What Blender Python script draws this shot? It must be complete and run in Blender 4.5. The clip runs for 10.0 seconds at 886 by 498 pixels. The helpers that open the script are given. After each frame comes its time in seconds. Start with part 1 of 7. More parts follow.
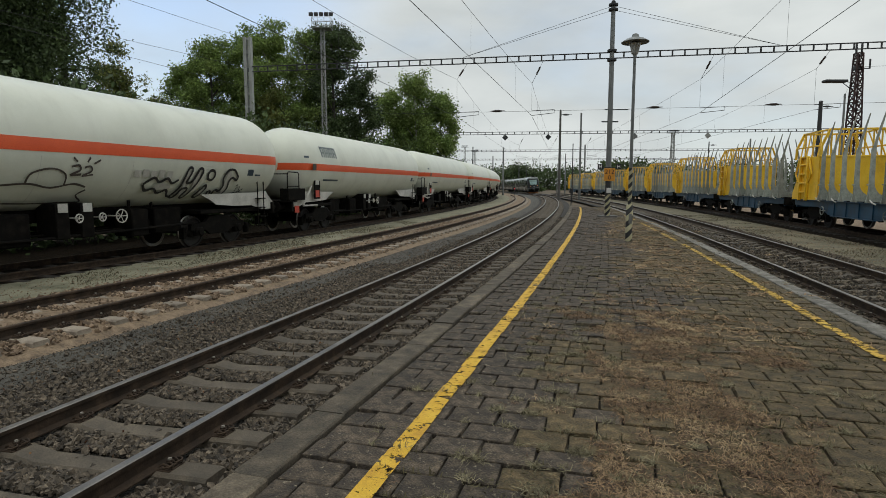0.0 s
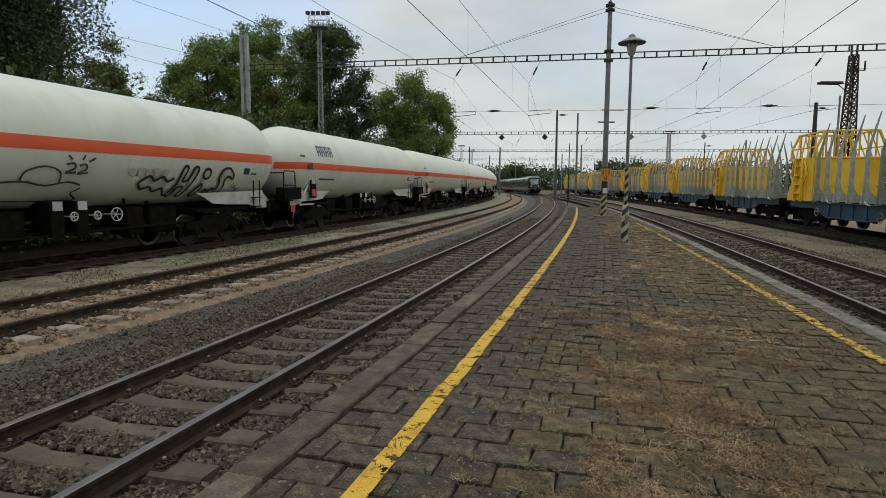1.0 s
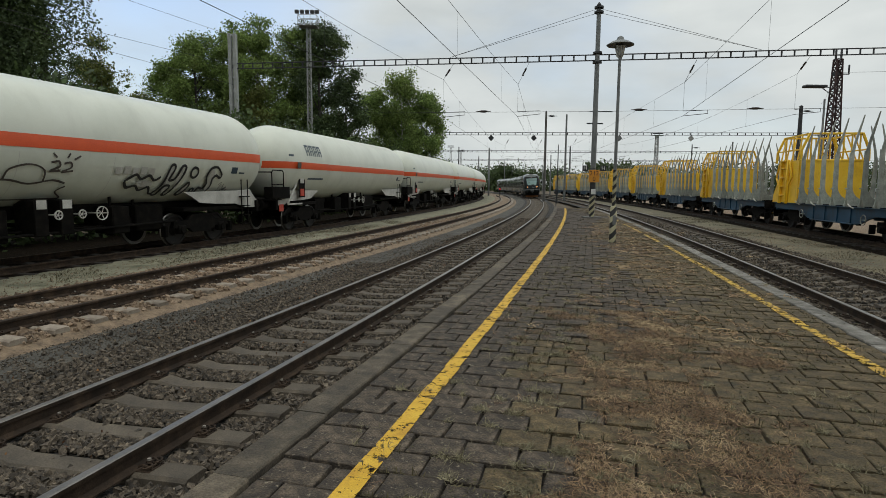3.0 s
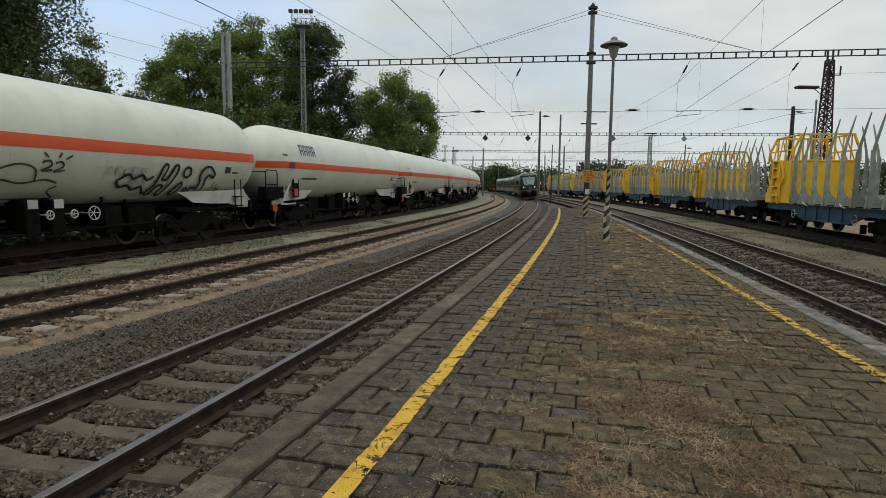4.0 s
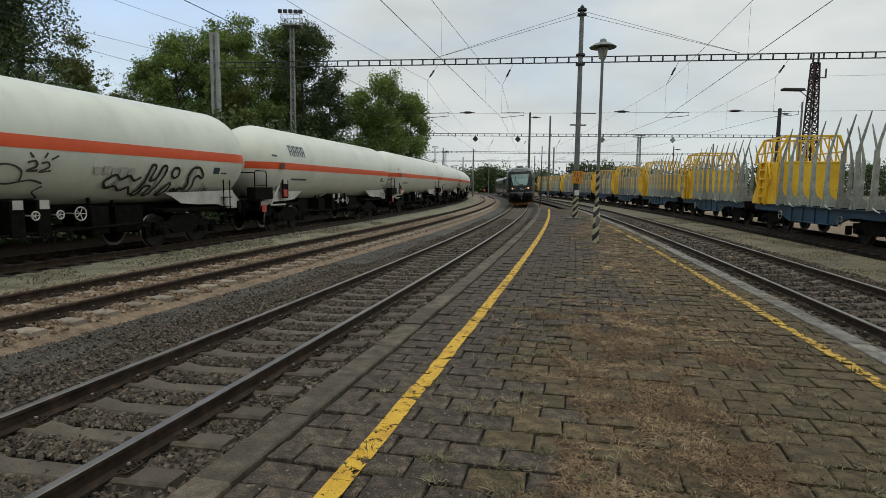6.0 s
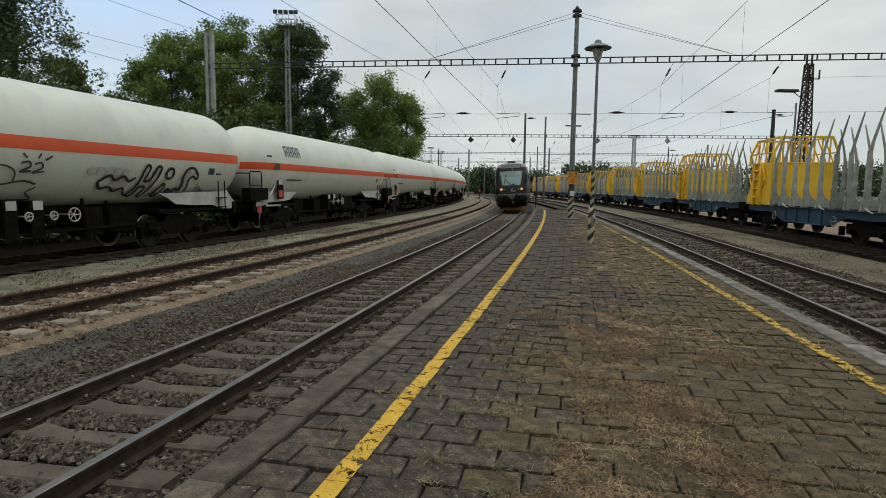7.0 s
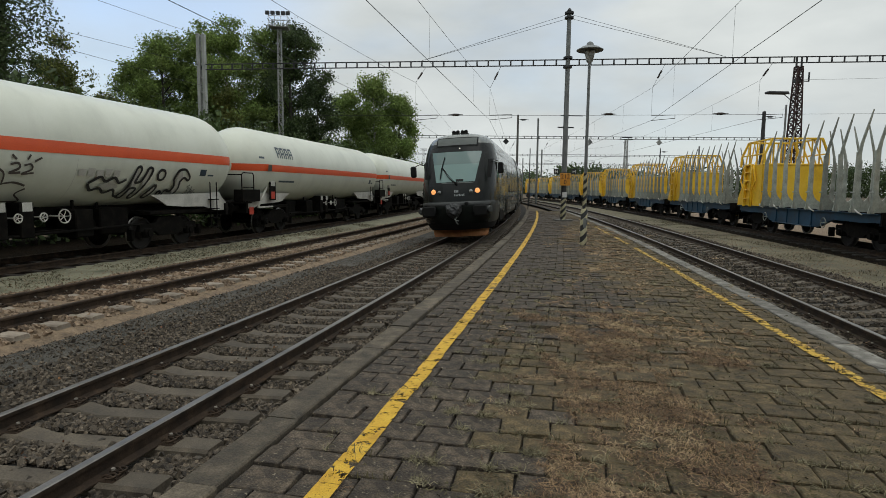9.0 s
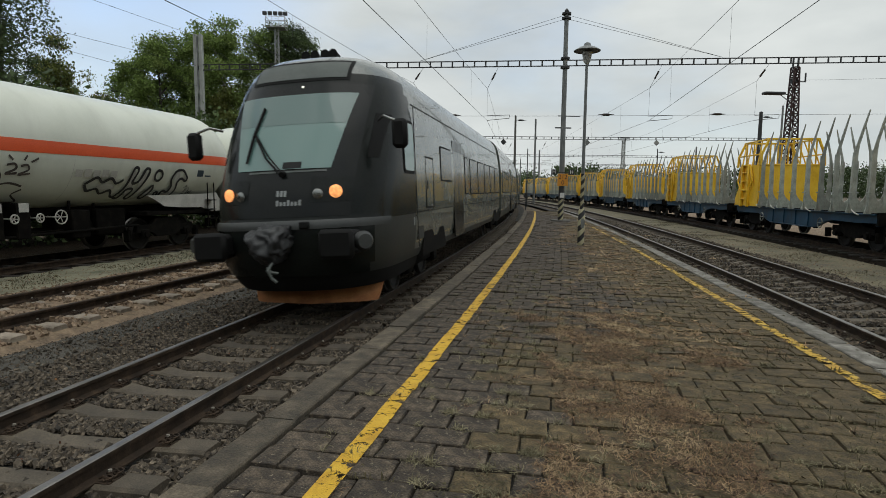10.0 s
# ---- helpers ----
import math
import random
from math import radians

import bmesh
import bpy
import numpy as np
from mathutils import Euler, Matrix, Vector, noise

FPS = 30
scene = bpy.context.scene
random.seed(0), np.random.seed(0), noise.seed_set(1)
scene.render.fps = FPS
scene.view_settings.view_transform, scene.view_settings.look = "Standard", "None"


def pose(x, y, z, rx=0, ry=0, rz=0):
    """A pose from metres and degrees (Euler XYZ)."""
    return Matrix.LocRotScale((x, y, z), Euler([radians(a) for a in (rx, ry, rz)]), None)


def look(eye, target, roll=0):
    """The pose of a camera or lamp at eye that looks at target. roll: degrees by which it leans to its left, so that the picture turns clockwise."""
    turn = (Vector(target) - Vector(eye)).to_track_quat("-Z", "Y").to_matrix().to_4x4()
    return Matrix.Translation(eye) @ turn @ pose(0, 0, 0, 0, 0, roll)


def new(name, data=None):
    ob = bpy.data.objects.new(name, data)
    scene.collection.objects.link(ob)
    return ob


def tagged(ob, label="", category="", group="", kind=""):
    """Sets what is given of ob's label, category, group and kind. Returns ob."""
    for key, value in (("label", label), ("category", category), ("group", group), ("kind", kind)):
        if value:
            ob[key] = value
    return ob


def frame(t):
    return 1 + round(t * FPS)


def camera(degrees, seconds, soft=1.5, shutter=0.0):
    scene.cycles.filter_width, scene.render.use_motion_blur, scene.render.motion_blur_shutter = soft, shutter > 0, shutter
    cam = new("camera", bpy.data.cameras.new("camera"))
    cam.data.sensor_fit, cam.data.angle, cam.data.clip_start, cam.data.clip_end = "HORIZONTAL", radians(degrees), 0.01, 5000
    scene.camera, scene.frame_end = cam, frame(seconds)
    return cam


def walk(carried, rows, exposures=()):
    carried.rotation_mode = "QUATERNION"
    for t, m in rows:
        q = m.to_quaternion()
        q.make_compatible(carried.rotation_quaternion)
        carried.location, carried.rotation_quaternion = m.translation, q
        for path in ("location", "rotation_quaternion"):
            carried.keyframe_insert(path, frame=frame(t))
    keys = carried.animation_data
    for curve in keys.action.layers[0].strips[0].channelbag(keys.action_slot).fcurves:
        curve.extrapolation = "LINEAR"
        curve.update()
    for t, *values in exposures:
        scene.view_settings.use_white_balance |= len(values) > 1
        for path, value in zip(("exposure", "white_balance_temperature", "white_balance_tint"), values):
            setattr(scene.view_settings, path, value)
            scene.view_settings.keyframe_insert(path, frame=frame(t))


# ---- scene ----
cam = camera(74.55, 10.0, soft=0.85, shutter=0.12)
ROWS = [(0.0, 83.794, 0.000, 0.000), (0.5, 83.764, -0.147, -0.165), (1.0, 83.757, -0.246, -0.341), (1.5, 83.751, -0.372, -0.573),
        (2.0, 83.767, -0.447, -0.848), (2.5, 83.783, -0.513, -1.116), (4.0, 83.788, -0.589, -1.958), (4.5, 83.799, -0.644, -2.215),
        (5.0, 83.827, -0.631, -2.458), (5.5, 83.855, -0.637, -2.698), (7.0, 83.958, -0.638, -3.354), (7.5, 84.002, -0.641, -3.570),
        (8.0, 84.050, -0.628, -3.736), (8.5, 84.054, -0.625, -3.910), (9.0, 84.103, -0.624, -4.048), (9.5, 84.134, -0.603, -4.183),
        (10.0, 84.152, -0.590, -4.275)]
walk(cam, [(t, pose(0.002 * t, 0, 1.72, a, b, c)) for t, a, b, c in ROWS])

# ---- world, sun, exposure ----
SUN_EL, SUN_AZ = radians(78), radians(120)
world = bpy.data.worlds.new("overcast_sky")
scene.world = world
world.use_nodes = True
wn, wl = world.node_tree.nodes, world.node_tree.links
wn.clear()
w_out, w_bg = wn.new("ShaderNodeOutputWorld"), wn.new("ShaderNodeBackground")
w_sky, w_mix, w_ramp, w_ramp2 = wn.new("ShaderNodeTexSky"), wn.new("ShaderNodeMix"), wn.new("ShaderNodeValToRGB"), wn.new("ShaderNodeValToRGB")
w_tc, w_map, w_noise, w_noise2 = wn.new("ShaderNodeTexCoord"), wn.new("ShaderNodeMapping"), wn.new("ShaderNodeTexNoise"), wn.new("ShaderNodeTexNoise")
w_sky.sky_type, w_sky.sun_disc, w_sky.sun_elevation, w_sky.sun_rotation = "NISHITA", False, SUN_EL, SUN_AZ
w_scale = wn.new("ShaderNodeMix")
w_scale.data_type, w_scale.blend_type = "RGBA", "MULTIPLY"
w_scale.inputs[0].default_value = 1.0
w_scale.inputs[7].default_value = (0.23, 0.23, 0.23, 1)
w_map.inputs["Scale"].default_value = (1.0, 1.0, 2.6)
w_map.inputs["Location"].default_value = (0.35, 0.1, 0.0)
w_noise.inputs["Scale"].default_value, w_noise.inputs["Detail"].default_value = 2.3, 7
w_noise2.inputs["Scale"].default_value, w_noise2.inputs["Detail"].default_value, w_noise2.inputs["Roughness"].default_value = 2.4, 6, 0.52
wl.new(w_tc.outputs["Generated"], w_map.inputs["Vector"])
wl.new(w_map.outputs[0], w_noise.inputs["Vector"])
wl.new(w_map.outputs[0], w_noise2.inputs["Vector"])
# thickness of the cloud: a few thin places let the blue through
w_ramp.color_ramp.elements[0].position, w_ramp.color_ramp.elements[1].position = 0.36, 0.50
w_ramp.color_ramp.elements[0].color, w_ramp.color_ramp.elements[1].color = (0.8, 0.8, 0.8, 1), (1, 1, 1, 1)
# grey undersides and lighter cloud
w_ramp2.color_ramp.elements[0].position, w_ramp2.color_ramp.elements[1].position = 0.30, 0.66
w_ramp2.color_ramp.elements[0].color, w_ramp2.color_ramp.elements[1].color = (0.50, 0.545, 0.555, 1), (0.765, 0.805, 0.79, 1)
w_mix.data_type = "RGBA"
wl.new(w_noise.outputs["Fac"], w_ramp.inputs[0])
wl.new(w_noise2.outputs["Fac"], w_ramp2.inputs[0])
wl.new(w_sky.outputs[0], w_scale.inputs[6])
# the cloud breaks open over the trees
w_dot, w_open, w_rag, w_thin = wn.new("ShaderNodeVectorMath"), wn.new("ShaderNodeMapRange"), wn.new("ShaderNodeMath"), wn.new("ShaderNodeMath")
w_dot.operation, w_dot.inputs[1].default_value = "DOT_PRODUCT", (-0.385, 0.84, 0.38)
w_open.interpolation_type = "SMOOTHSTEP"
w_open.inputs["From Min"].default_value, w_open.inputs["From Max"].default_value, w_open.inputs["To Max"].default_value = 0.93, 0.995, 1.05
wl.new(w_tc.outputs["Generated"], w_dot.inputs[0])
wl.new(w_dot.outputs["Value"], w_open.inputs["Value"])
w_rag.operation = "MULTIPLY"
wl.new(w_open.outputs[0], w_rag.inputs[0])
wl.new(w_noise2.outputs["Fac"], w_rag.inputs[1])
w_thin.operation, w_thin.use_clamp = "SUBTRACT", True
wl.new(w_ramp.outputs[0], w_thin.inputs[0])
wl.new(w_rag.outputs[0], w_thin.inputs[1])
wl.new(w_thin.outputs[0], w_mix.inputs[0])
wl.new(w_scale.outputs[2], w_mix.inputs[6])
wl.new(w_ramp2.outputs[0], w_mix.inputs[7])
# an overcast sky is brighter overhead than at the horizon
w_sep, w_gain, w_zen = wn.new("ShaderNodeSeparateXYZ"), wn.new("ShaderNodeMapRange"), wn.new("ShaderNodeMix")
w_gain.inputs["From Min"].default_value, w_gain.inputs["From Max"].default_value = 0.36, 1.0
w_gain.inputs["To Min"].default_value, w_gain.inputs["To Max"].default_value = 0.97, 1.75
w_zen.data_type, w_zen.blend_type = "RGBA", "MULTIPLY"
w_zen.inputs[0].default_value = 1.0
wl.new(w_tc.outputs["Generated"], w_sep.inputs[0])
wl.new(w_sep.outputs[2], w_gain.inputs["Value"])
wl.new(w_mix.outputs[2], w_zen.inputs[6])
wl.new(w_gain.outputs[0], w_zen.inputs[7])
wl.new(w_zen.outputs[2], w_bg.inputs[0])
w_bg.inputs[1].default_value = 1.0
wl.new(w_bg.outputs[0], w_out.inputs[0])
sun = new("sun", bpy.data.lights.new("sun", "SUN"))
sun.data.energy, sun.data.angle, sun.data.color = 0.5, radians(50), (1.0, 0.97, 0.92)
sun.matrix_world = look((0, 0, 50), Vector((0, 0, 50)) - Vector((math.cos(SUN_EL) * math.sin(SUN_AZ), math.cos(SUN_EL) * math.cos(SUN_AZ), math.sin(SUN_EL))))
scene.view_settings.exposure = 0.0


# ---- materials ----
EARTHY = ("ground_soil", "fine_gravel", "grey_gravel", "ballast_bed", "shaded_ballast", "ballast_stone", "sleeper_concrete", "paving_block", "paving_mossy", "joint_soil", "kerb_concrete", "rail_rust")


def material(name, colours, rough=0.8, metal=0.0, scale=4.0, fine=60.0, bump=0.3, depth=0.004, spread=0.0, stretch=(1, 1, 1),
             island=False, coat=0.0, streak=None, spots=None, gloss=0.5):
    """A worn surface: colours mixed by coarse noise, fine grain over it, bump. spread: how far each object's tone differs."""
    dull = (0.87, 0.75, 0.585) if name in EARTHY else (1, 1, 1) if name.startswith("leaves") else (0.80, 0.79, 0.75)
    colours = [tuple(c * k for c, k in zip(col, dull)) for col in colours]
    streak, spots = [e and (tuple(c * k for c, k in zip(e[0], dull)), *e[1:]) for e in (streak, spots)]
    m = bpy.data.materials.new(name)
    m.use_nodes = True
    n, l = m.node_tree.nodes, m.node_tree.links
    b = n["Principled BSDF"]
    b.inputs["Specular IOR Level"].default_value = gloss
    tc, mp = n.new("ShaderNodeTexCoord"), n.new("ShaderNodeMapping")
    mp.inputs["Scale"].default_value = stretch
    l.new(tc.outputs["Object"], mp.inputs["Vector"])
    big, small = n.new("ShaderNodeTexNoise"), n.new("ShaderNodeTexNoise")
    big.inputs["Scale"].default_value, big.inputs["Detail"].default_value, big.inputs["Roughness"].default_value = scale, 6, 0.6
    small.inputs["Scale"].default_value, small.inputs["Detail"].default_value = fine, 3
    l.new(mp.outputs[0], big.inputs["Vector"])
    l.new(mp.outputs[0], small.inputs["Vector"])
    ramp = n.new("ShaderNodeValToRGB")
    els = ramp.color_ramp.elements
    while len(els) < len(colours):
        els.new(0.5)
    for i, c in enumerate(colours):
        els[i].position = 0.32 + 0.36 * i / max(1, len(colours) - 1)
        els[i].color = (*c, 1)
    l.new(big.outputs["Fac"], ramp.inputs[0])
    grain = n.new("ShaderNodeMix")
    grain.data_type, grain.blend_type = "RGBA", "OVERLAY"
    grain.inputs[0].default_value = 0.9 if name in EARTHY else 0.08 if name == "tank_paint" else 0.4
    l.new(ramp.outputs[0], grain.inputs[6])
    l.new(small.outputs["Fac"], grain.inputs[7])
    last = grain.outputs[2]
    if spread:
        info = n.new("ShaderNodeNewGeometry" if island else "ShaderNodeObjectInfo")
        rng = n.new("ShaderNodeMapRange")
        rng.inputs["To Min"].default_value, rng.inputs["To Max"].default_value = 1 - spread, 1 + spread
        l.new(info.outputs["Random Per Island" if island else "Random"], rng.inputs["Value"])
        hsv = n.new("ShaderNodeHueSaturation")
        l.new(rng.outputs[0], hsv.inputs["Value"])
        l.new(last, hsv.inputs["Color"])
        last = hsv.outputs[0]
    for extra in (streak, spots):
        if not extra:
            continue
        colour, size, sc, lo, hi, amount = extra
        tex, mr, mx, mp2 = n.new("ShaderNodeTexNoise"), n.new("ShaderNodeMapRange"), n.new("ShaderNodeMix"), n.new("ShaderNodeMapping")
        mp2.inputs["Scale"].default_value = sc
        mp2.inputs["Location"].default_value = (3.1, 7.7, 1.3)
        tex.inputs["Scale"].default_value, tex.inputs["Detail"].default_value, tex.inputs["Roughness"].default_value = size, 7, 0.65
        l.new(tc.outputs["Object"], mp2.inputs[0])
        l.new(mp2.outputs[0], tex.inputs["Vector"])
        mr.inputs["From Min"].default_value, mr.inputs["From Max"].default_value, mr.inputs["To Max"].default_value = lo, hi, amount
        l.new(tex.outputs["Fac"], mr.inputs["Value"])
        mx.data_type = "RGBA"
        mx.inputs[7].default_value = (*colour, 1)
        l.new(mr.outputs[0], mx.inputs[0])
        l.new(last, mx.inputs[6])
        last = mx.outputs[2]
    l.new(last, b.inputs["Base Color"])
    b.inputs["Metallic"].default_value = metal
    b.inputs["Coat Weight"].default_value = coat
    rr = n.new("ShaderNodeMapRange")
    rr.inputs["To Min"].default_value, rr.inputs["To Max"].default_value = max(0.02, rough - 0.12), min(1, rough + 0.12)
    l.new(big.outputs["Fac"], rr.inputs["Value"])
    l.new(rr.outputs[0], b.inputs["Roughness"])
    if bump:
        bp = n.new("ShaderNodeBump")
        bp.inputs["Strength"].default_value, bp.inputs["Distance"].default_value = bump, depth
        l.new(small.outputs["Fac"], bp.inputs["Height"])
        l.new(bp.outputs[0], b.inputs["Normal"])
    return m


def glow(name, colour, strength):
    m = bpy.data.materials.new(name)
    m.use_nodes = True
    b = m.node_tree.nodes["Principled BSDF"]
    b.inputs["Base Color"].default_value = (*colour, 1)
    b.inputs["Emission Color"].default_value = (*colour, 1)
    b.inputs["Emission Strength"].default_value = strength
    # the lens is cut in small facets
    n, l = m.node_tree.nodes, m.node_tree.links
    cell, rng = n.new("ShaderNodeTexVoronoi"), n.new("ShaderNodeMapRange")
    tc = n.new("ShaderNodeTexCoord")
    cell.inputs["Scale"].default_value = 38
    l.new(tc.outputs["Object"], cell.inputs["Vector"])
    rng.inputs["To Min"].default_value, rng.inputs["To Max"].default_value = strength * 1.25, strength * 0.35
    l.new(cell.outputs["Distance"], rng.inputs["Value"])
    l.new(rng.outputs[0], b.inputs["Emission Strength"])
    return m


M_EARTH = material("ground_soil", [(0.05, 0.042, 0.03), (0.10, 0.082, 0.058), (0.14, 0.115, 0.08)], 0.95, scale=0.4, fine=22, bump=0.6, depth=0.02)
M_FINE = material("fine_gravel", [(0.085, 0.085, 0.066), (0.14, 0.138, 0.105), (0.17, 0.165, 0.125)], 0.95, scale=0.9, fine=45, bump=0.7, depth=0.015,
                  spots=((0.06, 0.065, 0.03), 1.3, (1, 1, 1), 0.5, 0.68, 0.7))
M_OLIVE = material("olive_gravel", [(0.15, 0.145, 0.10), (0.24, 0.23, 0.16), (0.31, 0.295, 0.21)], 0.95, scale=1.1, fine=45, bump=0.7, depth=0.015, spots=((0.06, 0.065, 0.03), 1.6, (1, 1, 1), 0.52, 0.68, 0.7))
M_GREY = material("grey_gravel", [(0.034, 0.036, 0.036), (0.062, 0.065, 0.065), (0.092, 0.096, 0.096)], 0.95, scale=1.6, fine=38, bump=0.9, depth=0.02)
# near black: stands for the shade in the gaps between stones
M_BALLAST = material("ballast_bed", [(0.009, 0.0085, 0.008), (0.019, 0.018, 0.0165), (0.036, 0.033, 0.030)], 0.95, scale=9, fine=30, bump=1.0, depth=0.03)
M_TAN = material("tan_ballast", [(0.12, 0.085, 0.055), (0.22, 0.155, 0.10), (0.29, 0.21, 0.14)], 0.95, scale=7, fine=32, bump=0.9, depth=0.025)
# blackened: the shade beneath the wagons is in the bed's own colour
M_DARKBED = material("shaded_ballast", [(0.005, 0.0042, 0.0035), (0.011, 0.0092, 0.0075), (0.026, 0.0215, 0.017)], 0.95, scale=5, fine=30, bump=0.9, depth=0.03, gloss=0.05)
M_STONE = material("ballast_stone", [(0.036, 0.032, 0.028), (0.080, 0.072, 0.064), (0.165, 0.150, 0.134)], 0.9, scale=22, fine=120, bump=0.4, depth=0.004, spread=0.62, island=True)
M_TANSTONE = material("tan_stone", [(0.13, 0.085, 0.055), (0.24, 0.17, 0.115), (0.33, 0.25, 0.18)], 0.9, scale=10, fine=120, bump=0.4, depth=0.004, spread=0.5, island=True)
M_RAILHEAD = material("rail_polished", [(0.17, 0.155, 0.14), (0.27, 0.25, 0.235)], 0.36, metal=0.9, scale=3, fine=90, bump=0.08, depth=0.001, stretch=(1, 1, 1))
M_RAIL = material("rail_rust", [(0.018, 0.014, 0.0115), (0.040, 0.030, 0.024), (0.075, 0.056, 0.044)], 0.85, metal=0.1, scale=6, fine=110, bump=0.4, depth=0.003, gloss=0.3)
M_SLEEPER = material("sleeper_concrete", [(0.054, 0.0495, 0.044), (0.086, 0.0795, 0.071), (0.122, 0.113, 0.101)], 0.92, scale=4, fine=90, bump=0.4, depth=0.003, spread=0.22)
M_SLEEPERTAN = material("sleeper_pale", [(0.18, 0.145, 0.115), (0.27, 0.225, 0.18), (0.33, 0.29, 0.24)], 0.92, scale=4, fine=90, bump=0.4, depth=0.003, spread=0.22)
M_WOOD = material("sleeper_oiled", [(0.015, 0.012, 0.010), (0.032, 0.025, 0.02), (0.05, 0.04, 0.03)], 0.9, scale=5, fine=80, bump=0.4, depth=0.004, spread=0.3, stretch=(0.3, 3, 3))
M_BLOCK = material("paving_block", [(0.020, 0.017, 0.0145), (0.057, 0.049, 0.042), (0.140, 0.123, 0.106)], 0.95, scale=9, fine=70, bump=1.0, depth=0.012, spread=0.24,
                   spots=((0.28, 0.27, 0.24), 26, (1, 1, 1), 0.60, 0.67, 0.85))
M_BLOCKMOSS = material("paving_mossy", [(0.030, 0.025, 0.015), (0.086, 0.071, 0.041), (0.165, 0.134, 0.082)], 0.95, scale=8, fine=65, bump=1.0, depth=0.013, spread=0.26,
                       spots=((0.064, 0.054, 0.029), 4, (1, 1, 1), 0.48, 0.64, 0.85))
M_JOINT = material("joint_soil", [(0.008, 0.007, 0.005), (0.016, 0.014, 0.010), (0.028, 0.026, 0.016)], 1.0, scale=8, fine=90, bump=0.6, depth=0.006)
M_KERB = material("kerb_concrete", [(0.050, 0.045, 0.039), (0.098, 0.090, 0.078), (0.165, 0.153, 0.134)], 0.94, scale=5, fine=75, bump=1.0, depth=0.008, spread=0.30,
                  spots=((0.05, 0.05, 0.042), 7, (1, 1, 1), 0.55, 0.68, 0.6))
M_KERBPALE = material("kerb_whitened", [(0.085, 0.078, 0.068), (0.18, 0.168, 0.148), (0.31, 0.293, 0.268)], 0.94, scale=5, fine=75, bump=0.9, depth=0.008, spread=0.25)
M_STRAW = material("dry_grass", [(0.17, 0.102, 0.056), (0.31, 0.205, 0.115), (0.50, 0.385, 0.235)], 0.9, scale=2, fine=30, bump=0, spread=0.4, island=True)
M_MOSS = material("moss_grass", [(0.045, 0.040, 0.018), (0.080, 0.068, 0.031), (0.125, 0.104, 0.052)], 0.95, scale=2, fine=30, bump=0, spread=0.4, island=True)


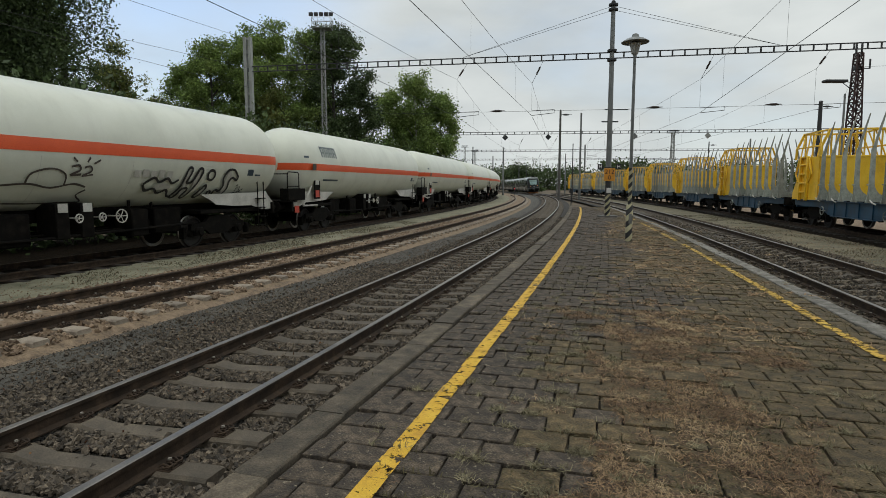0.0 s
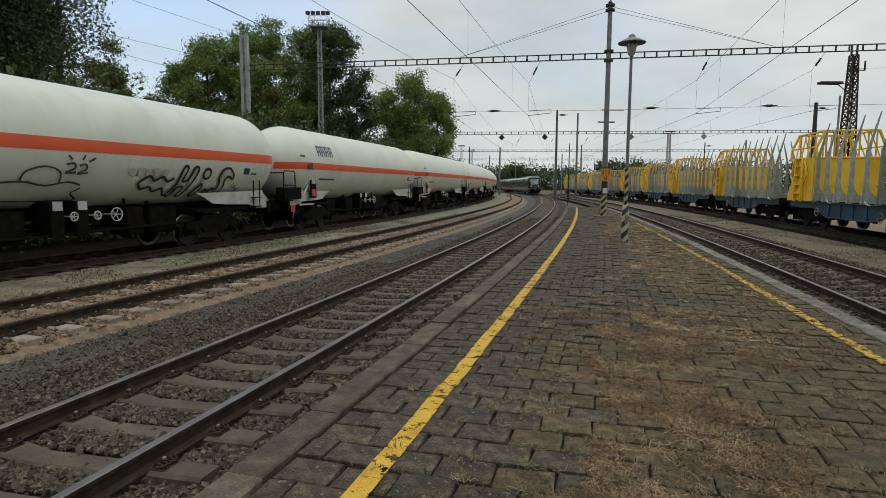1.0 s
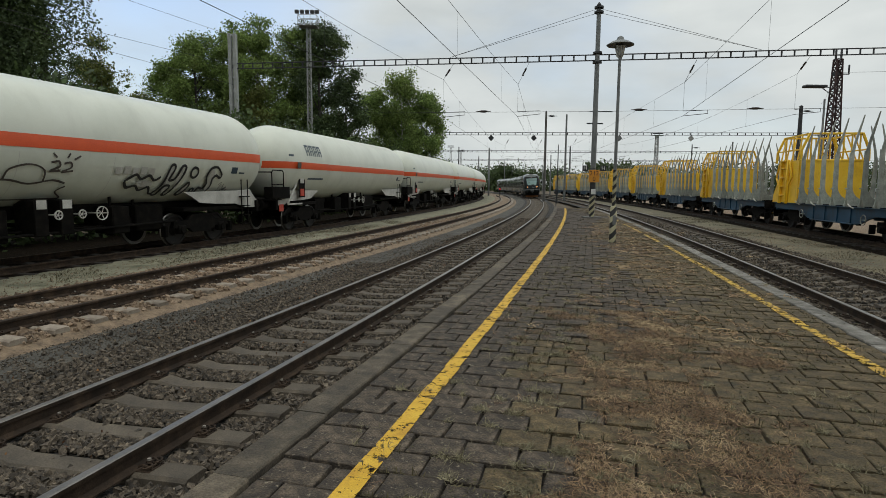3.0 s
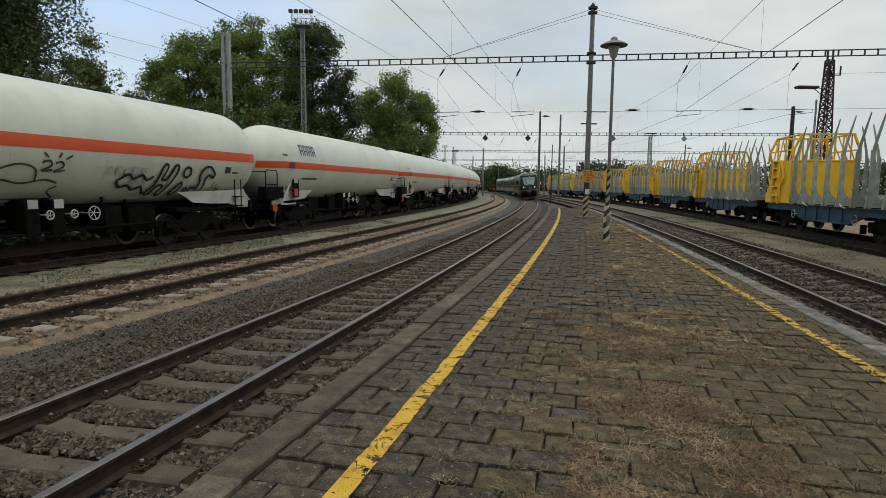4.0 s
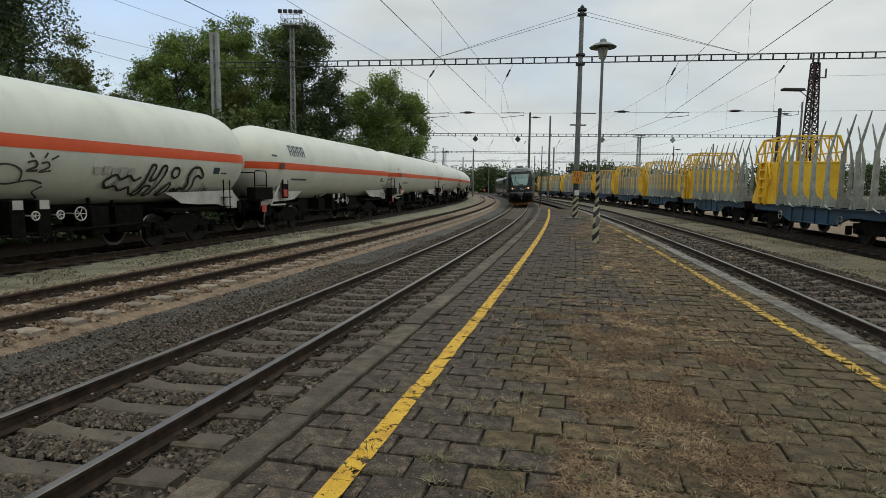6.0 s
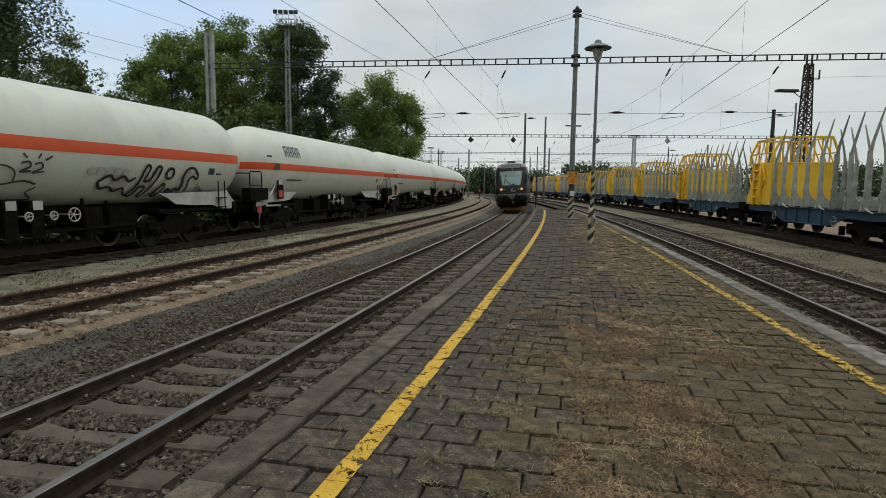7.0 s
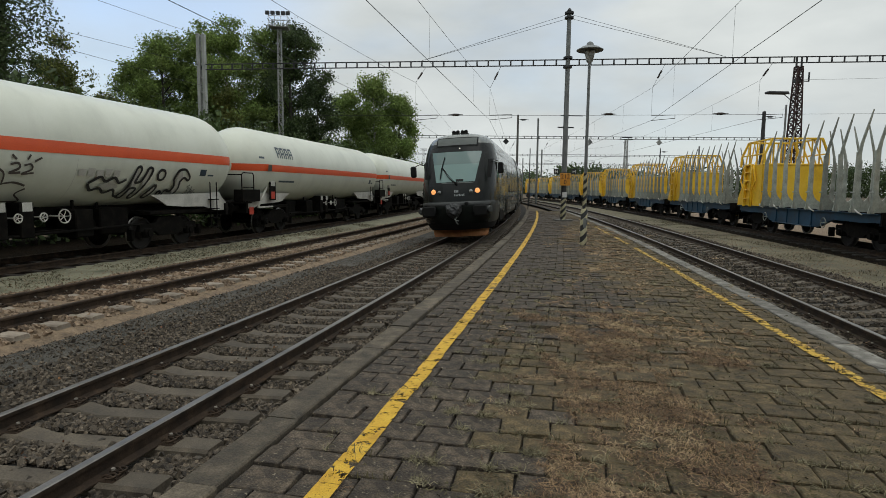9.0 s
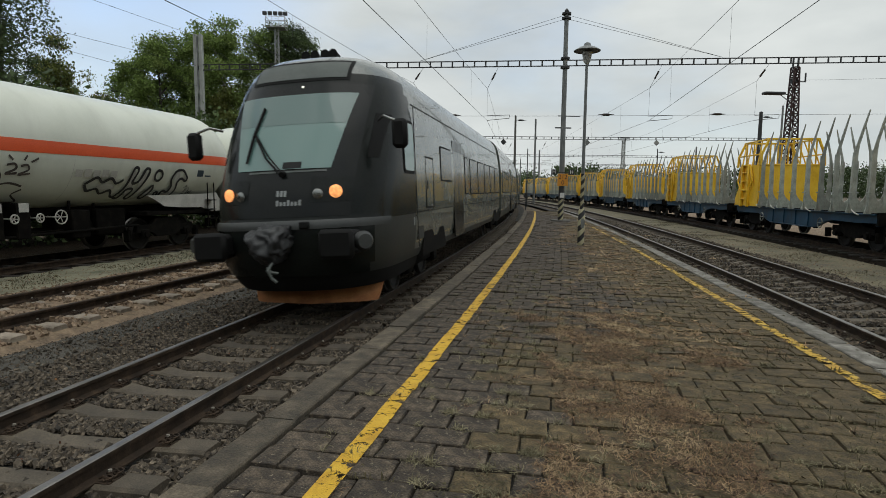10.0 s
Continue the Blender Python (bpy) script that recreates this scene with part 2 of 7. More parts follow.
# ---- geometry helpers ----
class Geo:
    """Collects vertices and faces of one mesh."""

    def __init__(self):
        self.v, self.f = [], []

    def add(self, verts, faces, m=None):
        o = len(self.v)
        self.v += [tuple(m @ Vector(p)) if m else tuple(p) for p in verts]
        self.f += [tuple(i + o for i in f) for f in faces]
        return self

    def box(self, x0, y0, z0, x1, y1, z1, c=0.0, m=None):
        """A box, its edges chamfered by c."""
        if c <= 0:
            v = [(x, y, z) for x in (x0, x1) for y in (y0, y1) for z in (z0, z1)]
            return self.add(v, [(0, 1, 3, 2), (4, 6, 7, 5), (0, 4, 5, 1), (2, 3, 7, 6), (0, 2, 6, 4), (1, 5, 7, 3)], m)
        c = min(c, (x1 - x0) * 0.45, (y1 - y0) * 0.45, (z1 - z0) * 0.45)
        lo, hi = (x0, y0, z0), (x1, y1, z1)
        v, idx = [], {}
        for sx in (0, 1):
            for sy in (0, 1):
                for sz in (0, 1):
                    s = (sx, sy, sz)
                    for ax in range(3):
                        p = [(hi[k] if s[k] else lo[k]) if k == ax else (hi[k] - c if s[k] else lo[k] + c) for k in range(3)]
                        idx[s, ax] = len(v)
                        v.append(p)
        f = []
        for ax in range(3):
            a, b = (ax + 1) % 3, (ax + 2) % 3
            for sd in (0, 1):
                q = []
                for u, w in ((0, 0), (1, 0), (1, 1), (0, 1)):
                    s = [0, 0, 0]
                    s[ax], s[a], s[b] = sd, u, w
                    q.append(idx[tuple(s), ax])
                f.append(q if sd else q[::-1])
            for u in (0, 1):
                for w in (0, 1):
                    s0, s1 = [0, 0, 0], [0, 0, 0]
                    s0[a] = s1[a] = u
                    s0[b] = s1[b] = w
                    s1[ax] = 1
                    s0, s1 = tuple(s0), tuple(s1)
                    f.append([idx[s0, a], idx[s1, a], idx[s1, b], idx[s0, b]])
        for s in [(i, j, k) for i in (0, 1) for j in (0, 1) for k in (0, 1)]:
            f.append([idx[s, 0], idx[s, 1], idx[s, 2]])
        return self.add(v, f, m)

    def tube(self, pts, r, n=8, caps=True):
        """A round bar along the points; r is one radius or one for each point."""
        pts = [Vector(p) for p in pts]
        rs = r if isinstance(r, (list, tuple)) else [r] * len(pts)
        o = len(self.v)
        up = None
        for i, p in enumerate(pts):
            d = (pts[min(i + 1, len(pts) - 1)] - pts[max(i - 1, 0)]).normalized()
            if up is None:
                up = d.orthogonal().normalized()
            up = (up - d * up.dot(d)).normalized()
            side = d.cross(up)
            for k in range(n):
                a = 2 * math.pi * k / n
                self.v.append(tuple(p + (up * math.cos(a) + side * math.sin(a)) * rs[i]))
        for i in range(len(pts) - 1):
            for k in range(n):
                k2 = (k + 1) % n
                self.f.append((o + i * n + k, o + i * n + k2, o + (i + 1) * n + k2, o + (i + 1) * n + k))
        if caps:
            self.f.append(tuple(o + k for k in range(n))[::-1])
            self.f.append(tuple(o + (len(pts) - 1) * n + k for k in range(n)))
        return self

    def lathe(self, prof, n=24, m=None):
        """A solid of revolution about local z: profile of (radius, z)."""
        o_v, f = [], []
        for r, z in prof:
            o_v += [(r * math.cos(2 * math.pi * k / n), r * math.sin(2 * math.pi * k / n), z) for k in range(n)]
        for i in range(len(prof) - 1):
            for k in range(n):
                k2 = (k + 1) % n
                f.append((i * n + k, i * n + k2, (i + 1) * n + k2, (i + 1) * n + k))
        f.append(tuple(range(n))[::-1])
        f.append(tuple((len(prof) - 1) * n + k for k in range(n)))
        return self.add(o_v, f, m)

    def prism(self, poly, a, b, axis="x", m=None):
        """A polygon of two coordinates pushed along an axis from a to b."""
        def place(u, w, t):
            return {"x": (t, u, w), "y": (u, t, w), "z": (u, w, t)}[axis]
        k = len(poly)
        v = [place(u, w, a) for u, w in poly] + [place(u, w, b) for u, w in poly]
        f = [tuple(range(k))[::-1], tuple(range(k, 2 * k))] + [(i, (i + 1) % k, k + (i + 1) % k, k + i) for i in range(k)]
        return self.add(v, f, m)

    def bar(self, p, q, w, h=None, n_up=(0, 0, 1)):
        """A square bar from p to q, w wide and h high."""
        p, q = Vector(p), Vector(q)
        d = (q - p)
        ln = d.length
        d.normalize()
        up = Vector(n_up)
        if abs(d.dot(up)) > 0.98:
            up = Vector((1, 0, 0))
        s = d.cross(up).normalized()
        u = s.cross(d)
        m = Matrix((s, d, u)).transposed().to_4x4()
        m.translation = p
        h = h or w
        return self.box(-w / 2, 0, -h / 2, w / 2, ln, h / 2, min(w, h) * 0.12, m)

    def mesh(self, name, mats, smooth=True, angle=38):
        me = bpy.data.meshes.new(name)
        me.from_pydata(self.v, [], self.f)
        for m in (mats if isinstance(mats, (list, tuple)) else [mats]):
            me.materials.append(m)
        bm = bmesh.new()
        bm.from_mesh(me)
        bmesh.ops.recalc_face_normals(bm, faces=bm.faces)
        bm.to_mesh(me)
        bm.free()
        if smooth:
            me.polygons.foreach_set("use_smooth", [True] * len(me.polygons))
            me.set_sharp_from_angle(angle=radians(angle))
        return me


def raw_mesh(name, verts, faces, mat, smooth=False):
    me = bpy.data.meshes.new(name)
    me.from_pydata(verts.tolist() if hasattr(verts, "tolist") else verts, [], faces.tolist() if hasattr(faces, "tolist") else faces)
    me.materials.append(mat)
    if smooth:
        me.polygons.foreach_set("use_smooth", [True] * len(me.polygons))
    return me


def part(name, geo, mat, parent=None, label="", m=None, smooth=True, angle=38):
    ob = new(name, geo.mesh(name, mat, smooth, angle) if isinstance(geo, Geo) else geo)
    if parent is not None:
        ob.parent = parent
    if m is not None:
        ob.matrix_basis = m
    return tagged(ob, label)


def empty(name, label, category, m=None, group="", kind=""):
    ob = new(name)
    ob.empty_display_size = 0.2
    if m is not None:
        ob.matrix_basis = m
    return tagged(ob, label, category, group, kind)


class Line:
    """A curved track axis: circle of centre (cx, cy) and radius r; s runs away from the camera, 0 where y = 0. z: its rail level, lean: cant in degrees."""

    def __init__(self, cx, cy, r, z, lean=0.0):
        self.c, self.r, self.z, self.lean = Vector((cx, cy)), r, z, lean
        self.a0 = math.asin(-cy / r)

    def at(self, s, off=0.0, z=0.0):
        a = self.a0 + s / self.r
        return Vector((self.c.x + (self.r + off) * math.cos(a), self.c.y + (self.r + off) * math.sin(a), z))

    def mat(self, s, off=0.0, lean=None):
        """The pose on the axis at rail level: x to the outside, y along, z up."""
        a = self.a0 + s / self.r
        m = Matrix.Rotation(a, 4, "Z") @ Matrix.Rotation(radians(-(self.lean if lean is None else lean)), 4, "Y")
        m.translation = self.at(s, off, self.z)
        return m

    def chord(self, s0, s1, lean=None):
        """The pose of a rigid vehicle whose pivots stand on the axis at s0 (its origin) and s1."""
        p, q = self.at(s0), self.at(s1)
        a = math.atan2(q.y - p.y, q.x - p.x) - math.pi / 2
        m = Matrix.Rotation(a, 4, "Z") @ Matrix.Rotation(radians(-(self.lean if lean is None else lean)), 4, "Y")
        m.translation = Vector((p.x, p.y, self.z))
        return m

    def ribbon(self, prof, s0, s1, step=2.0, wob=0.0):
        """A long strip: profile of (off, z) swept from s0 to s1."""
        g = Geo()
        k = max(2, int((s1 - s0) / step) + 1)
        for i in range(k):
            s = s0 + (s1 - s0) * i / (k - 1)
            for off, z in prof:
                p = self.at(s, off, z)
                if wob:
                    p.z += wob * noise.noise((p.x * 0.9, p.y * 0.9, 0))
                g.v.append(tuple(p))
        n = len(prof)
        for i in range(k - 1):
            for j in range(n - 1):
                g.f.append((i * n + j, i * n + j + 1, (i + 1) * n + j + 1, (i + 1) * n + j))
        return g


T1 = Line(-582.9, 179.16, 605.86, -0.20, 2.3)       # platform track on which the passenger train comes
T2 = Line(-421.2, 142.9, 436.3, -0.10)              # rusty siding
T3 = Line(-421.2, 142.9, 431.6, -0.10)              # tank wagons
R2 = Line(-540.4, 138.8, 563.0, -0.05, 3.0)         # track beyond the platform
R3 = Line(-540.4, 138.8, 569.1, -0.05)              # timber wagons
EDGE_L, EDGE_R = 1.77, -1.52                        # platform edges from the axes of T1 and R2


def edge_gap(s):
    """The offset from T1, at s, at which the platform's other edge lies."""
    lo, hi = 2.0, 30.0
    for _ in range(30):
        mid = (lo + hi) / 2
        p = T1.at(s, mid)
        if (Vector((p.x, p.y)) - R2.c).length - R2.r < EDGE_R:
            lo = mid
        else:
            hi = mid
    return lo


# ---- ground, beds ----
g = Geo()
ring = [-900, -300, -120, -60, -30, -10, 10, 30, 60, 120, 300, 900]
gx, gy = [x for x in ring], [y + 60 for y in ring]
g.v = [(x, y, -0.52) for y in gy for x in gx]
n = len(gx)
g.f = [(j * n + i, j * n + i + 1, (j + 1) * n + i + 1, (j + 1) * n + i) for j in range(n - 1) for i in range(n - 1)]
tagged(part("ground", g, M_EARTH), "dark earthy railway yard ground with cinders", "ground", kind="structure")

BEDS = [
    ("ballast", T1, [(-3.25, -0.48), (-3.05, -0.455), (-2.0, -0.45), (-1.25, -0.475), (0, -0.435), (1.25, -0.385), (1.9, -0.365)], -14, 230, M_BALLAST, "crushed stone bed under the platform track, darkened for shaded gaps"),
    ("gravel_strip", T1, [(-4.3, -0.52), (-3.45, -0.405), (-3.0, -0.40), (-2.2, -0.41), (-1.75, -0.425), (-1.55, -0.46)], -14, 150, M_GREY, "dark grey fine gravel between two tracks"),
    ("ballast", T2, [(-2.6, -0.34), (-1.5, -0.275), (0, -0.275), (1.05, -0.28), (1.35, -0.35), (1.8, -0.52)], -14, 165, M_TAN, "tan and rusty stone ballast of the siding"),
    ("gravel_strip", T2, [(-4.1, -0.34), (-3.6, -0.268), (-3.0, -0.262), (-1.7, -0.268), (-1.35, -0.31)], -14, 165, M_OLIVE, "pale olive compacted gravel strip with sparse weeds"),
    ("ballast", T3, [(-9.0, -0.50), (-3.2, -0.33), (-1.6, -0.275), (1.3, -0.275), (1.75, -0.33)], -14, 165, M_DARKBED, "ballast under the tank wagons, blackened for their shade"),
    ("ballast", R2, [(-1.7, -0.30), (-0.8, -0.28), (0.9, -0.22), (1.6, -0.22), (2.1, -0.30), (2.3, -0.34)], -14, 150, M_BALLAST, "stone bed beyond the platform, darkened for shaded gaps"),
    ("gravel_strip", R2, [(1.7, -0.36), (2.0, -0.25), (3.0, -0.24), (4.2, -0.245), (4.7, -0.30)], -14, 150, M_FINE, "compacted brown gravel strip between tracks"),
    ("ballast", R3, [(-2.1, -0.36), (-1.7, -0.26), (0, -0.22), (1.6, -0.24), (2.4, -0.34), (2.9, -0.52)], -14, 150, M_DARKBED, "ballast under the timber wagons, blackened for their shade"),
    ("gravel_strip", R3, [(2.1, -0.40), (2.5, -0.30), (5, -0.28), (14, -0.30), (16, -0.53)], -14, 150, M_TAN, "tan sandy ground beyond the timber wagons"),
]
for name, line, prof, s0, s1, mt, lab in BEDS:
    tagged(part(name, line.ribbon(prof, s0, s1, 1.0, 0.012), mt, angle=80), lab, "ballast", kind="structure")


# ---- tracks ----
RAIL = [(-0.062, -0.159), (-0.062, -0.148), (-0.012, -0.125), (-0.009, -0.05), (-0.036, -0.036), (-0.036, -0.008), (-0.026, 0.0),
        (0.026, 0.0), (0.036, -0.008), (0.036, -0.036), (0.009, -0.05), (0.012, -0.125), (0.062, -0.148), (0.062, -0.159)]


def rail_mesh(line, side, s0, s1, shiny):
    lean = math.tan(radians(line.lean)) * side * 0.753
    g, k = Geo(), int((s1 - s0) / 1.5) + 2
    n = len(RAIL)
    for i in range(k):
        s = s0 + (s1 - s0) * i / (k - 1)
        g.v += [tuple(line.at(s, side * 0.753 + x, line.z + lean + z)) for x, z in RAIL]
    for i in range(k - 1):
        g.f += [(i * n + j, i * n + (j + 1) % n, (i + 1) * n + (j + 1) % n, (i + 1) * n + j) for j in range(n)]
    me = g.mesh("rail", [M_RAIL, M_RAILHEAD if shiny else M_RAIL], True, 30)
    per = n
    for p in me.polygons:
        if p.index % per in (5, 6, 7):
            p.material_index = 1
    return me


def sleeper_mesh(mat, sag):
    """A concrete sleeper, lower in its middle; 2.5 m long."""
    g = Geo()
    xs = [(-1.25, 0.0), (-1.22, 0.01), (-0.55, 0.01), (-0.35, -sag), (0.35, -sag), (0.55, 0.01), (1.22, 0.01), (1.25, 0.0)]
    for x, dz in xs:
        b = 0.125 if abs(x) < 1.24 else 0.115
        g.v += [(x, -b - 0.02, -0.2), (x, -b, dz - 0.02), (x, -b + 0.03, dz), (x, b - 0.03, dz), (x, b, dz - 0.02), (x, b + 0.02, -0.2)]
    for i in range(len(xs) - 1):
        g.f += [(i * 6 + j, i * 6 + j + 1, i * 6 + 6 + j + 1, i * 6 + 6 + j) for j in range(5)]
    g.f += [tuple(range(6)), tuple(range(42, 48))]
    return g.mesh("sleeper", mat, True, 30)


M_CAP = material("pale_bolt_cap", [(0.20, 0.18, 0.155), (0.36, 0.33, 0.29)], 0.8, scale=9, fine=90, bump=0.2, depth=0.002)


def clip_mesh():
    """A rail fastening: base plate, two bolts and bent spring clips."""
    g = Geo()
    g.box(-0.17, -0.08, 0, 0.17, 0.08, 0.012, 0.003)
    for sx in (-1, 1):
        g.tube([(sx * 0.11, 0, 0.01), (sx * 0.11, 0, 0.060)], 0.013, 6)
        g.tube([(sx * 0.11, 0, 0.045), (sx * 0.11, 0, 0.06)], 0.025, 6)
        g.tube([(sx * 0.07, -0.06, 0.035), (sx * 0.10, -0.055, 0.05), (sx * 0.145, -0.05, 0.03), (sx * 0.15, 0, 0.025), (sx * 0.145, 0.05, 0.03),
                (sx * 0.10, 0.055, 0.05), (sx * 0.07, 0.06, 0.035)], 0.009, 5)
        for dy in (-0.05, 0.05):
            g.tube([(sx * 0.135 + 0.032 * math.cos(k * 0.785), dy + 0.032 * math.sin(k * 0.785), 0.016 + 0.003 * k) for k in range(12)], 0.007, 5)
        g.tube([(sx * 0.11, 0, 0.0605), (sx * 0.11, 0, 0.074)], 0.014, 6)
    me = g.mesh("rail_fastening", [M_RAIL, M_CAP], True, 40)
    for p in me.polygons:
        if p.center.z > 0.0607:
            p.material_index = 1
    return me


CLIP = clip_mesh()


def track(line, s0, s1, pitch, mat, shiny, lab, sag=0.03, clips=0.0):
    t = empty("railway_track", lab, "railway track", kind="structure")
    for side in (-1, 1):
        part("rail", rail_mesh(line, side, s0, s1, shiny), None, t, "rail with a polished head" if shiny else "rusty brown rail")
    me = sleeper_mesh(mat, sag)
    k = int((s1 - s0) / pitch)
    for i in range(k):
        s = s0 + (i + 0.5) * pitch
        m = line.mat(s)
        part("sleeper", me, None, t, m=m @ pose(0, 0, -0.165, 0, 0, random.uniform(-0.4, 0.4)))
        if -3 < s < clips:
            for side in (-1, 1):
                part("rail_fastening", CLIP, None, t, m=m @ pose(side * 0.753, 0, -0.16, 0, 0, 0))
    return t


track(T1, -12, 168, 0.60, M_SLEEPER, True, "curved platform track with polished rails on concrete sleepers", clips=16)
track(T2, -12, 120, 0.62, M_SLEEPERTAN, False, "rusty little-used siding track on pale sleepers", clips=24)
track(T3, -12, 110, 0.65, M_WOOD, False, "dark oily track under the tank wagons")
track(R2, -12, 125, 0.60, M_SLEEPER, True, "track beyond the platform with polished rails", clips=20)
track(R3, -12, 125, 0.65, M_WOOD, False, "dark track under the timber wagons")

# ---- platform ----
def uneven(p):
    return noise.noise((p[0] + 137.31, p[1] + 91.73, p[2] + 0.37))


P_END = 50.0
plat = empty("platform", "long low island platform paved with dark blocks, mossy and strewn with dry grass", "platform", kind="structure")
g, rows = Geo(), []
for i in range(66):
    s = -14 + i * 1.0
    rows.append((T1.at(s, EDGE_L + 0.02, -0.036), T1.at(s, edge_gap(s) - 0.02, -0.036)))
for a, b in rows:
    g.v += [tuple(a), tuple(b)]
g.f = [(2 * i, 2 * i + 1, 2 * i + 3, 2 * i + 2) for i in range(len(rows) - 1)]
part("platform_bed", g, M_JOINT, plat, "dark soil in the joints")


def kerb_stone(line, off0, off1, s0, s1, lip):
    g = Geo()
    c = 0.012
    prof = [(off0, -0.42), (off0, -c), (off0 + c, 0.0), (off1 - c, 0.0), (off1, -c), (off1, -0.42)]
    for s in (s0 + 0.004, s1 - 0.004):
        dz = random.uniform(-0.006, 0.006)
        dx = random.uniform(-0.011, 0.011)
        g.v += [tuple(line.at(s, o + dx, z + (dz + lip if z > -0.2 else 0))) for o, z in prof]
    g.f = [(j, (j + 1) % 6, 6 + (j + 1) % 6, 6 + j) for j in range(6)] + [tuple(range(6)), tuple(range(6, 12))]
    return g


for i in range(64):
    part("kerb_stone", kerb_stone(T1, EDGE_L, EDGE_L + 0.25, -12 + i, -11 + i, 0.020 + random.uniform(-0.010, 0.010)), M_KERB, plat, smooth=False)
    part("kerb_stone", kerb_stone(R2, EDGE_R - 0.25, EDGE_R, -12 + i, -11 + i, 0.004), M_KERBPALE, plat, smooth=False)

# paving: courses square to the kerb, blocks in running bond
COURSE, BLOCK = 0.275, 0.36
DX, DY = BLOCK / 2 - 0.006, COURSE / 2 - 0.0065


def block_verts(hx, hy):
    c = 0.007
    return np.array([(-hx, -hy, -0.05), (hx, -hy, -0.05), (hx, hy, -0.05), (-hx, hy, -0.05), (-hx, -hy, -c), (hx, -hy, -c), (hx, hy, -c), (-hx, hy, -c),
                     (-hx + c, -hy + c, 0), (hx - c, -hy + c, 0), (hx - c, hy - c, 0), (-hx + c, hy - c, 0)])


BLOCK_F = [(8, 9, 10, 11)] + [(a, (a + 1) % 4, 4 + (a + 1) % 4, 4 + a) for a in range(4)] + [(4 + a, 4 + (a + 1) % 4, 8 + (a + 1) % 4, 8 + a) for a in range(4)]
def worn_block(hx, hy):
    """A block whose arrises are chipped unevenly."""
    v = block_verts(hx, hy)
    v[4:, :2] *= 1 + np.random.uniform(-0.045, 0.016, (8, 2))
    v[8:, 2] += np.random.uniform(-0.004, 0.001, 4)
    return v


near_me = [[raw_mesh("paving_block", worn_block(DX, DY), BLOCK_F, mt) for _ in range(14)] for mt in (M_BLOCK, M_BLOCKMOSS)]
far_v, far_f, near_blocks = [[], []], [[], []], []
for i in range(int((P_END + 9) / COURSE)):
    s = -9 + i * COURSE
    lim = edge_gap(s) - 0.27
    o = EDGE_L + 0.275 - (BLOCK / 2 if i % 2 else 0)
    while o < lim:
        a, b = max(o, EDGE_L + 0.270), min(o + BLOCK, lim)
        o += BLOCK
        if b - a < 0.06:
            continue
        mid = (a + b) / 2
        p = T1.at(s, mid)
        # moss lies on the trodden middle, the strip by the track is barer
        mossy = 1 if (uneven((p.x * 0.35, p.y * 0.35, 4.0)) * 1.0 + max(-0.9, min(0.7, (mid - 4.0) * 0.6)) + random.uniform(-0.25, 0.25)) > 0.05 else 0
        m = T1.mat(s, mid, 0)
        m.translation.z = random.gauss(0, 0.0055) + 0.006 * uneven((p.x * 0.7, p.y * 0.7, 9))
        m = m @ pose(0, 0, 0, random.gauss(0, 1.1), random.gauss(0, 0.9), random.gauss(0, 1.3))
        full = b - a > BLOCK - 0.01
        if full and 2.2 < s < 6.2 and len(near_blocks) < 300:
            near_blocks.append((mossy, m))
        else:
            bv = worn_block((b - a) / 2 - 0.006, DY)
            base = len(far_v[mossy])
            far_v[mossy] += [tuple(m @ Vector(q)) for q in bv]
            far_f[mossy] += [tuple(k + base for k in f) for f in BLOCK_F]
for k, lab in ((0, "bare grey paving blocks"), (1, "mossy brown-green paving blocks")):
    tagged(part("paving", raw_mesh("paving", far_v[k], far_f[k], (M_BLOCK, M_BLOCKMOSS)[k]), None, plat, lab), kind="stuff")

# end of the platform: a ramp of gravel down to the ballast
g = Geo()
for i in range(11):
    s = P_END + 0.5 + i * 0.7
    z = -0.02 - 0.42 * min(1, i / 9)
    lim = edge_gap(s) if s < 60 else edge_gap(60)
    for j in range(9):
        p = T1.at(s, EDGE_L + (lim - EDGE_L) * j / 8, z)
        p.z += 0.02 * uneven((p.x, p.y, 1))
        g.v.append(tuple(p))
g.f = [(i * 9 + j, i * 9 + j + 1, i * 9 + 10 + j, i * 9 + 9 + j) for i in range(10) for j in range(8)]
part("platform_ramp", g, M_FINE, plat, "gravel ramp at the platform's end", angle=80)

# ---- vehicle materials ----
M_TANK = material("tank_paint", [(0.64, 0.665, 0.585), (0.72, 0.745, 0.66), (0.76, 0.785, 0.705)], 0.38, scale=0.8, fine=40, bump=0.04, depth=0.002,
                  streak=((0.36, 0.34, 0.30), 1.2, (1, 1.6, 0.3), 0.52, 0.85, 0.28), coat=0.1)
M_ORANGE = material("orange_band", [(0.76, 0.095, 0.022), (0.86, 0.125, 0.032)], 0.45, scale=1.5, fine=50, bump=0.03, depth=0.001)
M_WHITE = material("dirty_white_paint", [(0.42, 0.41, 0.38), (0.58, 0.57, 0.54), (0.66, 0.65, 0.62)], 0.5, scale=2, fine=60, bump=0.1, depth=0.002)
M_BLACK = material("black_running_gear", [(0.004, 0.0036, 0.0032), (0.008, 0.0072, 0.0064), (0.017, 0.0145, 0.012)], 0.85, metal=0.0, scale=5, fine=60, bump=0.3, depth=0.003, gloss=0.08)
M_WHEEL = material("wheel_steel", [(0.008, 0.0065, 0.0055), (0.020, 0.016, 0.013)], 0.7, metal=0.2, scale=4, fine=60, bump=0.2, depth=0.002)
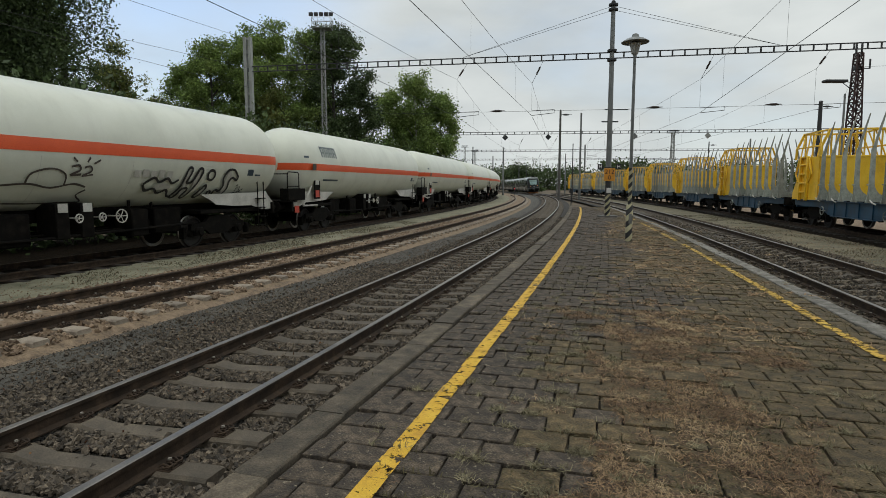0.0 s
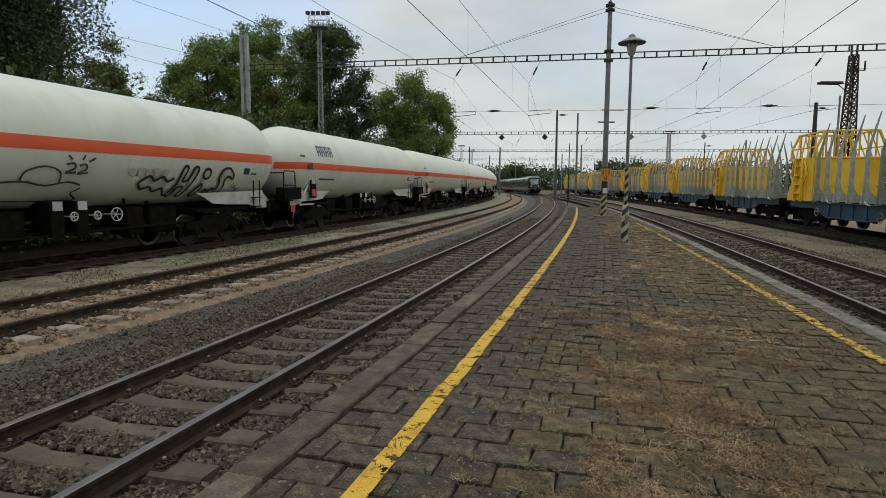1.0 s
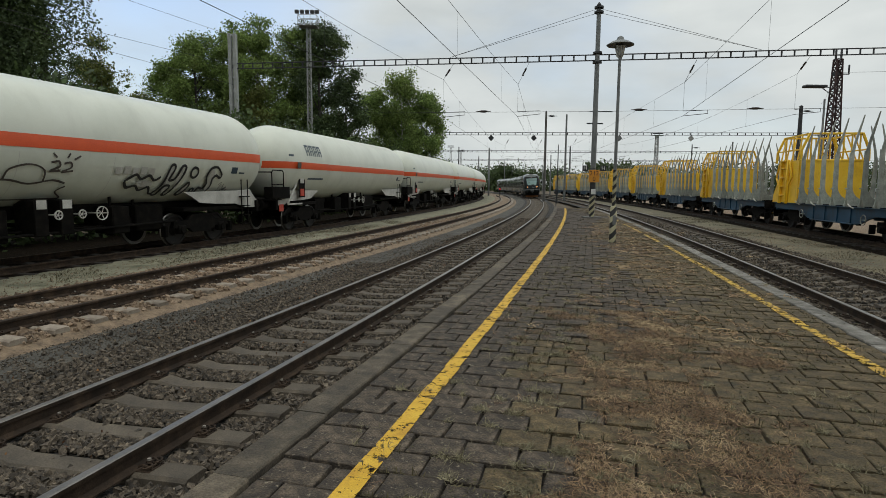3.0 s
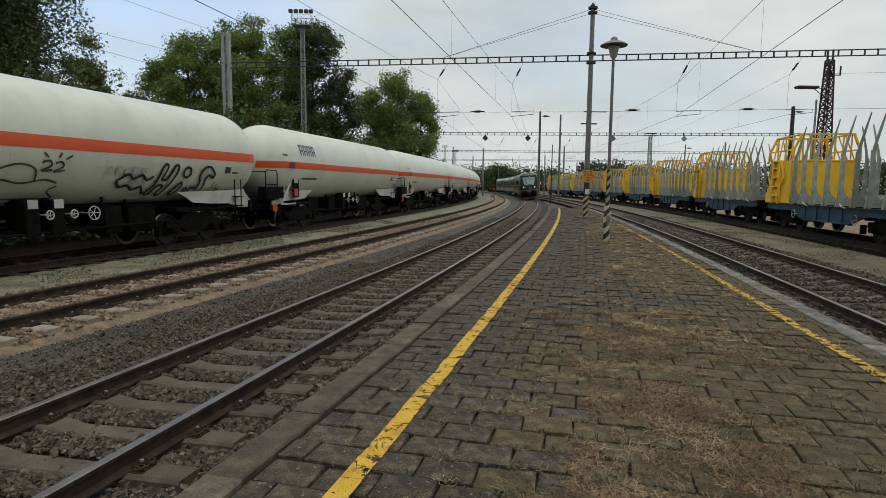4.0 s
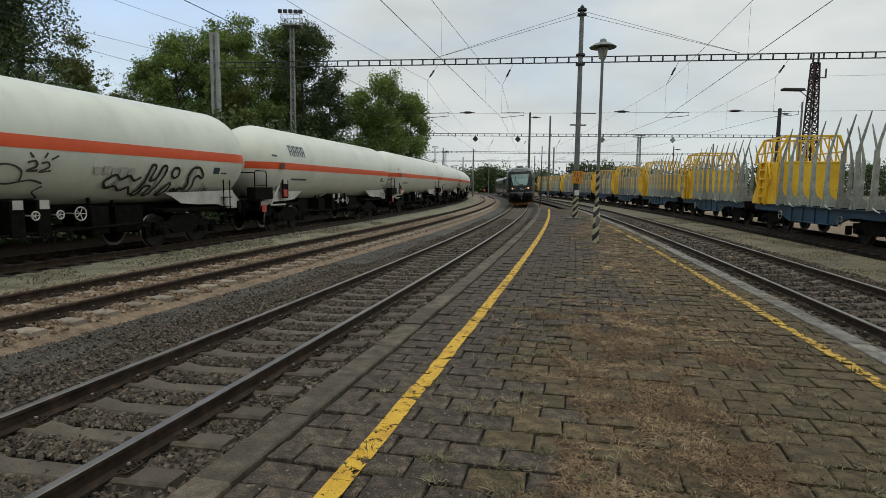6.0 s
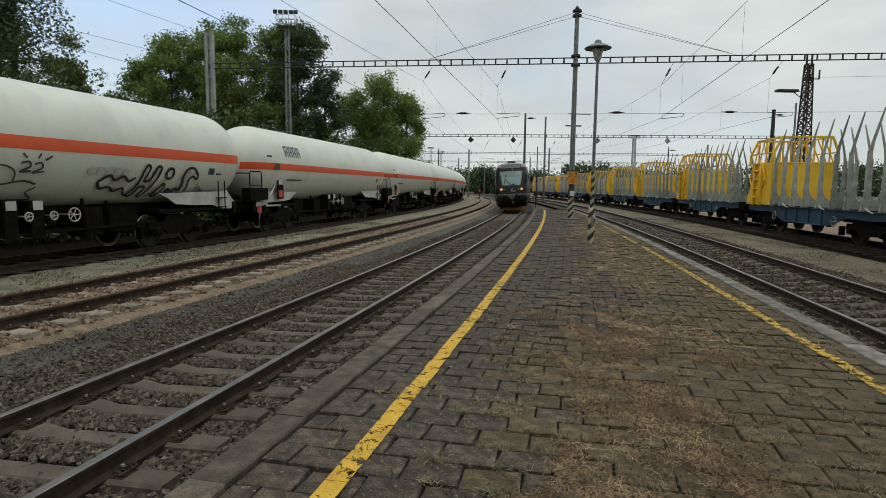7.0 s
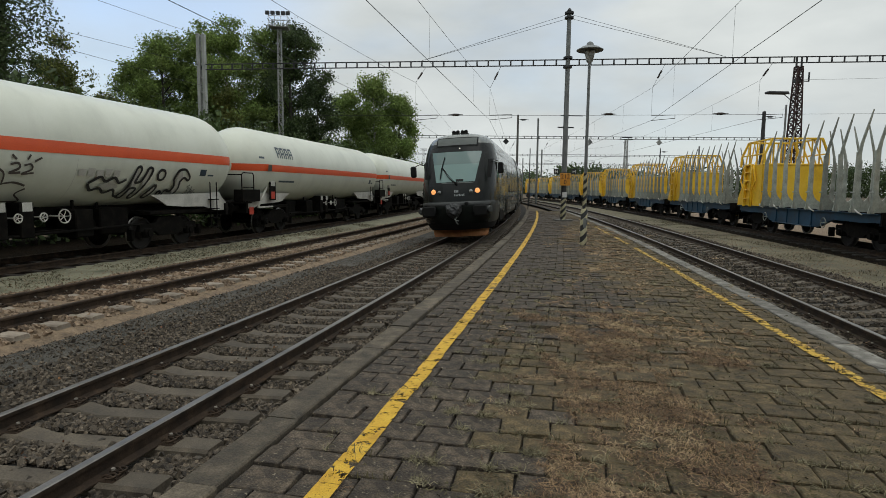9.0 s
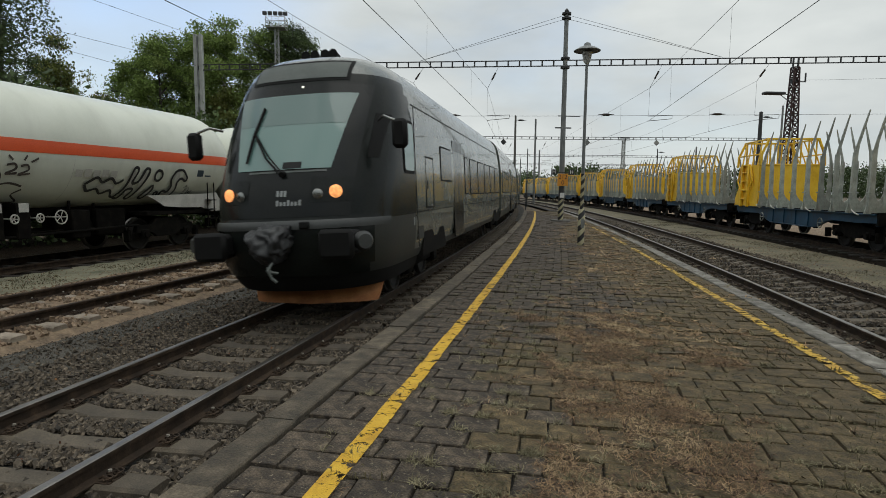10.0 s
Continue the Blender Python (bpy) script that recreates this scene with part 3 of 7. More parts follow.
M_TREAD = material("wheel_tread", [(0.25, 0.24, 0.23), (0.4, 0.39, 0.38)], 0.3, metal=0.9, scale=4, fine=60, bump=0.05, depth=0.001)
M_GRAFFITI = material("spray_paint", [(0.010, 0.010, 0.012), (0.02, 0.02, 0.022)], 0.5, scale=6, fine=80, bump=0)
M_GRAFFITI2 = material("spray_paint_worn", [(0.045, 0.035, 0.03), (0.09, 0.07, 0.06)], 0.6, scale=6, fine=80, bump=0)
M_PALE = material("faded_paint", [(0.48, 0.47, 0.44), (0.56, 0.55, 0.52)], 0.5, scale=6, fine=80, bump=0)
M_BLUEPRINT = material("dark_blue_paint", [(0.02, 0.045, 0.07), (0.035, 0.065, 0.095)], 0.5, scale=3, fine=80, bump=0)
M_TRIMPLATE = material("dark_plate", [(0.05, 0.045, 0.04), (0.10, 0.085, 0.07)], 0.6, scale=5, fine=60, bump=0)
M_RED = material("red_plate", [(0.50, 0.05, 0.03), (0.62, 0.08, 0.045)], 0.5, scale=5, fine=60, bump=0)
M_YELLOW = material("yellow_paint", [(0.80, 0.46, 0.015), (0.94, 0.57, 0.022), (1.0, 0.64, 0.05)], 0.5, scale=1.6, fine=60, bump=0.1, depth=0.002, spread=0.10,
                    streak=((0.20, 0.12, 0.04), 3, (1.5, 1.5, 0.4), 0.58, 0.80, 0.6))
M_STAKE = material("galvanised_stake", [(0.20, 0.22, 0.20), (0.32, 0.345, 0.315), (0.44, 0.46, 0.42)], 0.55, metal=0.1, scale=2.5, fine=50, bump=0.1, depth=0.002, spread=0.32,
                   streak=((0.13, 0.09, 0.06), 3, (2, 2, 0.5), 0.52, 0.74, 0.75))
M_BLUE = material("blue_frame_paint", [(0.005, 0.030, 0.062), (0.010, 0.058, 0.12), (0.020, 0.085, 0.165)], 0.5, scale=1.4, fine=60, bump=0.1, depth=0.002,
                  streak=((0.03, 0.028, 0.026), 3, (1, 1, 0.5), 0.52, 0.72, 0.7))


def wheelset(parent, y, r=0.46):
    """Two flanged wheels on an axle, turning about local x."""
    g = Geo().tube([(-0.75, 0, 0), (0.75, 0, 0)], 0.075, 10)
    for sd in (-1, 1):
        g.lathe([(0.09, -0.03), (0.16, -0.05), (r - 0.09, -0.015), (r - 0.06, -0.02), (r + 0.028, -0.03), (r + 0.03, -0.012), (r, 0.0),
                 (r - 0.005, 0.10), (r - 0.06, 0.105), (r - 0.075, 0.07), (0.18, 0.03), (0.15, 0.10), (0.09, 0.10)], 28, pose(sd * 0.70, 0, 0, 0, 90 * sd, 0))
        for k in range(3):
            a = k * 2.094
            g.box(sd * 0.73 - 0.02, -0.03, 0.2, sd * 0.73 + 0.02, 0.03, r - 0.09, 0.005, pose(0, 0, 0, math.degrees(a), 0, 0))
    me = g.mesh("wheelset", [M_WHEEL, M_TREAD], True, 30)
    for p in me.polygons:
        if Vector((0, p.center.y, p.center.z)).length > r - 0.02:
            p.material_index = 1
    return part("wheelset", me, None, parent, m=pose(0, y, r))


def bogie(parent, y, mat=None, wb=1.8):
    """A two-axle freight bogie with side frames, springs and axle boxes."""
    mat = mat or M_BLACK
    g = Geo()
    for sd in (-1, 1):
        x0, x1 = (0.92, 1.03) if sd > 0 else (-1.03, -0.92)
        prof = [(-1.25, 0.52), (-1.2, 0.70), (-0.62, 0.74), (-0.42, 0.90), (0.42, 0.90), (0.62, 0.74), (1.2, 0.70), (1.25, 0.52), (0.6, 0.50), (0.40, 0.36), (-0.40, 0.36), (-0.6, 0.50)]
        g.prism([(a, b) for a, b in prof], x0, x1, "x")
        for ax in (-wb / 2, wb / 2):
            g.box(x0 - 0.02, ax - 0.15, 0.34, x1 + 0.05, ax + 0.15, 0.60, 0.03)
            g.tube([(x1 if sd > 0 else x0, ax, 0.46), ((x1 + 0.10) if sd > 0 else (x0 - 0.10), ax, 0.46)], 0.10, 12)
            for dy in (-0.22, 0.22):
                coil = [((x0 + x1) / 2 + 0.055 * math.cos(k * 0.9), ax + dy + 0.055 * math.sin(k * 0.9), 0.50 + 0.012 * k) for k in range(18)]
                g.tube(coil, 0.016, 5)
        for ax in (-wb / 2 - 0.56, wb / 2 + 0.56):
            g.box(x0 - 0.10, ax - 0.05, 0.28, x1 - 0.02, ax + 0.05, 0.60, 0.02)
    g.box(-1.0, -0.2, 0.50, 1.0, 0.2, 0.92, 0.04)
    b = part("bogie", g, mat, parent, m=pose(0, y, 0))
    for ax in (-wb / 2, wb / 2):
        wheelset(b, ax)
    return b


def buffers(parent, y, out):
    """Two buffers with plates and a screw coupling on an end beam; out: +1 or -1 along y."""
    for sd in (-1, 1):
        g = Geo().tube([(sd * 0.875, y, 1.05), (sd * 0.875, y + out * 0.38, 1.05)], 0.11, 14)
        g.tube([(sd * 0.875, y + out * 0.36, 1.05), (sd * 0.875, y + out * 0.58, 1.05)], 0.075, 12)
        g.lathe([(0.20, 0), (0.225, 0.015), (0.225, 0.03), (0.12, 0.045)], 20, pose(sd * 0.875, y + out * 0.57, 1.05, -90 * out, 0, 0))
        part("buffer", g, M_BLACK, parent)
    g = Geo().tube([(0, y, 1.02), (0, y + out * 0.35, 0.98), (0, y + out * 0.55, 0.80)], 0.045, 8)
    g.box(-0.12, min(y, y + out * 0.3), 0.92, 0.12, max(y, y + out * 0.3), 1.12, 0.02)
    part("coupling", g, M_BLACK, parent)


TANK_R, TANK_Z, PERIOD = 1.49, 2.70, 16.3


TANK_FAR, TANK_NEAR, DISH = 8.40, 7.30, 1.45      # reach of the barrel's two ends from the wagon's middle, depth of a dished end


def dish():
    """One dished end, from its tip: (radius, distance from the tip)."""
    return [(max(0.02, TANK_R * math.sin(math.pi / 40 * k) ** 0.97), DISH * (1 - math.cos(math.pi / 40 * k))) for k in range(21)]


def on_tank(a, y, lift=0.006):
    """A point on the tank's side: a in degrees from the side's middle upwards (outer side, +x)."""
    r = TANK_R + lift
    return ((r * math.cos(radians(a))), y, TANK_Z + r * math.sin(radians(a)))


def tank_patch(a0, a1, y0, y1, lift=0.006, na=6, ny=2):
    g = Geo()
    for i in range(na + 1):
        for j in range(ny + 1):
            g.v.append(on_tank(a0 + (a1 - a0) * i / na, y0 + (y1 - y0) * j / ny, lift))
    for i in range(na):
        for j in range(ny):
            g.f.append((i * (ny + 1) + j, i * (ny + 1) + j + 1, (i + 1) * (ny + 1) + j + 1, (i + 1) * (ny + 1) + j))
    return g


def stroke(g, pts, w, lift=0.008):
    """A sprayed line on the tank's side; pts are (y, z-angle) pairs, smoothed."""
    p = [Vector((a, b)) for a, b in pts]
    sm = []
    for i in range(len(p) - 1):
        p0, p1, p2, p3 = p[max(0, i - 1)], p[i], p[i + 1], p[min(len(p) - 1, i + 2)]
        for k in range(6):
            t = k / 6
            sm.append(0.5 * ((2 * p1) + (p2 - p0) * t + (2 * p0 - 5 * p1 + 4 * p2 - p3) * t * t + (3 * p1 - p0 - 3 * p2 + p3) * t ** 3))
    sm.append(p[-1])
    deg = 180 / math.pi / TANK_R
    o = len(g.v)
    for i, q in enumerate(sm):
        d = sm[min(i + 1, len(sm) - 1)] - sm[max(i - 1, 0)]
        d = d.normalized() if d.length > 0 else Vector((1, 0))
        nn = Vector((-d.y, d.x)) * w * 0.5 * (0.85 + 0.3 * noise.noise((q.x * 3, q.y * 3, 0)))
        for e in (q + nn, q - nn):
            g.v.append(on_tank(e.y * deg, e.x, lift))
    for i in range(len(sm) - 1):
        g.f.append((o + 2 * i, o + 2 * i + 1, o + 2 * i + 3, o + 2 * i + 2))


def tank_wagon(lab, m, band_lo, band_hi):
    """White pressure-gas tank wagon, 16.6 m over the headstocks, origin at its middle on rail level."""
    w = empty("tank_wagon", lab, "tank wagon", m, "train of tank wagons")
    prof = [(r, -TANK_NEAR + y) for r, y in dish()] + [(r, TANK_FAR - y) for r, y in dish()[::-1]]
    part("tank", Geo().lathe(prof, 72, pose(0, 0, TANK_Z, -90, 0, 0)), M_TANK, w, "white tank barrel with dished ends", angle=60)
    band = Geo()
    for sd in (-1, 1):
        o, rows = len(band.v), []
        for r, y in prof:
            if r > 0.42:
                rows.append((r, y))
        long = [rows[0]]
        for a, b in zip(rows[:-1], rows[1:]):
            steps = max(1, int((b[1] - a[1]) / 0.6))
            long += [(a[0] + (b[0] - a[0]) * k / steps, a[1] + (b[1] - a[1]) * k / steps) for k in range(1, steps + 1)]
        for r, y in long:
            for j in range(5):
                z = TANK_R * math.sin(radians(band_lo + (band_hi - band_lo) * j / 4))
                band.v.append((sd * (math.sqrt(r * r - z * z) + 0.007), y, TANK_Z + z))
        band.f += [(o + 5 * i + j, o + 5 * i + j + 1, o + 5 * i + j + 6, o + 5 * i + j + 5) for i in range(len(long) - 1) for j in range(4)]
    part("band", band, M_ORANGE, w, "orange band along the tank")
    for y in (-3.4, -1.1, 1.3, 5.0):
        g = Geo()
        for sd in (-1, 1):
            o = len(g.v)
            for k in range(41):
                a = -radians(80) + radians(70) * k / 40
                for dy in (-0.005, 0.005):
                    g.v.append((sd * (TANK_R + 0.003) * math.cos(a), y + dy, TANK_Z + (TANK_R + 0.003) * math.sin(a)))
            g.f += [(o + 2 * k, o + 2 * k + 1, o + 2 * k + 3, o + 2 * k + 2) for k in range(40)]
        part("weld_seam", g, M_PALE, w)
    # saddles: white plates under the barrel's ends, swept down to the headstocks
    for e in (-1, 1):
        g = Geo()
        for sd in (-1, 1):
            pr = [(3.95, 1.56), (4.3, 1.42), (4.65, 1.24), (5.4, 1.19), (6.4, 1.17), (6.9, 1.04), (7.6, 1.02), (7.58, 1.28), (7.3, 1.50), (7.2, 1.64), (6.5, 1.60)]
            g.prism([(e * a, b) for a, b in pr], sd * 1.16 - 0.02, sd * 1.16 + 0.02, "x")
        part("saddle_plate", g, M_WHITE, w, "white saddle plate under the tank's end")
        g = Geo().box(-1.25, min(e * 4.0, e * 7.6), 0.98, 1.12, max(e * 4.0, e * 7.6), 1.10, 0.02)
        g.box(-1.25, min(e * 7.45, e * 7.6), 0.86, 1.25, max(e * 7.45, e * 7.6), 1.26, 0.02)
        g.box(-0.35, min(e * 3.0, e * 7.4), 0.92, 0.35, max(e * 3.0, e * 7.4), 1.20, 0.02)
        part("headstock", g, M_BLACK, w)
        buffers(w, e * 7.6, e)
        bogie(w, e * 4.9)
    # end platform with guard rail at the near end, steps, lamp plates
    g = Geo()
    g.box(-1.32, -8.0, 1.22, 1.32, -7.3, 1.27, 0.01)
    part("end_platform", g, M_BLACK, w)
    g = Geo()
    g.box(1.0, -8.0, 1.28, 1.36, -6.75, 1.72, 0.015)
    part("side_screen", g, M_BLACK, w, "black sheet screen by the end platform")
    g = Geo()
    for x in (-1.28, 1.30):
        g.tube([(x, -7.95, 1.27), (x, -7.95, 2.25), (x, -7.87, 2.32), (x, -7.2, 2.32), (x, -7.12, 2.25), (x, -7.12, 1.27)], 0.021, 7)
        g.tube([(x, -7.95, 1.80), (x, -7.12, 1.80)], 0.018, 7)
    g.tube([(-1.28, -7.95, 2.25), (1.30, -7.95, 2.25)], 0.021, 7)
    part("guard_rail", g, M_BLACK, w)
    g = Geo()
    for dy in (0, 0.34):
        g.tube([(1.30, 6.55 + dy, 0.45), (1.30, 6.55 + dy, 1.9), (1.24, 6.55 + dy + 0.05, 2.1)], 0.018, 6)
    for k in range(4):
        g.box(1.20, 6.55, 0.48 + 0.3 * k, 1.40, 6.89, 0.51 + 0.3 * k, 0.004)
    part("step_ladder", g, M_BLACK, w)
    for x, y, z, sx, sz, mt, nm in ((1.34, -6.0, 1.30, 0.50, 0.85, M_BLACK, "info_board"), (1.355, -5.90, 1.36, 0.30, 0.28, M_RED, "hazard_plate"), (1.355, -5.90, 1.86, 0.30, 0.18, M_WHITE, "label_plate"),
                                    (1.20, -7.3, 0.80, 0.32, 0.26, M_RED, "hazard_plate")):
        part(nm, Geo().box(x - 0.012, y, z, x + 0.012, y + sx, z + sz, 0.004), mt, w)
    # white stanchion that slopes to the board
    g = Geo().bar((1.25, -6.75, 1.05), (1.25, -6.0, 1.85), 0.06).bar((1.25, -6.75, 1.05), (1.25, -5.6, 1.05), 0.06)
    part("bracket", g, M_WHITE, w)
    # valve boxes with label plates and hand wheels at the middle
    for y in (-0.45, 0.18):
        g = Geo().box(0.55, y - 0.17, 0.62, 1.15, y + 0.17, 1.42, 0.02).tube([(0, y, 1.35), (0, y, 0.85), (0.6, y, 0.85)], 0.06, 10)
        part("valve_box", g, M_BLACK, w)
    for y in (-0.57, 0.06):
        part("label_plate", Geo().box(1.152, y, 1.22, 1.165, y + 0.24, 1.42, 0.003), M_WHITE, w, "white label plate")
    for y, r, mt in ((-0.12, 0.095, M_WHITE), (0.50, 0.095, M_WHITE), (1.05, 0.16, M_WHITE)):
        g = Geo().tube([(1.24 + 0.0 * k, y + r * math.cos(k * math.pi / 10), 1.08 + r * math.sin(k * math.pi / 10)) for k in range(21)], 0.016, 6)
        for k in range(5):
            g.tube([(1.22, y, 1.08), (1.24, y + r * math.cos(k * 1.2566), 1.08 + r * math.sin(k * 1.2566))], 0.011, 5)
        g.tube([(0.8, y, 1.08), (1.23, y, 1.08)], 0.018, 6)
        part("hand_wheel", g, mt, w, "hand wheel of a valve")
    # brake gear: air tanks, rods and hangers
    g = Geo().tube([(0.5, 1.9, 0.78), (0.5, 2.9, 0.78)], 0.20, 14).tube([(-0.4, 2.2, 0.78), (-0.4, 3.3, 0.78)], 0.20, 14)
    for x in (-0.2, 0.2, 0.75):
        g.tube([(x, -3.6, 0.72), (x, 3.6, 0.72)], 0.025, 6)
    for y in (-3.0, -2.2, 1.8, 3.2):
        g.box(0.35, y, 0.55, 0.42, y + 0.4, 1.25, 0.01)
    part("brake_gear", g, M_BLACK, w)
    # sill, boxes and pipes added to block light seen through below the barrel
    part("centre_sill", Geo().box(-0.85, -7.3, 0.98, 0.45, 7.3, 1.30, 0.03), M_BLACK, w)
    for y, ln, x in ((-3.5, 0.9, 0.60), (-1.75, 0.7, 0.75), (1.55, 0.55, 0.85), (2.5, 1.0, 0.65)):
        part("equipment_box", Geo().box(x - 0.42, y, 0.52, x + 0.20, y + ln, 1.22, 0.03).bar((x, y + 0.1, 1.2), (x, y + 0.1, 1.45), 0.06), M_BLACK, w, "black brake equipment box, added to darken the gap under the tank")
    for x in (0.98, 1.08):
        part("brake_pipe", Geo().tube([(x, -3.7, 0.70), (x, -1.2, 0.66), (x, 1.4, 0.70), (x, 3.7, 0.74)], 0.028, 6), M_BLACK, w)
    # barrel lettering as plain bars, and a data panel
    for y0, y1, a0, a1 in ((5.9, 6.2, -22, -14), (6.3, 6.6, -22, -20), (-5.3, -3.9, -25, -22), (-7.0, -6.6, 9, 12)):
        part("lettering", tank_patch(a0, a1, y0, y1, 0.006, 2, 1), M_BLUEPRINT, w, "small stencilled lettering or data panel")
    return w


def graffiti(w):
    """Outlined letters sprayed on the barrel; heights are along the surface from its middle."""
    g = Geo()
    wide = 0.092
    S = [[(-3.9, -0.75), (-3.3, -0.50), (-2.9, -0.66), (-2.4, -0.52), (-2.0, -0.70), (-1.6, -0.56)], [(-3.9, -0.75), (-3.6, -1.0), (-3.1, -0.92), (-2.7, -1.12), (-2.2, -0.98), (-1.9, -1.25), (-1.7, -1.30)],
         [(-1.7, -1.30), (-1.35, -0.9), (-1.1, -0.25), (-0.9, -0.10), (-0.72, -0.2), (-0.95, -0.65), (-0.55, -0.62), (-0.25, -0.18), (0.0, -0.12), (0.08, -0.28), (-0.3, -0.95), (-0.6, -1.38), (-0.85, -1.30), (-0.7, -0.95), (-1.1, -0.95), (-1.35, -1.35), (-1.7, -1.30)],
         [(0.62, -0.75), (0.75, -0.95), (0.45, -1.35), (0.2, -1.36), (0.18, -1.22), (0.62, -0.75)], [(0.55, -0.30), (0.75, -0.18), (1.05, -0.22), (1.12, -0.42), (0.9, -0.56), (0.62, -0.50), (0.55, -0.30)],
         [(1.05, -1.12), (1.2, -1.04), (1.35, -1.14), (1.2, -1.28), (1.05, -1.12)],
         [(3.1, -0.30), (2.75, -0.12), (2.2, -0.18), (1.95, -0.5), (2.15, -0.82), (2.0, -1.05), (1.65, -1.0), (1.55, -1.2), (1.8, -1.38), (2.35, -1.3), (2.6, -0.95), (2.5, -0.62), (2.75, -0.45), (3.15, -0.55), (3.25, -0.42), (3.1, -0.30)]]
    for s in S:
        stroke(g, [(a * 0.52 + 3.75, b * 0.78 - 0.24) for a, b in s], wide)
    for s in ([(3.3, -0.85), (3.5, -0.75), (3.45, -1.05), (3.65, -0.85)], [(3.6, -1.0), (3.8, -0.9), (3.75, -1.2), (4.0, -1.0), (3.95, -1.3)], [(3.3, -1.2), (3.55, -1.15), (3.7, -1.5), (3.95, -1.35), (4.1, -1.6)],
              [(3.75, -0.8), (3.9, -1.1), (4.15, -0.95), (4.1, -1.2), (4.35, -1.1)]):
        stroke(g, [(a * 0.52 + 3.75, b * 0.78 - 0.24) for a, b in s], 0.022)
    part("graffiti", g, M_GRAFFITI, w, "black outlined graffiti letters")
    deg = 180 / math.pi / TANK_R
    for y, z, a, b in ((3.25, -0.81, 0.09, 0.42), (3.62, -0.71, 0.09, 0.38), (4.05, -1.11, 0.10, 0.20), (5.0, -0.76, 0.13, 0.42), (2.4, -0.91, 0.32, 0.10)):
        fill = Geo()
        fill.v.append(on_tank(z * deg, y, 0.005))
        fill.v += [on_tank((z + b * math.sin(k * math.pi / 8)) * deg, y + a * math.cos(k * math.pi / 8), 0.005) for k in range(17)]
        fill.f += [(0, 1 + k, 2 + k) for k in range(16)]
        part("graffiti_fill", fill, M_PALE, w, "pale spray fill")
    g = Geo()
    for s in ([(-2.5, -0.55), (-1.8, -0.50), (-1.2, -0.62), (-0.6, -0.50), (-0.2, -0.6)], [(-2.5, -1.15), (-1.5, -1.22), (-0.6, -1.20), (-0.1, -1.18), (-0.35, -0.9), (-0.15, -0.7)],
              [(-1.9, -0.5), (-1.8, -0.2), (-1.3, -0.05), (-0.9, -0.2), (-0.85, -0.55)], [(-0.75, 0.02), (-0.55, 0.06), (-0.5, -0.08), (-0.75, -0.22), (-0.45, -0.2)],
              [(-0.38, 0.0), (-0.2, 0.04), (-0.15, -0.1), (-0.4, -0.24), (-0.08, -0.2)], [(-0.3, 0.16), (-0.22, 0.3)], [(-0.1, 0.12), (0.1, 0.24)], [(-0.6, 0.16), (-0.72, 0.28)], [(-3.4, -0.6), (-3.0, -0.9), (-3.3, -1.2), (-2.8, -1.1)]):
        stroke(g, [(a * 0.85 + 0.25, b * 0.8 - 0.42) for a, b in s], 0.055)
    part("graffiti", g, M_GRAFFITI2, w, "faded brownish graffiti outlines")


TANK0 = 22.6          # arc at which the joint between the two nearest wagons lies
tanks = []
for i in range(8):
    s_mid = TANK0 - PERIOD / 2 + i * PERIOD
    m = T3.chord(s_mid - 4.9, s_mid + 4.9) @ pose(0, 4.9, 0)
    lab = ("white gas tank wagon with an orange band and black graffiti", "white gas tank wagon with an orange band and clean barrel")[1 if i else 0]
    TANK_Z = 2.70 if i == 0 else 2.64
    tanks.append(tank_wagon(lab, m, -6.5, 4.3) if i == 0 else tank_wagon(lab, m, -8.5, 1.6))
graffiti(tanks[0])
for w in tanks[1:3]:
    part("band_plate", tank_patch(-8.0, 1.0, -6.35, -6.05, 0.010, 2, 1), M_TRIMPLATE, w, "small dark plate on the orange band")
for k in range(5):
    part("faded_tag", tank_patch(-24, -17 + (k % 2), 1.35 + 0.27 * k, 1.56 + 0.27 * k, 0.005, 2, 1), M_PALE, tanks[0], "overpainted pale tag")
for k in range(4):
    g, y0 = Geo(), -5.5 + k * 0.36
    for ya, yb, za, zb in ((0, 0.09, 0, 0.46), (0.095, 0.29, 0.37, 0.46), (0.21, 0.29, 0, 0.365), (0.095, 0.205, 0.16, 0.23)):
        tp = tank_patch((0.32 + za) * 180 / math.pi / TANK_R, (0.32 + zb) * 180 / math.pi / TANK_R, y0 + ya, y0 + yb, 0.007, 8, 1)
        g.add(tp.v, tp.f)
    part("maker_mark", g, M_BLUEPRINT, tanks[1], "dark blue block mark")


# ---- timber wagons ----
LOG_PERIOD, LOG0 = 12.7, 28.35


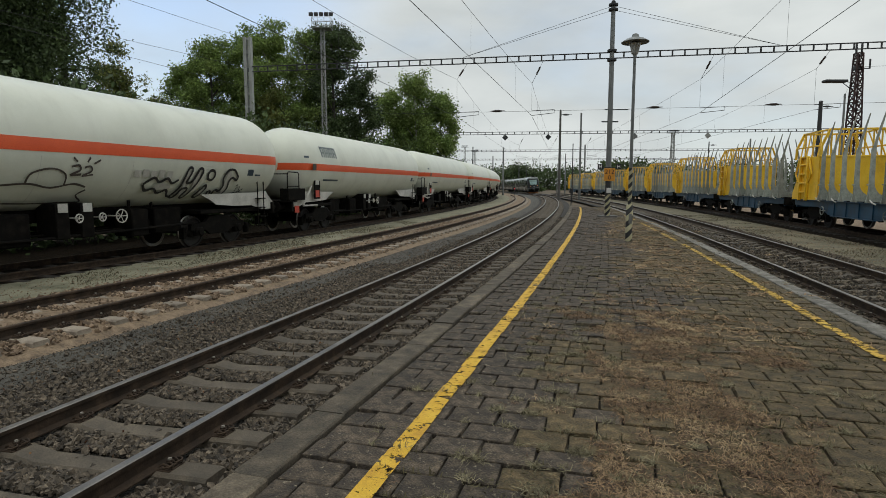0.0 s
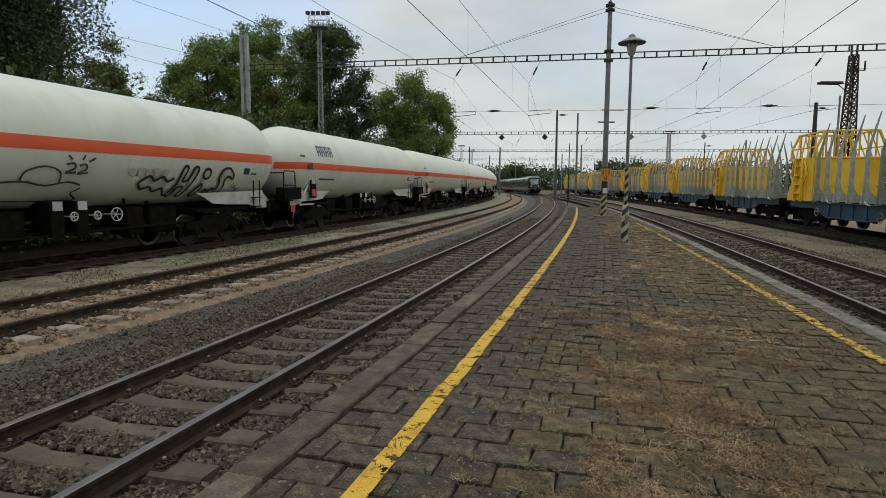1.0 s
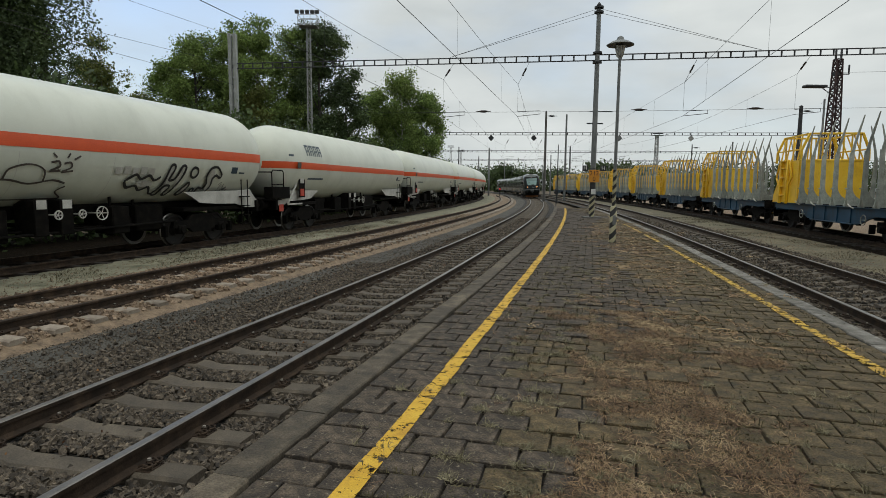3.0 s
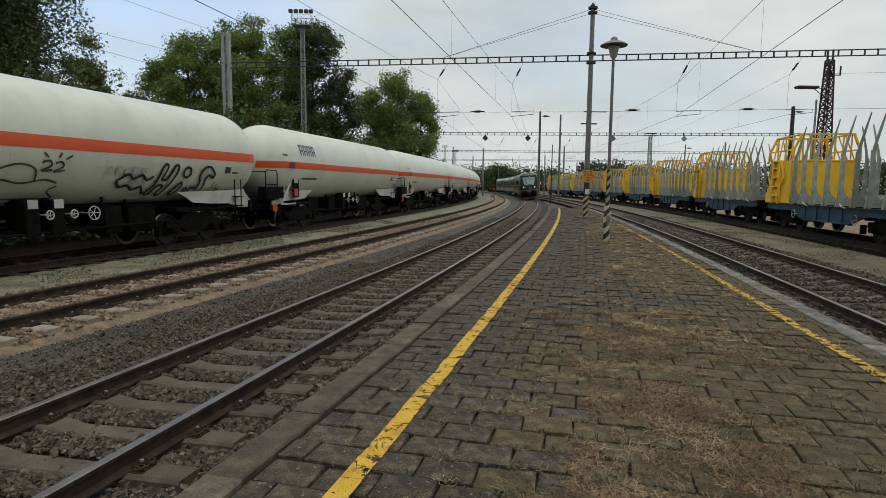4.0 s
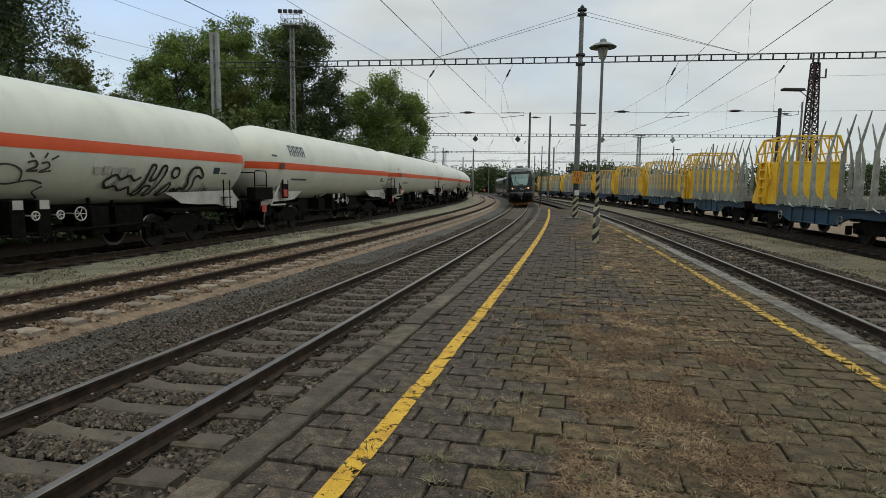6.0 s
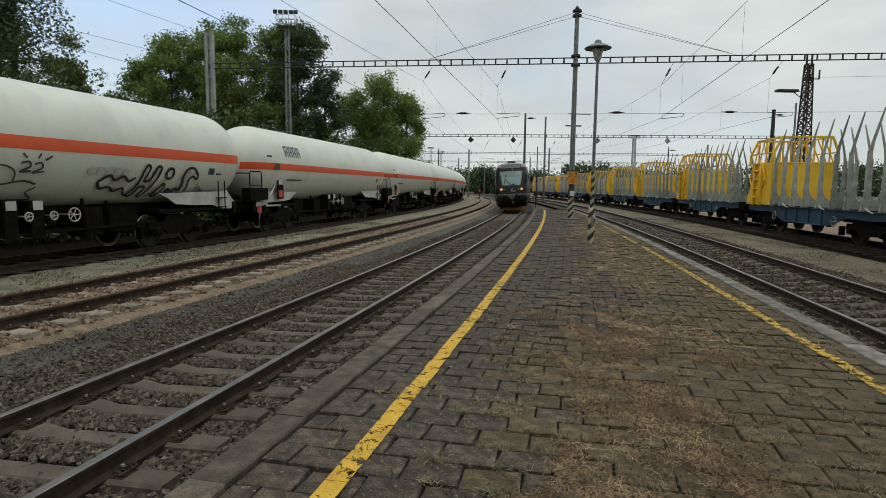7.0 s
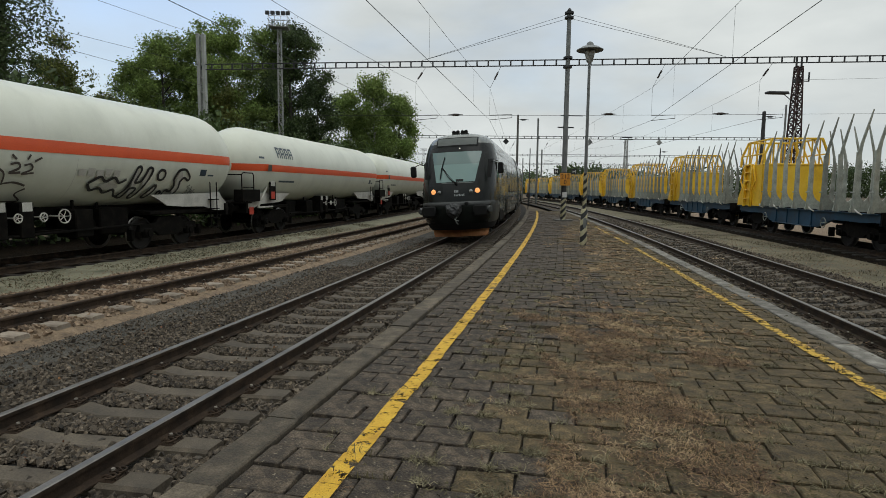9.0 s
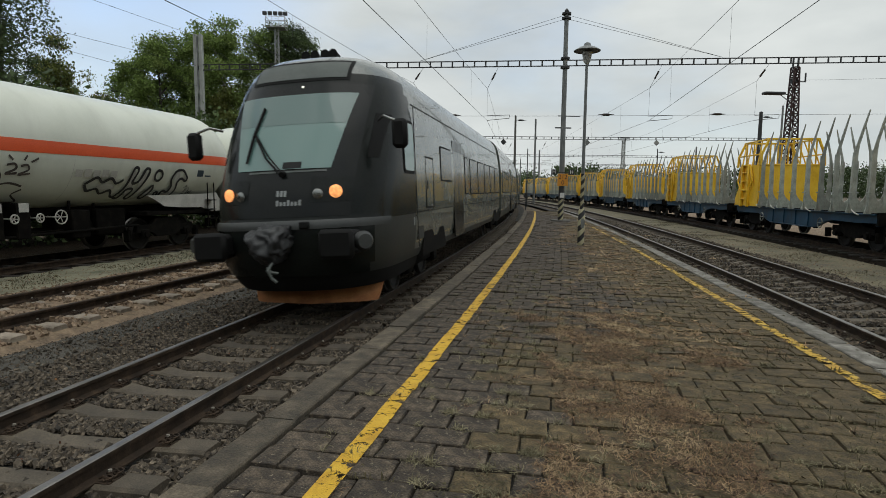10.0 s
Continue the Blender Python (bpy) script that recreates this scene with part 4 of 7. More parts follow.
def stake_mesh():
    """A U-shaped timber bolster: two broad blades whose tips lean inwards and a curved trough between; its plane is square to the track."""
    g = Geo()
    outer = [(1.40, 1.17), (1.40, 2.2), (1.39, 3.05), (1.34, 3.30), (1.22, 3.78), (1.06, 4.36)]
    inner = [(1.035, 4.36), (1.15, 3.78), (1.255, 3.30), (1.28, 3.02), (1.265, 2.3)]
    trough = [(1.255 - 0.55 + 0.55 * math.cos(radians(-15 * k)), 1.86 + 0.50 * math.sin(radians(-15 * k))) for k in range(7)]
    for sd in (-1, 1):
        g.prism([(sd * x, z) for x, z in outer + inner + trough] + [(0, 1.34), (0, 1.17)], -0.02, 0.02, "y")
        # folded outer flange, wider at the foot, and its cap strip
        g.prism([(-0.15, 1.18), (0.15, 1.18), (0.06, 1.5), (0.035, 1.85), (0.03, 3.05), (-0.03, 3.05), (-0.035, 1.85), (-0.06, 1.5)], sd * 1.395, sd * 1.42, "x")
        g.box(min(sd * 1.39, sd * 1.44), -0.12, 1.78, max(sd * 1.39, sd * 1.44), 0.12, 1.82, 0.004)
        # gusset between blade and deck
        g.prism([(sd * 1.43, 1.17), (sd * 1.43, 1.45), (sd * 1.50, 1.20), (sd * 1.50, 1.17)], -0.02, 0.02, "y")
    return g.mesh("bolster", M_STAKE, True, 25)


BOLSTER = stake_mesh()


def log_wagon(m):
    """An empty timber wagon, 11.5 m over the headstocks; local -x faces the platform, y runs away from it."""
    w = empty("timber_wagon", "empty blue timber wagon with grey stakes and a yellow bulkhead", "timber wagon", m, "train of timber wagons")
    g = Geo()
    for sd in (-1, 1):
        pr = [(-5.65, 1.16), (5.65, 1.16), (5.65, 0.90), (4.6, 0.86), (3.1, 0.88), (2.7, 0.80), (2.1, 0.60), (1.7, 0.56), (-1.7, 0.56), (-2.1, 0.60), (-2.7, 0.80), (-3.1, 0.88), (-4.6, 0.86), (-5.65, 0.90)]
        g.prism(pr, sd * 1.18 - 0.05, sd * 1.18 + 0.05, "x")
        g.box(sd * 1.18 - 0.16, -5.65, 1.13, sd * 1.18 + 0.16, 5.65, 1.17, 0.008)
        g.box(sd * 1.18 - 0.14, -1.7, 0.545, sd * 1.18 + 0.14, 1.7, 0.575, 0.006)
        for k in range(4):
            y = -1.5 + k
            g.box(sd * 1.18 - 0.09, y - 0.02, 0.58, sd * 1.18 + 0.09, y + 0.02, 1.13, 0.005)
    for y in (-5.65, -2.8, 0, 2.8, 5.5):
        g.box(-1.18, y, 0.80, 1.18, y + 0.15, 1.16, 0.01)
    part("underframe", g, M_BLUE, w, "blue steel underframe")
    part("deck", Geo().box(-1.3, -5.7, 1.17, 1.3, 5.7, 1.20, 0.01), M_BLACK, w, "dark deck")
    for e in (-1, 1):
        part("headstock", Geo().box(-1.25, min(e * 5.65, e * 5.77), 0.82, 1.25, max(e * 5.65, e * 5.77), 1.22, 0.01), M_BLACK, w)
        buffers(w, e * 5.77, e)
        bogie(w, e * 4.0)
    for k in range(9):
        part("bolster", BOLSTER, None, w, m=pose(random.uniform(-0.015, 0.015), -5.40 + 1.0 * k + random.uniform(-0.03, 0.03), 0, random.gauss(0, 0.6), 0, random.gauss(0, 0.6)))
    # yellow bulkhead: solid panel facing the load, barred cage above, ribbed side posts
    y0, y1 = 2.95, 5.75
    g = Geo().prism([(-1.30, 1.20), (1.30, 1.20), (1.30, 2.95), (-1.30, 2.95)], y0, y0 + 0.05, "y")
    panel = part("bulkhead_panel", g, M_YELLOW, w, "solid yellow bulkhead panel")
    for x in (-1.2, -0.6, 0, 0.6, 1.2):
        part("rib", Geo().box(x - 0.04, y0 + 0.05, 1.2, x + 0.04, y0 + 0.13, 2.95, 0.01), M_YELLOW, panel)
    part("top_rail", Geo().box(-1.34, y0 - 0.03, 2.951, 1.34, y0 + 0.08, 3.03, 0.015), M_YELLOW, panel)
    g = Geo()
    for yy in (y0 + 0.03, y1 - 0.1):
        g.bar((-1.0, yy, 4.10), (1.0, yy, 4.10), 0.08)
        for sd in (-1, 1):
            g.bar((sd * 1.30, yy, 2.95), (sd * 1.28, yy, 3.45), 0.09).bar((sd * 1.28, yy, 3.43), (sd * 1.0, yy, 4.12), 0.09)
    for sd in (-1, 1):
        g.bar((sd * 1.0, y0, 4.10), (sd * 1.0, y1 - 0.1, 4.10), 0.07).bar((sd * 1.28, y0, 3.45), (sd * 1.28, y1 - 0.1, 3.45), 0.06)
    cage = part("bulkhead_cage", g, M_YELLOW, w, "barred yellow cage above the panel")
    for yy in (y0 + 0.03, y1 - 0.1):
        for k in range(7):
            x = -0.93 + 0.31 * k
            part("cage_bar", Geo().bar((x, yy, 3.0), (x, yy, 4.08), 0.055), M_YELLOW, cage)
    for sd in (-1, 1):
        for k in range(4):
            yy = y0 + 0.4 + 0.6 * k
            part("cage_bar", Geo().bar((sd * 1.28, yy, 3.0), (sd * 1.0, yy + 0.35, 4.10), 0.05), M_YELLOW, cage)
    for sd in (-1, 1):
        g = Geo()
        xa, xb = (1.27, 1.33) if sd > 0 else (-1.33, -1.27)
        g.prism([(y0 + 0.05, 1.15), (y0 + 1.0, 1.15), (y0 + 1.0, 3.0), (y0 + 0.05, 3.0)], xa, xb, "x")
        xo0, xo1 = (1.33, 1.45) if sd > 0 else (-1.45, -1.33)
        for yy in (y0 + 1.0, y0 + 1.75):
            g.box(xo0, yy, 1.12, xo1, yy + 0.14, 3.05, 0.02)
        g.box(xa, y0 + 1.0, 1.15, xb, y0 + 1.9, 3.0, 0.01)
        for z in (1.45, 1.85, 2.25, 2.65, 2.98):
            g.box(xo0, y0 + 1.14, z, xo1, y0 + 1.75, z + 0.06, 0.01)
        g.prism([(y0 + 1.9, 1.15), (y1, 1.15), (y1, 1.45), (y0 + 2.1, 2.4), (y0 + 1.9, 2.9)], xa, xb, "x")
        for dy, da in ((-0.10, -0.42), (0.99, 1.32)):
            g.bar((sd * 1.40, y0 + 1.0 + dy, 2.95), (sd * 1.40, y0 + 1.0 + da, 2.25), 0.07)
            g.bar((sd * 1.40, y0 + 1.0 + da, 2.27), (sd * 1.40, y0 + 1.0 + dy, 1.9), 0.06)
        part("bulkhead_post", g, M_YELLOW, w, "yellow ribbed bulkhead side")
    for y in (-2.6, 2.35):
        g = Geo().tube([(-1.36, y + 0.17 * math.cos(q * math.pi / 8), 0.75 + 0.17 * math.sin(q * math.pi / 8)) for q in range(17)], 0.016, 6)
        g.tube([(-1.36, y - 0.17, 0.75), (-1.36, y + 0.17, 0.75)], 0.012, 5).tube([(-1.2, y, 0.75), (-1.36, y, 0.75)], 0.02, 5)
        part("hand_wheel", g, M_STAKE, w)
    for y in (-4.9, -1.9, 1.1, 2.6):
        part("lashing_hook", Geo().tube([(-1.36, y, 1.12), (-1.42, y + 0.12, 1.18), (-1.40, y + 0.34, 1.26)], 0.022, 6), M_WHITE, w, "pale lashing lever")
    return w


for i in range(10):
    s_mid = LOG0 - LOG_PERIOD / 2 + (i - 1) * LOG_PERIOD
    m = R3.chord(s_mid - 4.0, s_mid + 4.0) @ pose(0, 4.0, 0)
    log_wagon(m)

# ---- the passenger train ----
M_TRAIN = material("graphite_paint", [(0.105, 0.118, 0.108), (0.125, 0.138, 0.126), (0.145, 0.156, 0.142)], 0.26, scale=0.7, fine=30, bump=0.02, depth=0.001, coat=0.5,
                   streak=((0.04, 0.038, 0.034), 1.2, (0.6, 0.6, 1.2), 0.52, 0.75, 0.3))
M_CAB = material("cab_black", [(0.008, 0.010, 0.0095), (0.013, 0.0155, 0.0145), (0.020, 0.0235, 0.0215)], 0.24, scale=0.7, fine=30, bump=0.02, depth=0.001, gloss=0.15)
# darker than the side paint; covers the lower body
M_TRAINLOW = material("graphite_lower", [(0.026, 0.029, 0.027), (0.038, 0.041, 0.038), (0.055, 0.056, 0.052)], 0.45, scale=1.2, fine=50, bump=0.05, depth=0.002, gloss=0.3)
M_MASK = material("black_mask", [(0.0085, 0.010, 0.010), (0.0135, 0.0155, 0.0155)], 0.20, scale=2, fine=60, bump=0.02, depth=0.001, gloss=0.20)
M_TRIM = material("grey_trim", [(0.036, 0.039, 0.039), (0.056, 0.060, 0.060)], 0.5, scale=2, fine=60, bump=0.02, depth=0.001)
M_RUBBER = material("rubber_black", [(0.006, 0.006, 0.006), (0.012, 0.012, 0.012)], 0.75, scale=4, fine=60, bump=0.1, depth=0.002, gloss=0.2)
M_CLOTH = material("coupler_cover", [(0.009, 0.0095, 0.0105), (0.022, 0.023, 0.025), (0.05, 0.052, 0.054)], 0.6, scale=5, fine=40, bump=0.3, depth=0.01)
M_PLOUGH = material("orange_plough", [(0.34, 0.12, 0.036), (0.47, 0.18, 0.055), (0.58, 0.25, 0.085)], 0.6, scale=3, fine=50, bump=0.1, depth=0.003)
M_CHROME = material("bright_metal", [(0.24, 0.25, 0.25), (0.36, 0.37, 0.37)], 0.25, metal=0.8, scale=3, fine=60, bump=0)
M_TEXT = material("pale_lettering", [(0.28, 0.30, 0.31), (0.36, 0.38, 0.39)], 0.5, scale=3, fine=60, bump=0)
M_BLIND = material("pale_blind", [(0.10, 0.115, 0.11), (0.15, 0.165, 0.16)], 0.7, scale=2, fine=60, bump=0)
M_AMBER = glow("headlight_amber", (1.0, 0.40, 0.13), 1.0)
M_LAMPW = glow("headlight_white", (1.0, 0.92, 0.78), 0.9)


def glass(name, colour, rough, ior):
    m = bpy.data.materials.new(name)
    m.use_nodes = True
    n, l = m.node_tree.nodes, m.node_tree.links
    b = n["Principled BSDF"]
    tx = n.new("ShaderNodeTexNoise")
    tx.inputs["Scale"].default_value, tx.inputs["Detail"].default_value = 1.5, 4
    mr = n.new("ShaderNodeMapRange")
    mr.inputs["To Min"].default_value, mr.inputs["To Max"].default_value = rough * 0.5, rough * 1.6
    l.new(tx.outputs["Fac"], mr.inputs["Value"])
    l.new(mr.outputs[0], b.inputs["Roughness"])
    b.inputs["Base Color"].default_value = (*colour, 1)
    b.inputs["IOR"].default_value = ior
    return m


M_SCREEN = glass("windscreen_glass", (0.125, 0.215, 0.195), 0.06, 1.68)
M_SHADE = glass("shaded_glass", (0.090, 0.150, 0.138), 0.06, 1.68)
M_WINDOW = glass("tinted_glass", (0.035, 0.040, 0.040), 0.22, 2.0)

BODY = [(0.66, 0.14, 1.30), (0.80, 0.07, 1.345), (1.10, 0.0, 1.385), (1.40, 0.0, 1.40), (1.46, 0.05, 1.405), (1.60, 0.08, 1.41), (1.84, 0.14, 1.415), (2.15, 0.28, 1.42), (2.45, 0.43, 1.42),
        (2.75, 0.58, 1.415), (3.05, 0.74, 1.395), (3.30, 0.88, 1.36), (3.55, 1.02, 1.31), (3.72, 1.13, 1.24), (3.86, 1.26, 1.14), (3.97, 1.46, 0.99), (4.05, 1.80, 0.76), (4.10, 2.4, 0.42), (4.12, 3.2, 0.02)]
NOSE_N, NOSE_D = 2.7, 1.55


def body_row(z):
    for (z0, f0, w0), (z1, f1, w1) in zip(BODY[:-1], BODY[1:]):
        if z <= z1:
            break
    t = min(1, max(0, (z - z0) / (z1 - z0)))
    return f0 + (f1 - f0) * t, w0 + (w1 - w0) * t


def nose(x, z):
    """The y of the nose's skin at lateral x and height z."""
    f, w = body_row(z)
    u = min(1.0, abs(x) / w)
    return f + NOSE_D * (1 - (1 - u ** NOSE_N) ** (1 / NOSE_N))


def nose_patch(zs, xl, xr, lift, nx=10, nz=8):
    """A skin on the nose between the heights zs, from xl(z) to xr(z)."""
    g = Geo()
    for i in range(nz + 1):
        z = zs[0] + (zs[1] - zs[0]) * i / nz
        for j in range(nx + 1):
            a, b = xl(z), xr(z)
            x = a + (b - a) * j / nx
            e = 0.01
            dx, dz = (nose(x + e, z) - nose(x - e, z)) / (2 * e), (nose(x, z + e) - nose(x, z - e)) / (2 * e)
            nn = Vector((dx, -1, dz)).normalized()
            g.v.append(tuple(Vector((x, nose(x, z), z)) + nn * lift))
    n = nx + 1
    g.f = [(i * n + j, i * n + j + 1, (i + 1) * n + j + 1, (i + 1) * n + j) for i in range(nz) for j in range(nx)]
    return g


def shell(front, length):
    """The carriage body: side walls, roof and, where front, the rounded nose."""
    g = Geo()
    zs = []
    for (z0, _, _), (z1, _, _) in zip(BODY[:-1], BODY[1:]):
        zs += [z0, (z0 + z1) / 2]
    zs.append(BODY[-1][0])
    th = [radians(-90 + 180 * k / 40) for k in range(41)]
    for z in zs:
        f, w = body_row(z)
        ring = [(-w, length)]
        for y in (length * 0.75, length * 0.5, 2.45 + max(0, f - 1.0)):
            ring.append((-w, y))
        for a in th:
            if front:
                x = w * math.copysign(abs(math.sin(a)) ** (2 / NOSE_N), a)
                y = f + NOSE_D * (1 - max(0, math.cos(a)) ** (2 / NOSE_N))
            else:
                x, y = w * math.sin(a), 0.0
            ring.append((x, y))
        for y in (2.45 + max(0, f - 1.0), length * 0.5, length * 0.75, length):
            ring.append((w, y))
        g.v += [(x, y, z) for x, y in ring]
    n = len(ring)
    for i in range(len(zs) - 1):
        g.f += [(i * n + j, i * n + (j + 1) % n, (i + 1) * n + (j + 1) % n, (i + 1) * n + j) for j in range(n)]
    g.f.append(tuple(range(n)))
    return g


def pane(y0, y1, z0, z1, r=0.06, t=0.012):
    """Outline of a side window with rounded corners, as (y, z)."""
    out = []
    for cy, cz, a0 in ((y1 - r, z1 - r, 0), (y0 + r, z1 - r, 90), (y0 + r, z0 + r, 180), (y1 - r, z0 + r, 270)):
        out += [(cy + r * math.cos(radians(a0 + k * 30)), cz + r * math.sin(radians(a0 + k * 30))) for k in range(4)]
    return out


def side_window(parent, sd, y0, y1, z0, z1, mat=None, tilt=0.0, name="window"):
    w = body_row((z0 + z1) / 2)[1]
    fr = part(name, Geo().prism(pane(y0 - 0.035, y1 + 0.035, z0 - 0.035, z1 + 0.035, 0.09), sd * (w - 0.02), sd * (w + 0.008), "x"), M_RUBBER, parent)
    part("glass", Geo().prism(pane(y0, y1, z0, z1), sd * (w - 0.01), sd * (w + 0.013), "x"), mat or M_WINDOW, fr)


def door(parent, sd, y0):
    """A two-leaf sliding door with glazed leaves."""
    w = body_row(1.6)[1]
    d = part("door", Geo().prism(pane(y0, y0 + 1.35, 0.72, 3.0, 0.05), sd * (w - 0.02), sd * (w + 0.006), "x"), M_MASK, parent, "sliding door")
    for k in (0, 1):
        y = y0 + 0.06 + k * 0.63
        part("door_glass", Geo().prism(pane(y, y + 0.58, 1.55, 2.75, 0.05), sd * (w - 0.01), sd * (w + 0.010), "x"), M_WINDOW, d)


def carriage(front, length, lab):
    c = empty("train_carriage", lab, "train carriage", group="passenger train")
    me = shell(front, length).mesh("body", [M_TRAIN, M_TRAINLOW, M_CAB], True, 50)
    for p in me.polygons:
        if front and p.center.z < 1.42 and p.center.y > 0.62:
            p.material_index = 1 if p.center.y < 2.45 or p.center.z < 0.8 else 0
        elif front and p.center.y < 2.4 and p.center.z < 3.66:
            p.material_index = 2
        elif p.center.z < 0.9:
            p.material_index = 1
    part("body", me, None, c, "graphite grey car body")
    for sd in (-1, 1):
        if front:
            side_window(c, sd, 4.75, 5.95, 2.05, 2.72)
            door(c, sd, 6.25)
            ys = [(8.0, 8.5)] + [(8.95 + 1.62 * k, 8.95 + 1.62 * k + 1.38) for k in range(5)]
        else:
            ys = [(0.9 + 1.62 * k, 0.9 + 1.62 * k + 1.38) for k in range(4)] + [(9.1 + 1.62 * k, 9.1 + 1.62 * k + 1.38) for k in range(4)]
            door(c, sd, 7.45)
        for a, b in ys:
            side_window(c, sd, a, b, 1.75, 2.68)
        # thin seam along the side and the roof gutter
        w = body_row(1.45)[1]
        part("seam", Geo().box(sd * w - 0.006, 1.9 if front else 0.1, 1.440, sd * w + 0.006, length - 0.1, 1.452), M_RUBBER, c)
        w = body_row(3.32)[1]
        part("gutter", Geo().box(sd * w - 0.012, 2.6 if front else 0.1, 3.30, sd * w + 0.012, length - 0.1, 3.325, 0.004), M_TRIM, c)
    # black panels proud of the skirt, painted for the shade of bogie openings
    for sd in (-1, 1):
        for y0 in ((2.9,) if front else ()) + (length - 2.2,):
            w = body_row(0.8)[1]
            part("bogie_opening", Geo().prism([(y0, 0.62), (y0 + 0.25, 1.10), (y0 + 0.9, 1.10), (y0 + 1.1, 0.92), (y0 + 1.5, 0.92), (y0 + 1.7, 1.10), (y0 + 2.1, 1.10), (y0 + 2.3, 0.62)], sd * (w - 0.05), sd * (w + 0.035), "x"), M_BLACK, c)
    # roof fairings
    g = Geo()
    for a, b in ((3.8, 7.0), (7.6, 11.4), (12.0, length - 0.8)):
        g.box(-0.86, a, 3.78, 0.86, b, 4.10, 0.10)
    part("roof_fairing", g, M_TRIM, c)
    # end wall bellows
    part("bellows", Geo().box(-1.1, length - 0.02, 0.75, 1.1, length + 0.42, 3.75, 0.15), M_RUBBER, c, "black rubber bellows")
    return c


def train_front(c):
    """All that the leading carriage's nose carries."""
    mid = lambda k: (lambda z: k)
    # black mask round the windscreen, then glass and destination panel on it
    part("mask", nose_patch((1.50, 3.46), lambda z: -(0.98 + 0.07 * (z - 1.5)), lambda z: 0.98 + 0.07 * (z - 1.5), 0.006, 24, 16), M_MASK, c, "black glossy front mask")
    ws = part("windscreen", nose_patch((2.17, 3.30), lambda z: -(0.71 + 0.20 * (z - 2.17)), lambda z: 0.71 + 0.20 * (z - 2.17), 0.016, 20, 12), M_SCREEN, c, "large sloping windscreen reflecting the sky")
    part("sun_blind", nose_patch((2.83, 3.29), lambda z: -(0.70 + 0.20 * (z - 2.17)), lambda z: 0.70 + 0.20 * (z - 2.17), 0.019, 20, 5), M_SHADE, ws, "drawn grey sun blind behind the glass")
    part("dashboard", nose_patch((2.18, 2.27), mid(0.02), mid(0.30), 0.019, 6, 2), M_MASK, ws, "dark instrument hood behind the glass")
    part("lower_rim", nose_patch((2.125, 2.150), mid(-0.50), mid(0.66), 0.012, 16, 1), M_BLIND, c, "pale rim under the windscreen")
    part("destination_panel", nose_patch((3.56, 3.83), mid(-0.74), mid(0.74), 0.014, 16, 5), M_BLIND, c, "grey unlit destination panel")
    part("panel_frame", nose_patch((3.52, 3.865), mid(-0.79), mid(0.79), 0.008, 16, 5), M_RUBBER, c)
    # lamps
    for sd in (-1, 1):
        x = sd * 0.81
        y = nose(x, 1.84)
        turn = pose(x, y - 0.02, 1.84, 90, 0, sd * 22)
        hs = part("lamp_housing", nose_patch((1.70, 2.04), (lambda z: 0.47) if sd > 0 else (lambda z: -1.0), (lambda z: 1.0) if sd > 0 else (lambda z: -0.47), 0.012, 8, 5), M_CAB, c)
        part("headlight", Geo().lathe([(0.075, -0.02), (0.092, 0.0), (0.092, 0.02), (0.075, 0.035), (0.02, 0.042)], 24, turn), M_AMBER, hs, "lit amber headlight")
        x2 = sd * 0.58
        turn = pose(x2, nose(x2, 1.81) - 0.015, 1.81, 90, 0, sd * 14)
        part("fog_lamp", Geo().lathe([(0.06, -0.02), (0.074, 0.0), (0.074, 0.02), (0.06, 0.03), (0.02, 0.04)], 20, turn), M_CHROME, hs, "unlit silvery lamp")
    part("top_lamp", Geo().lathe([(0.018, -0.02), (0.024, 0.0), (0.02, 0.006), (0.01, 0.008)], 20, pose(0.12, nose(0.12, 3.43) - 0.004, 3.43, 65, 0, 0)), M_LAMPW, c, "lit roof headlight")
    # lettering as bars
    g = Geo()
    for k in range(7):
        nose_p = nose_patch((1.66, 1.66 + (0.055 if k % 3 else 0.08)), (lambda q: (lambda z: q))(-0.02 + k * 0.055), (lambda q: (lambda z: q))(0.018 + k * 0.055), 0.010, 2, 1)
        g.add(nose_p.v, nose_p.f)
    for k in range(3):
        nose_p = nose_patch((1.79, 1.87), (lambda q: (lambda z: q))(-0.02 + k * 0.055), (lambda q: (lambda z: q))(0.018 + k * 0.055), 0.010, 2, 1)
        g.add(nose_p.v, nose_p.f)
    tagged(part("lettering", g, M_TEXT, c, "small pale lettering bars"), kind="stuff")
    # grey lip over the bumper
    part("bumper_lip", nose_patch((1.335, 1.445), mid(-1.36), mid(1.36), 0.02, 24, 3), M_TRIM, c)
    part("front_camera", Geo().box(0.36, nose(0.42, 1.40) - 0.07, 1.345, 0.50, nose(0.42, 1.40), 1.44, 0.015), M_RUBBER, c, "small black camera box in the bumper")
    # seams of the cab: behind its windows and round the roof front
    for sd in (-1, 1):
        w = body_row(2.2)[1]
        part("cab_seam", Geo().box(sd * w - 0.006, 2.50, 0.85, sd * w + 0.006, 2.515, 3.25), M_RUBBER, c)
        part("side_panel", Geo().prism(pane(2.58, 3.05, 0.95, 1.36, 0.05), sd * (body_row(1.1)[1] - 0.03), sd * (body_row(1.1)[1] + 0.004), "x"), M_TRAINLOW, c)
        part("side_lamp", Geo().prism(pane(2.30, 2.36, 1.22, 1.36, 0.025), sd * 1.30, sd * (body_row(1.25)[1] + 0.012), "x"), M_TEXT, c, "small pale marker lamp")
    for k in (-0.36, 0.40):
        part("roof_seam", nose_patch((3.87, 3.99), mid(k - 0.006), mid(k + 0.006), 0.006, 1, 4), M_RUBBER, c)
    # apron under the bumper
    g = Geo()
    ring = []
